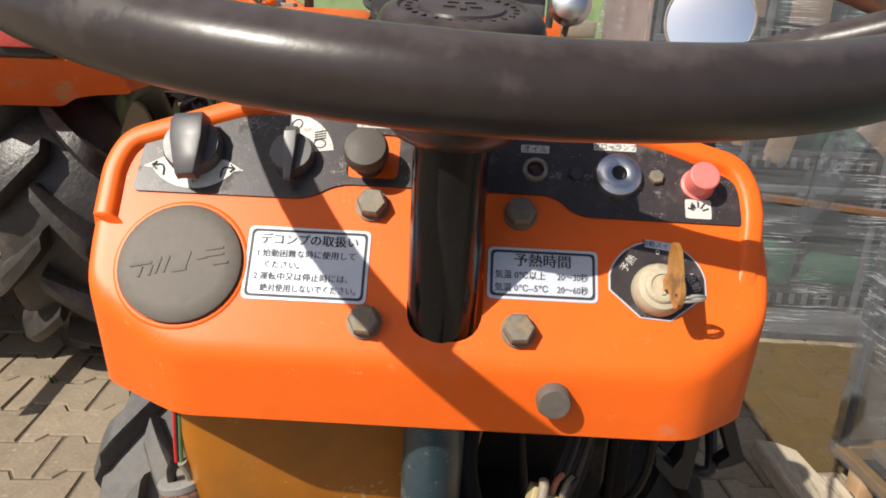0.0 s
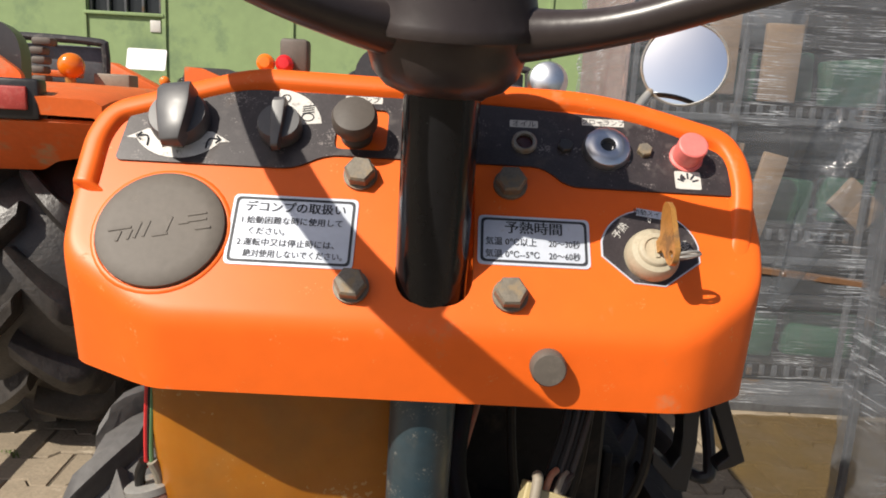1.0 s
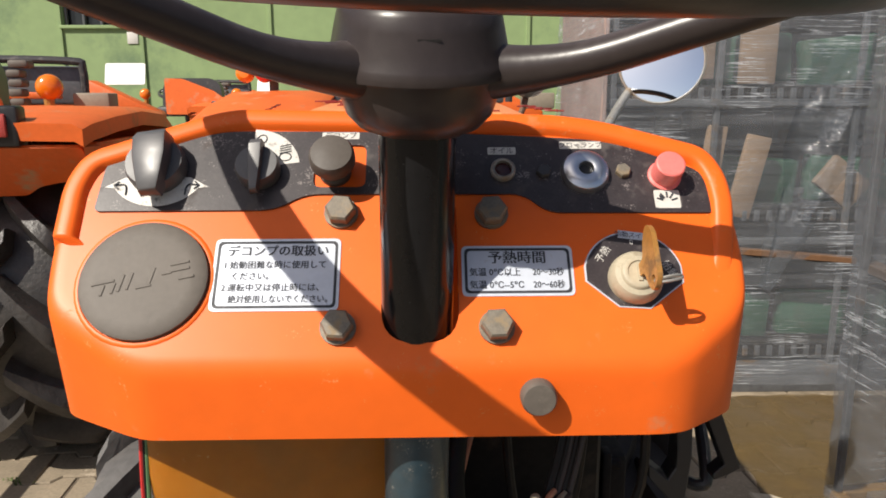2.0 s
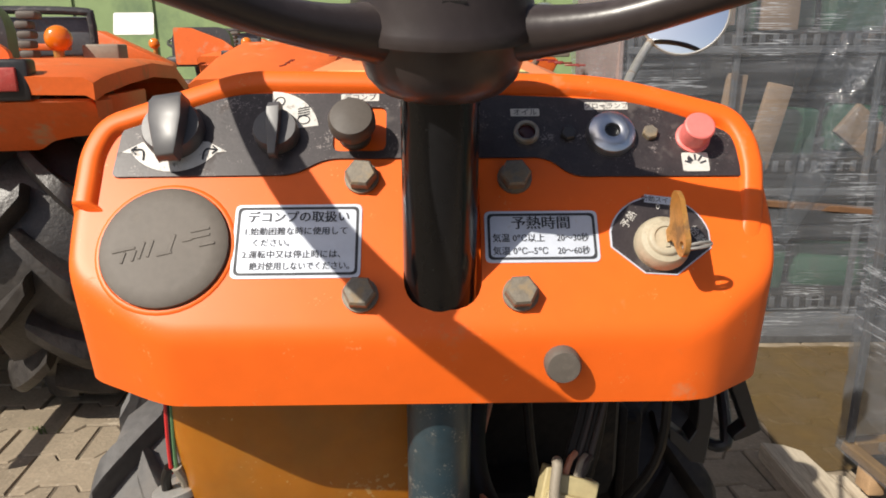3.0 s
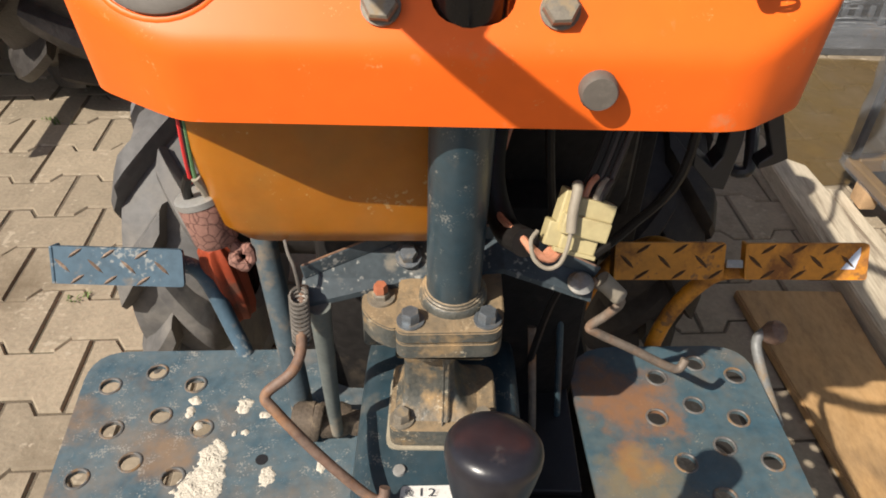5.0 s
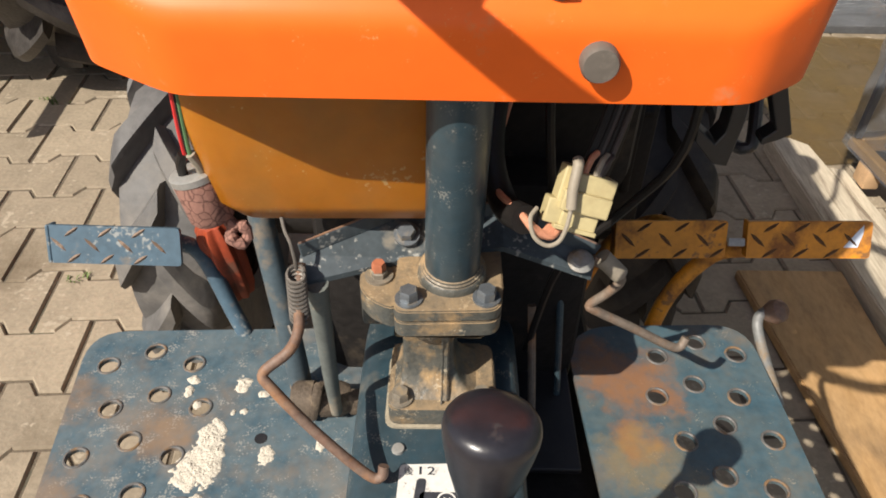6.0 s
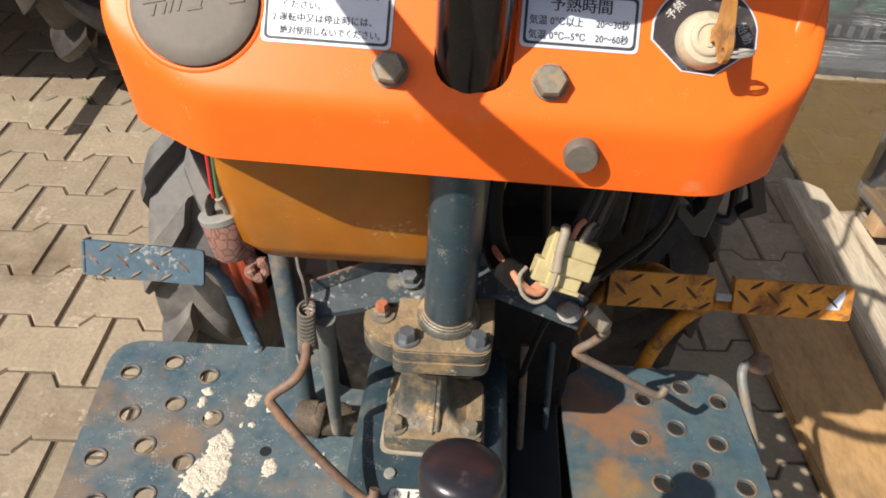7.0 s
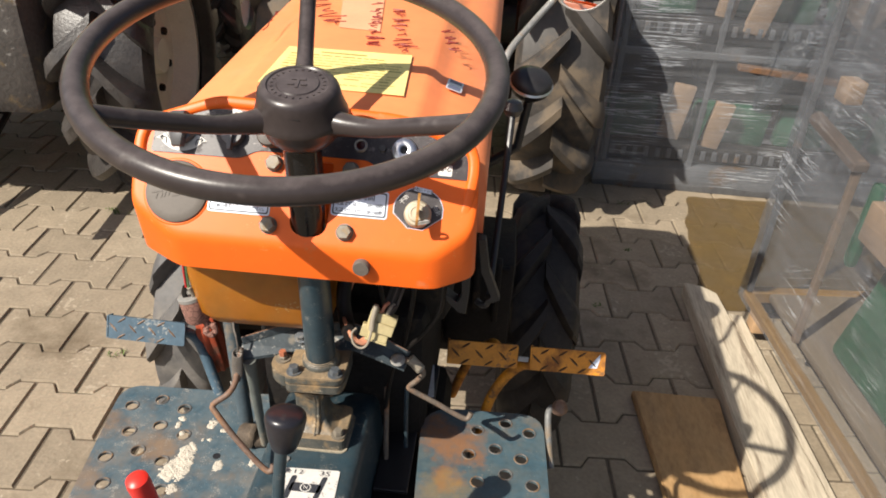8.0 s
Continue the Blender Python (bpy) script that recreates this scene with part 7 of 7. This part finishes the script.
# other tractors parked in the yard
TYRE_DUST = mat("clay_dusted_tyre", (0.045, 0.040, 0.036), 0.6, vary=0.3, scale=12, dirt=(0.125, 0.095, 0.065), dirt_amount=0.5, dirt_scale=6, bump=0.2, fine=0.002)
def parked_tractor(x, y, label, tyre=TYRE_BLACK, lens=AMBER_LENS, rear=True, lift=0.0, track=0.49):
    t = thing("tractor", (x, y, 0), label, "tractor", "parked tractors")
    for s in (-1, 1):
        c = Vector((x + s * track, y, 0.43))
        w = tyre_with_lugs("rear_wheel", lug_tyre(c, 0.43, 0.28, 12, 0.056, tyre, -1, 0.27, 0.13), tyre, t, "rear tyre with tall farm lugs")
        part("wheel_rim", wheel_rim(c, 0.27, 0.23, s), [RIM_CREAM, DARK_METAL], w, "cream wheel rim with dark bolts")
        bm = bmesh.new()
        out, inn = s * 0.66, s * 0.30
        if lift:
            out, inn = (0.24, 0.17) if s > 0 else (-0.53, -0.21)
        prof = [(-0.36, 0.80), (-0.46, 0.81), (-0.465, 0.83), (-0.40, 0.845), (-0.22, 0.885), (0.0, 0.915), (0.25, 0.90), (0.42, 0.83), (0.52, 0.66)]
        if not lift:
            out = s * 0.72
            prof[:5] = [(-0.36, 0.845), (-0.46, 0.848), (-0.465, 0.885), (-0.40, 0.895), (-0.22, 0.907)]
        rows = [[bm.verts.new((x + xx, y + py, pz + dz + lift)) for xx, dz in ((inn, -0.012), (inn, 0.0), (inn + s * 0.02, 0.012), ((inn + out) / 2, 0.012), (out - s * 0.02, 0.008), (out, -0.004), (out, -0.04))] for py, pz in prof]
        for a, b in zip(rows, rows[1:]):
            for k in range(6):
                bm.faces.new((a[k], a[k + 1], b[k + 1], b[k]))
        side = [bm.verts.new((x + inn, y + py, 0.40 if py > -0.3 else pz - 0.02)) for py, pz in prof]
        for k in range(4 if not lift else 0, len(prof) - 1):
            bm.faces.new((rows[k][0], rows[k + 1][0], side[k + 1], side[k]))
        fender = part("fender", bm, ORANGE_DULL, t, "orange sheet fender")
        if lift:
            continue
        bm = bmesh.new()
        box(bm, (x + s * 0.695, y - 0.20, 0.808), (0.02, 0.34, 0.08), 0.006)
        slab(bm, rounded([(s * 0.30, -0.10), (s * 0.54, -0.095), (s * 0.58, -0.06), (s * 0.63, -0.045), (s * 0.71, -0.035), (s * 0.71, 0.080), (s * 0.30, 0.080)][::s], 0.012, 3), frame_at((x, y - 0.392, 0.79), (1, 0, 0), (0, -0.75, 0.66)), 0.008)
        part("rear_panel", bm, ORANGE_DULL, fender, "orange rear panel under the fender")
        bm = bmesh.new()
        box(bm, (x + s * 0.525, y - 0.440, 0.888), (0.14, 0.05, 0.085), 0.008)
        part("tail_lamp", bm, BLACK_PAINT, fender, "black tail lamp housing with a red lens")
        bm = bmesh.new()
        box(bm, (x + s * 0.530, y - 0.468, 0.890), (0.088, 0.012, 0.048), 0.004)
        part("tail_lens", bm, DUSTY_RED, fender, "red tail lens")
        bm = bmesh.new()
        tube(bm, [(x + s * 0.350, y + 0.38, 0.86), (x + s * 0.345, y + 0.38, 0.95)], 0.016, 10)
        part("lamp_stalk", bm, BRASS, fender, "dull brass lamp stalk")
        bm = bmesh.new()
        lathe(bm, [(0, 0.034), (0.022, 0.030), (0.035, 0.020), (0.040, 0.005), (0.040, -0.008), (0.032, -0.026), (0, -0.032)], on_axis((x + s * 0.350, y + 0.38, 0.980), (0.25, -1, 0.1)), 24)
        part("indicator_lamp", bm, lens, fender, "round amber fender lamp")
    bm = bmesh.new()
    tube(bm, [(x - 0.40, y, 0.43), (x + 0.40, y, 0.43)], 0.07, 16)
    part("axle_housing", bm, DARK_METAL, t, "dark muddy rear axle")
    bm = bmesh.new()
    box(bm, (x, y + 0.6, 0.45), (0.28, 1.9, 0.32), 0.04)
    part("gearbox", bm, DARK_METAL, t, "dark oily gearbox and engine")
    for s in (-1, 1):
        bm = bmesh.new()
        box(bm, (x + s * 0.26, y + 0.62, 0.40), (0.26, 0.62, 0.02), 0.006)
        box(bm, (x + s * 0.26, y + 0.94, 0.46), (0.26, 0.02, 0.14), 0.006)
        part("foot_plate", bm, DARK_METAL, t, "dark muddy foot plate")
    if rear:
        bm = bmesh.new()
        box(bm, (x, y - 0.20, 0.54), (0.64, 0.34, 0.40), 0.06)
        part("rear_housing", bm, mat("muddy_housing", (0.07, 0.062, 0.055), 0.75, vary=0.35, scale=14, dirt=(0.17, 0.12, 0.06), dirt_amount=0.36, dirt_scale=12, bump=0.4, fine=0.004, spots=(0.4, 0.38, 0.35), spot_amount=0.22, spot_scale=45), t, "mud-spattered rear gear housing")
        for sx in (-0.16, 0.16):
            bm = bmesh.new()
            tube(bm, smooth_path([(x + sx, y - 0.30, 0.34), (x + sx * 1.2, y - 0.52, 0.30), (x + sx * 1.3, y - 0.62, 0.28)], 4), 0.02, 10)
            part("link_arm", bm, DARK_METAL, t, "dark lower link arm")
    bm = bmesh.new()
    box(bm, (x, y + 1.2, 0.78), (0.36, 1.0, 0.34), 0.05)
    part("hood", bm, ORANGE_DULL, t)
    bm = bmesh.new()
    sx = 0.0 if lift else 0.165
    box(bm, (x + sx, y - 0.02, 0.86), (0.42, 0.30, 0.07), 0.03)
    part("seat", bm, BLACK_PLASTIC, t, "black padded seat")
    bm = bmesh.new()
    slab(bm, rounded([(-0.21, 0.86), (0.21, 0.86), (0.21, 1.09), (-0.21, 1.09)], [0.03, 0.03, 0.13, 0.13], 8), frame_at((x + sx, y - 0.12, 0), (1, 0, 0), (0, 0.1, 1)), 0.06)
    part("backrest", bm, BLACK_PLASTIC, t, "worn dark seat backrest")
    if not lift:
        bm = bmesh.new()
        slab(bm, rounded([(0.05, 0.84), (0.45, 0.84), (0.45, 0.945), (0.38, 0.995), (0.17, 1.075), (0.05, 1.08)], 0.015, 3), frame_at((x, y - 0.20, 0), (1, 0, 0), (0, 0, 1)), 0.02)
        part("seat_guard", bm, ORANGE_DULL, t, "sloping orange guard behind the seat")
    for k in range(6):
        bm = bmesh.new()
        box(bm, (x + (0.135 if lift else 0.25) + (0.004 if k % 2 else 0) + (0.012 if k == 5 else 0), y + 0.40, 0.905 + 0.029 * k), (0.044 + (0.016 if k == 5 else 0), 0.06, 0.024), 0.008)
        part("rubber_rib", bm, GREY_RUBBER, t)
    bm = bmesh.new()
    bar_ = smooth_path([(x + 0.00, y + 0.62, 0.92), (x + 0.00, y + 0.62, 1.06), (x + 0.06, y + 0.62, 1.075), (x + 0.34, y + 0.62, 1.07), (x + 0.375, y + 0.62, 1.045), (x + 0.375, y + 0.62, 0.93)], 4)
    tube(bm, bar_, 0.014, 10)
    part("dash_bar", bm, BLACK_PLASTIC, t, "dark bent bar over the dashboard")
    bm = bmesh.new()
    box(bm, (x + 0.18, y + 0.66, 0.99), (0.36, 0.03, 0.13), 0.01)
    part("dash_panel", bm, GREY_STEEL, t, "grey dashboard panel")
    bm = bmesh.new()
    box(bm, (x + 0.46, y + 0.46, 0.935), (0.11, 0.10, 0.055), 0.006)
    part("tool_box", bm, SLEEVE, t, "light grey ribbed box")
    bm = bmesh.new()
    box(bm, (x + 0.22, y + 0.50, 0.955), (0.24, 0.03, 0.022), 0.005)
    part("orange_rail", bm, ORANGE_DULL, t)
    bm = bmesh.new()
    box(bm, (x + 0.40, y + 0.95, 0.90), (0.30, 0.10, 0.12), 0.015, Matrix.Rotation(radians(26), 3, "Y"))
    part("orange_guard", bm, ORANGE_DULL, t, "slanting orange guard")
    bm = bmesh.new()
    cc = Vector((x - 0.12, y + 0.52, 1.0))
    wf = on_axis(cc, (0, -0.3, 1))
    tube(bm, [wf @ Vector((0.17 * math.cos(2 * math.pi * k / 48), 0.17 * math.sin(2 * math.pi * k / 48), 0)) for k in range(48)], 0.012, 10, closed=True)
    tube(bm, [wf @ Vector((-0.17, 0, 0)), wf @ Vector((0.17, 0, 0))], 0.009, 8)
    tube(bm, [wf @ Vector((0, 0, 0.01)), wf @ Vector((0, 0, -0.35))], 0.018, 10)
    part("steering_wheel", bm, BLACK_PLASTIC, t)
    for s in (-1, 1):
        c = Vector((x + s * 0.42, y + 1.45, 0.27))
        w = tyre_with_lugs("front_wheel", lug_tyre(c, 0.27, 0.14, 11, 0.026, TYRE_BLACK, -1), TYRE_BLACK, t)
        part("wheel_rim", wheel_rim(c, 0.145, 0.12, s), [RIM_CREAM, DARK_METAL], w)
    return t


near_t = parked_tractor(-1.475, 1.53, "orange tractor with tall black rear tyres parked alongside")
bm = bmesh.new()
slab(bm, rounded([(0, 0), (0.20, 0.0), (0.20, 0.11), (0, 0.11)], 0.01, 3), frame_at((-1.415, 3.40, 1.015), (1, -0.1, 0), (0, 0.3, 1)), 0.004)
part("blank_plate", bm, WHITE_PLATE, near_t, "bright white blank plate", smooth=False)
near_t.matrix_world = pose(-1.475, 1.53, 0, 0, 0, 6)
far_t = copy_thing(near_t, pose(-1.78, 4.85, 0, 0, 0, -4))
far_t["label"] = "orange tractor parked further back before the green hall"
far_b = copy_thing(near_t, pose(-4.2, 4.2, 0, 0, 0, 3))
far_b["label"] = "orange tractor parked at the far side before the hall"

ahead_t = parked_tractor(-0.05, 1.80, "orange tractor with dusty tyres parked ahead", TYRE_DUST, AMBER_LENS, False, 0.04, 0.40)
bm = bmesh.new()
box(bm, (-0.455, 1.90, 1.045), (0.085, 0.07, 0.10), 0.012)
tube(bm, [(-0.46, 1.90, 0.95), (-0.46, 1.90, 1.02)], 0.014, 10)
cluster = part("side_lamp", bm, GREY_RUBBER, ahead_t, "grey lamp body with amber and red lenses")
for lx, lens_, name in ((-0.535, AMBER_LENS, "amber_lens"), (-0.478, RED_LENS, "red_lens")):
    bm = bmesh.new()
    lathe(bm, [(0, 0.02), (0.016, 0.018), (0.026, 0.008), (0.027, -0.012), (0, -0.02)], on_axis((lx, 1.85, 1.018), (0, -1, 0.1)), 22)
    part(name, bm, lens_, cluster)
bm = bmesh.new()
lathe(bm, [(0, 0.050), (0.03, 0.046), (0.052, 0.034), (0.062, 0.012), (0.064, 0.0), (0.060, -0.03), (0.03, -0.07), (0, -0.08)], on_axis((0.325, 1.90, 1.01), (-0.2, -1, 0.25)), 30)
lamp_ = part("chrome_lamp", bm, CHROME, ahead_t, "bright chrome work lamp")
bm = bmesh.new()
tube(bm, smooth_path([(0.325, 1.92, 0.96), (0.31, 1.93, 0.90), (0.27, 1.93, 0.86)], 4), 0.010, 10)
part("lamp_arm", bm, RUST, lamp_)

# green hall behind the yard
bm = bmesh.new()
WY = 9.0


def wall_box(x0, x1, z0, z1):
    box(bm, ((x0 + x1) / 2, WY + 0.12, (z0 + z1) / 2), (x1 - x0, 0.24, z1 - z0))


for x0, x1, z0, z1 in ((-14, -4.42, 0, 5), (-3.52, 6, 0, 5), (-4.42, -3.52, 0, 1.82), (-4.42, -3.52, 2.75, 5)):
    wall_box(x0, x1, z0, z1)
wall = tagged(part("wall_north", bm, GREEN_WALL, None, smooth=False), "faded green sheet wall of a hall", "wall", kind="structure")
ORIGIN[wall] = Vector((0, 0, 0))
bm = bmesh.new()
for x in (-4.46, -3.48, -1.9, -0.3, 1.3, -6.1):
    box(bm, (x, WY - 0.012, 2.5), (0.05, 0.03, 5), 0.004)
part("wall_rib", bm, GREEN_WALL, wall, smooth=False)
bm = bmesh.new()
box(bm, (-2.6, WY - 0.02, 2.30), (1.9, 0.05, 0.10), 0.004)
part("wall_rail", bm, DARK_METAL, wall)
win = thing("window_1", (-3.97, WY, 1.82), "dark barred window in the green wall", "window", kind="structure")
bm = bmesh.new()
box(bm, (-3.97, WY + 0.1, 2.285), (0.9, 0.02, 0.93))
part("pane", bm, GLASS_DARK, win)
for k in range(5):
    bm = bmesh.new()
    box(bm, (-4.40 + 0.215 * k, WY + 0.05, 2.285), (0.03, 0.04, 0.93), 0.003)
    part("window_bar", bm, GREY_STEEL, win)
bm = bmesh.new()
box(bm, (-3.97, WY - 0.01, 1.81), (0.98, 0.06, 0.04), 0.004)
part("window_sill", bm, GREEN_WALL, win)
bm = bmesh.new()
box(bm, (-3.59, WY - 0.008, 1.68), (0.13, 0.012, 0.14), 0.003)
tagged(part("wall_sign", bm, LABEL_WHITE, None), "small white notice on the green wall", "sign")
# ground: one sheet of joint soil to the horizon, with interlocking pavers on it
bm = bmesh.new()
bmesh.ops.create_grid(bm, x_segments=2, y_segments=2, size=400)
bmesh.ops.translate(bm, verts=bm.verts, vec=(0, 0, -0.0048))
ground = tagged(part("ground", bm, JOINT), "dusty block-paved yard with sandy joints", "ground", kind="structure")
ORIGIN[ground] = Vector((0, 0, 0))
LAT_O, LAT_A, LAT_X, LAT_Y = Vector((-0.837, 0.611, 0)), radians(3.99), 0.200, 0.1353
END, WAIST, GAP = LAT_Y / 2 + 0.0145, LAT_Y / 2 - 0.0145, 0.0022


def paver_outline(inset):
    h = LAT_X / 2 - GAP - inset
    e, w = END - GAP - inset, WAIST - GAP - inset
    a, b = 0.040 + inset * 0.4, 0.060 + inset * 0.4
    return [(-h, -e), (-b, -e), (-a, -w), (a, -w), (b, -e), (h, -e), (h, e), (b, e), (a, w), (-a, w), (-b, e), (-h, e)]


def paver_verts():
    lo = [(x, y, -0.02) for x, y in paver_outline(0)]
    mid = [(x, y, -0.0045) for x, y in paver_outline(0.0004)]
    hi = [(x, y, 0.0) for x, y in paver_outline(0.0034)]
    n = len(lo)
    faces = [(k, (k + 1) % n, n + (k + 1) % n, n + k) for k in range(n)] + [(n + k, n + (k + 1) % n, 2 * n + (k + 1) % n, 2 * n + k) for k in range(n)]
    t = 2 * n
    faces += [(t, t + 1, t + 10, t + 11), (t + 1, t + 2, t + 9, t + 10), (t + 2, t + 3, t + 8, t + 9), (t + 3, t + 4, t + 7, t + 8), (t + 4, t + 5, t + 6, t + 7)]
    return lo + mid + hi, faces


PV, PF = paver_verts()
paver_mesh = bpy.data.meshes.new("paver")
paver_mesh.from_pydata(PV, [], PF)
paver_mesh.materials.append(PAVER)
rnd = random.Random(5)
rest_v, rest_f = [], []
made = 0
turn = Matrix.Rotation(LAT_A, 4, "Z")
for r in range(-16, 66):
    for j in range(-34, 36):
        p = turn @ Vector((LAT_X * (j + (0.5 if r % 2 else 0) + 0.5), LAT_Y * r + END, 0)) + LAT_O
        if not (-6.5 < p.x < 5.5 and -1.6 < p.y < 8.8):
            continue
        m = Matrix.Translation(p + Vector((0, 0, rnd.uniform(-0.0018, 0.0012)))) @ Matrix.Rotation(LAT_A + rnd.gauss(0, 0.006), 4, "Z") @ Matrix.Rotation(rnd.gauss(0, 0.006), 4, "X") @ Matrix.Rotation(rnd.gauss(0, 0.005), 4, "Y")
        near = (-1.75 < p.x < -0.3 and 0.15 < p.y < 1.9) or (0.3 < p.x < 1.25 and 0.2 < p.y < 1.9)
        if near and made < 300:
            ob = new("paver", paver_mesh)
            ob.parent = ground
            ob.matrix_basis = m
            made += 1
        else:
            k = len(rest_v)
            rest_v += [tuple(m @ Vector(v)) for v in PV]
            rest_f += [tuple(i + k for i in f) for f in PF]
me = bpy.data.meshes.new("paver_field")
me.from_pydata(rest_v, [], rest_f)
me.materials.append(PAVER)
field = new("paver_field", me)
field.parent = ground
tagged(field, "far interlocking concrete pavers", kind="stuff")

# a few weeds in the joints
rnd = random.Random(31)
bm = bmesh.new()
for cx, cy in ((-1.02, 1.28), (-0.79, 1.35), (-1.042, 1.296), (0.64, 1.658), (-0.70, 0.62), (0.50, 1.02), (0.62, 1.34), (-0.52, 1.02), (-1.35, 0.95)):
    for k in range(14):
        bx, by = cx + rnd.gauss(0, 0.012), cy + rnd.gauss(0, 0.004)
        a, h, w = rnd.uniform(0, 6.28), rnd.uniform(0.006, 0.016), rnd.uniform(0.0012, 0.0025)
        d, q = Vector((math.cos(a), math.sin(a), 0)), Vector((-math.sin(a), math.cos(a), 0))
        base = Vector((bx, by, -0.004))
        v = [bm.verts.new(p) for p in (base - q * w, base + q * w, base + d * h * 0.5 + q * w * 0.8 + Vector((0, 0, h * 0.7)), base + d * h * 1.1 + Vector((0, 0, h * 0.8)), base + d * h * 0.5 - q * w * 0.8 + Vector((0, 0, h * 0.7)))]
        bm.faces.new((v[0], v[1], v[2], v[4]))
        bm.faces.new((v[4], v[2], v[3]))
tagged(part("joint_weeds", bm, mat("weed_green", (0.09, 0.13, 0.03), 0.7, vary=0.3, scale=60), None), "tiny green weeds in the paver joints", "weeds", kind="stuff")
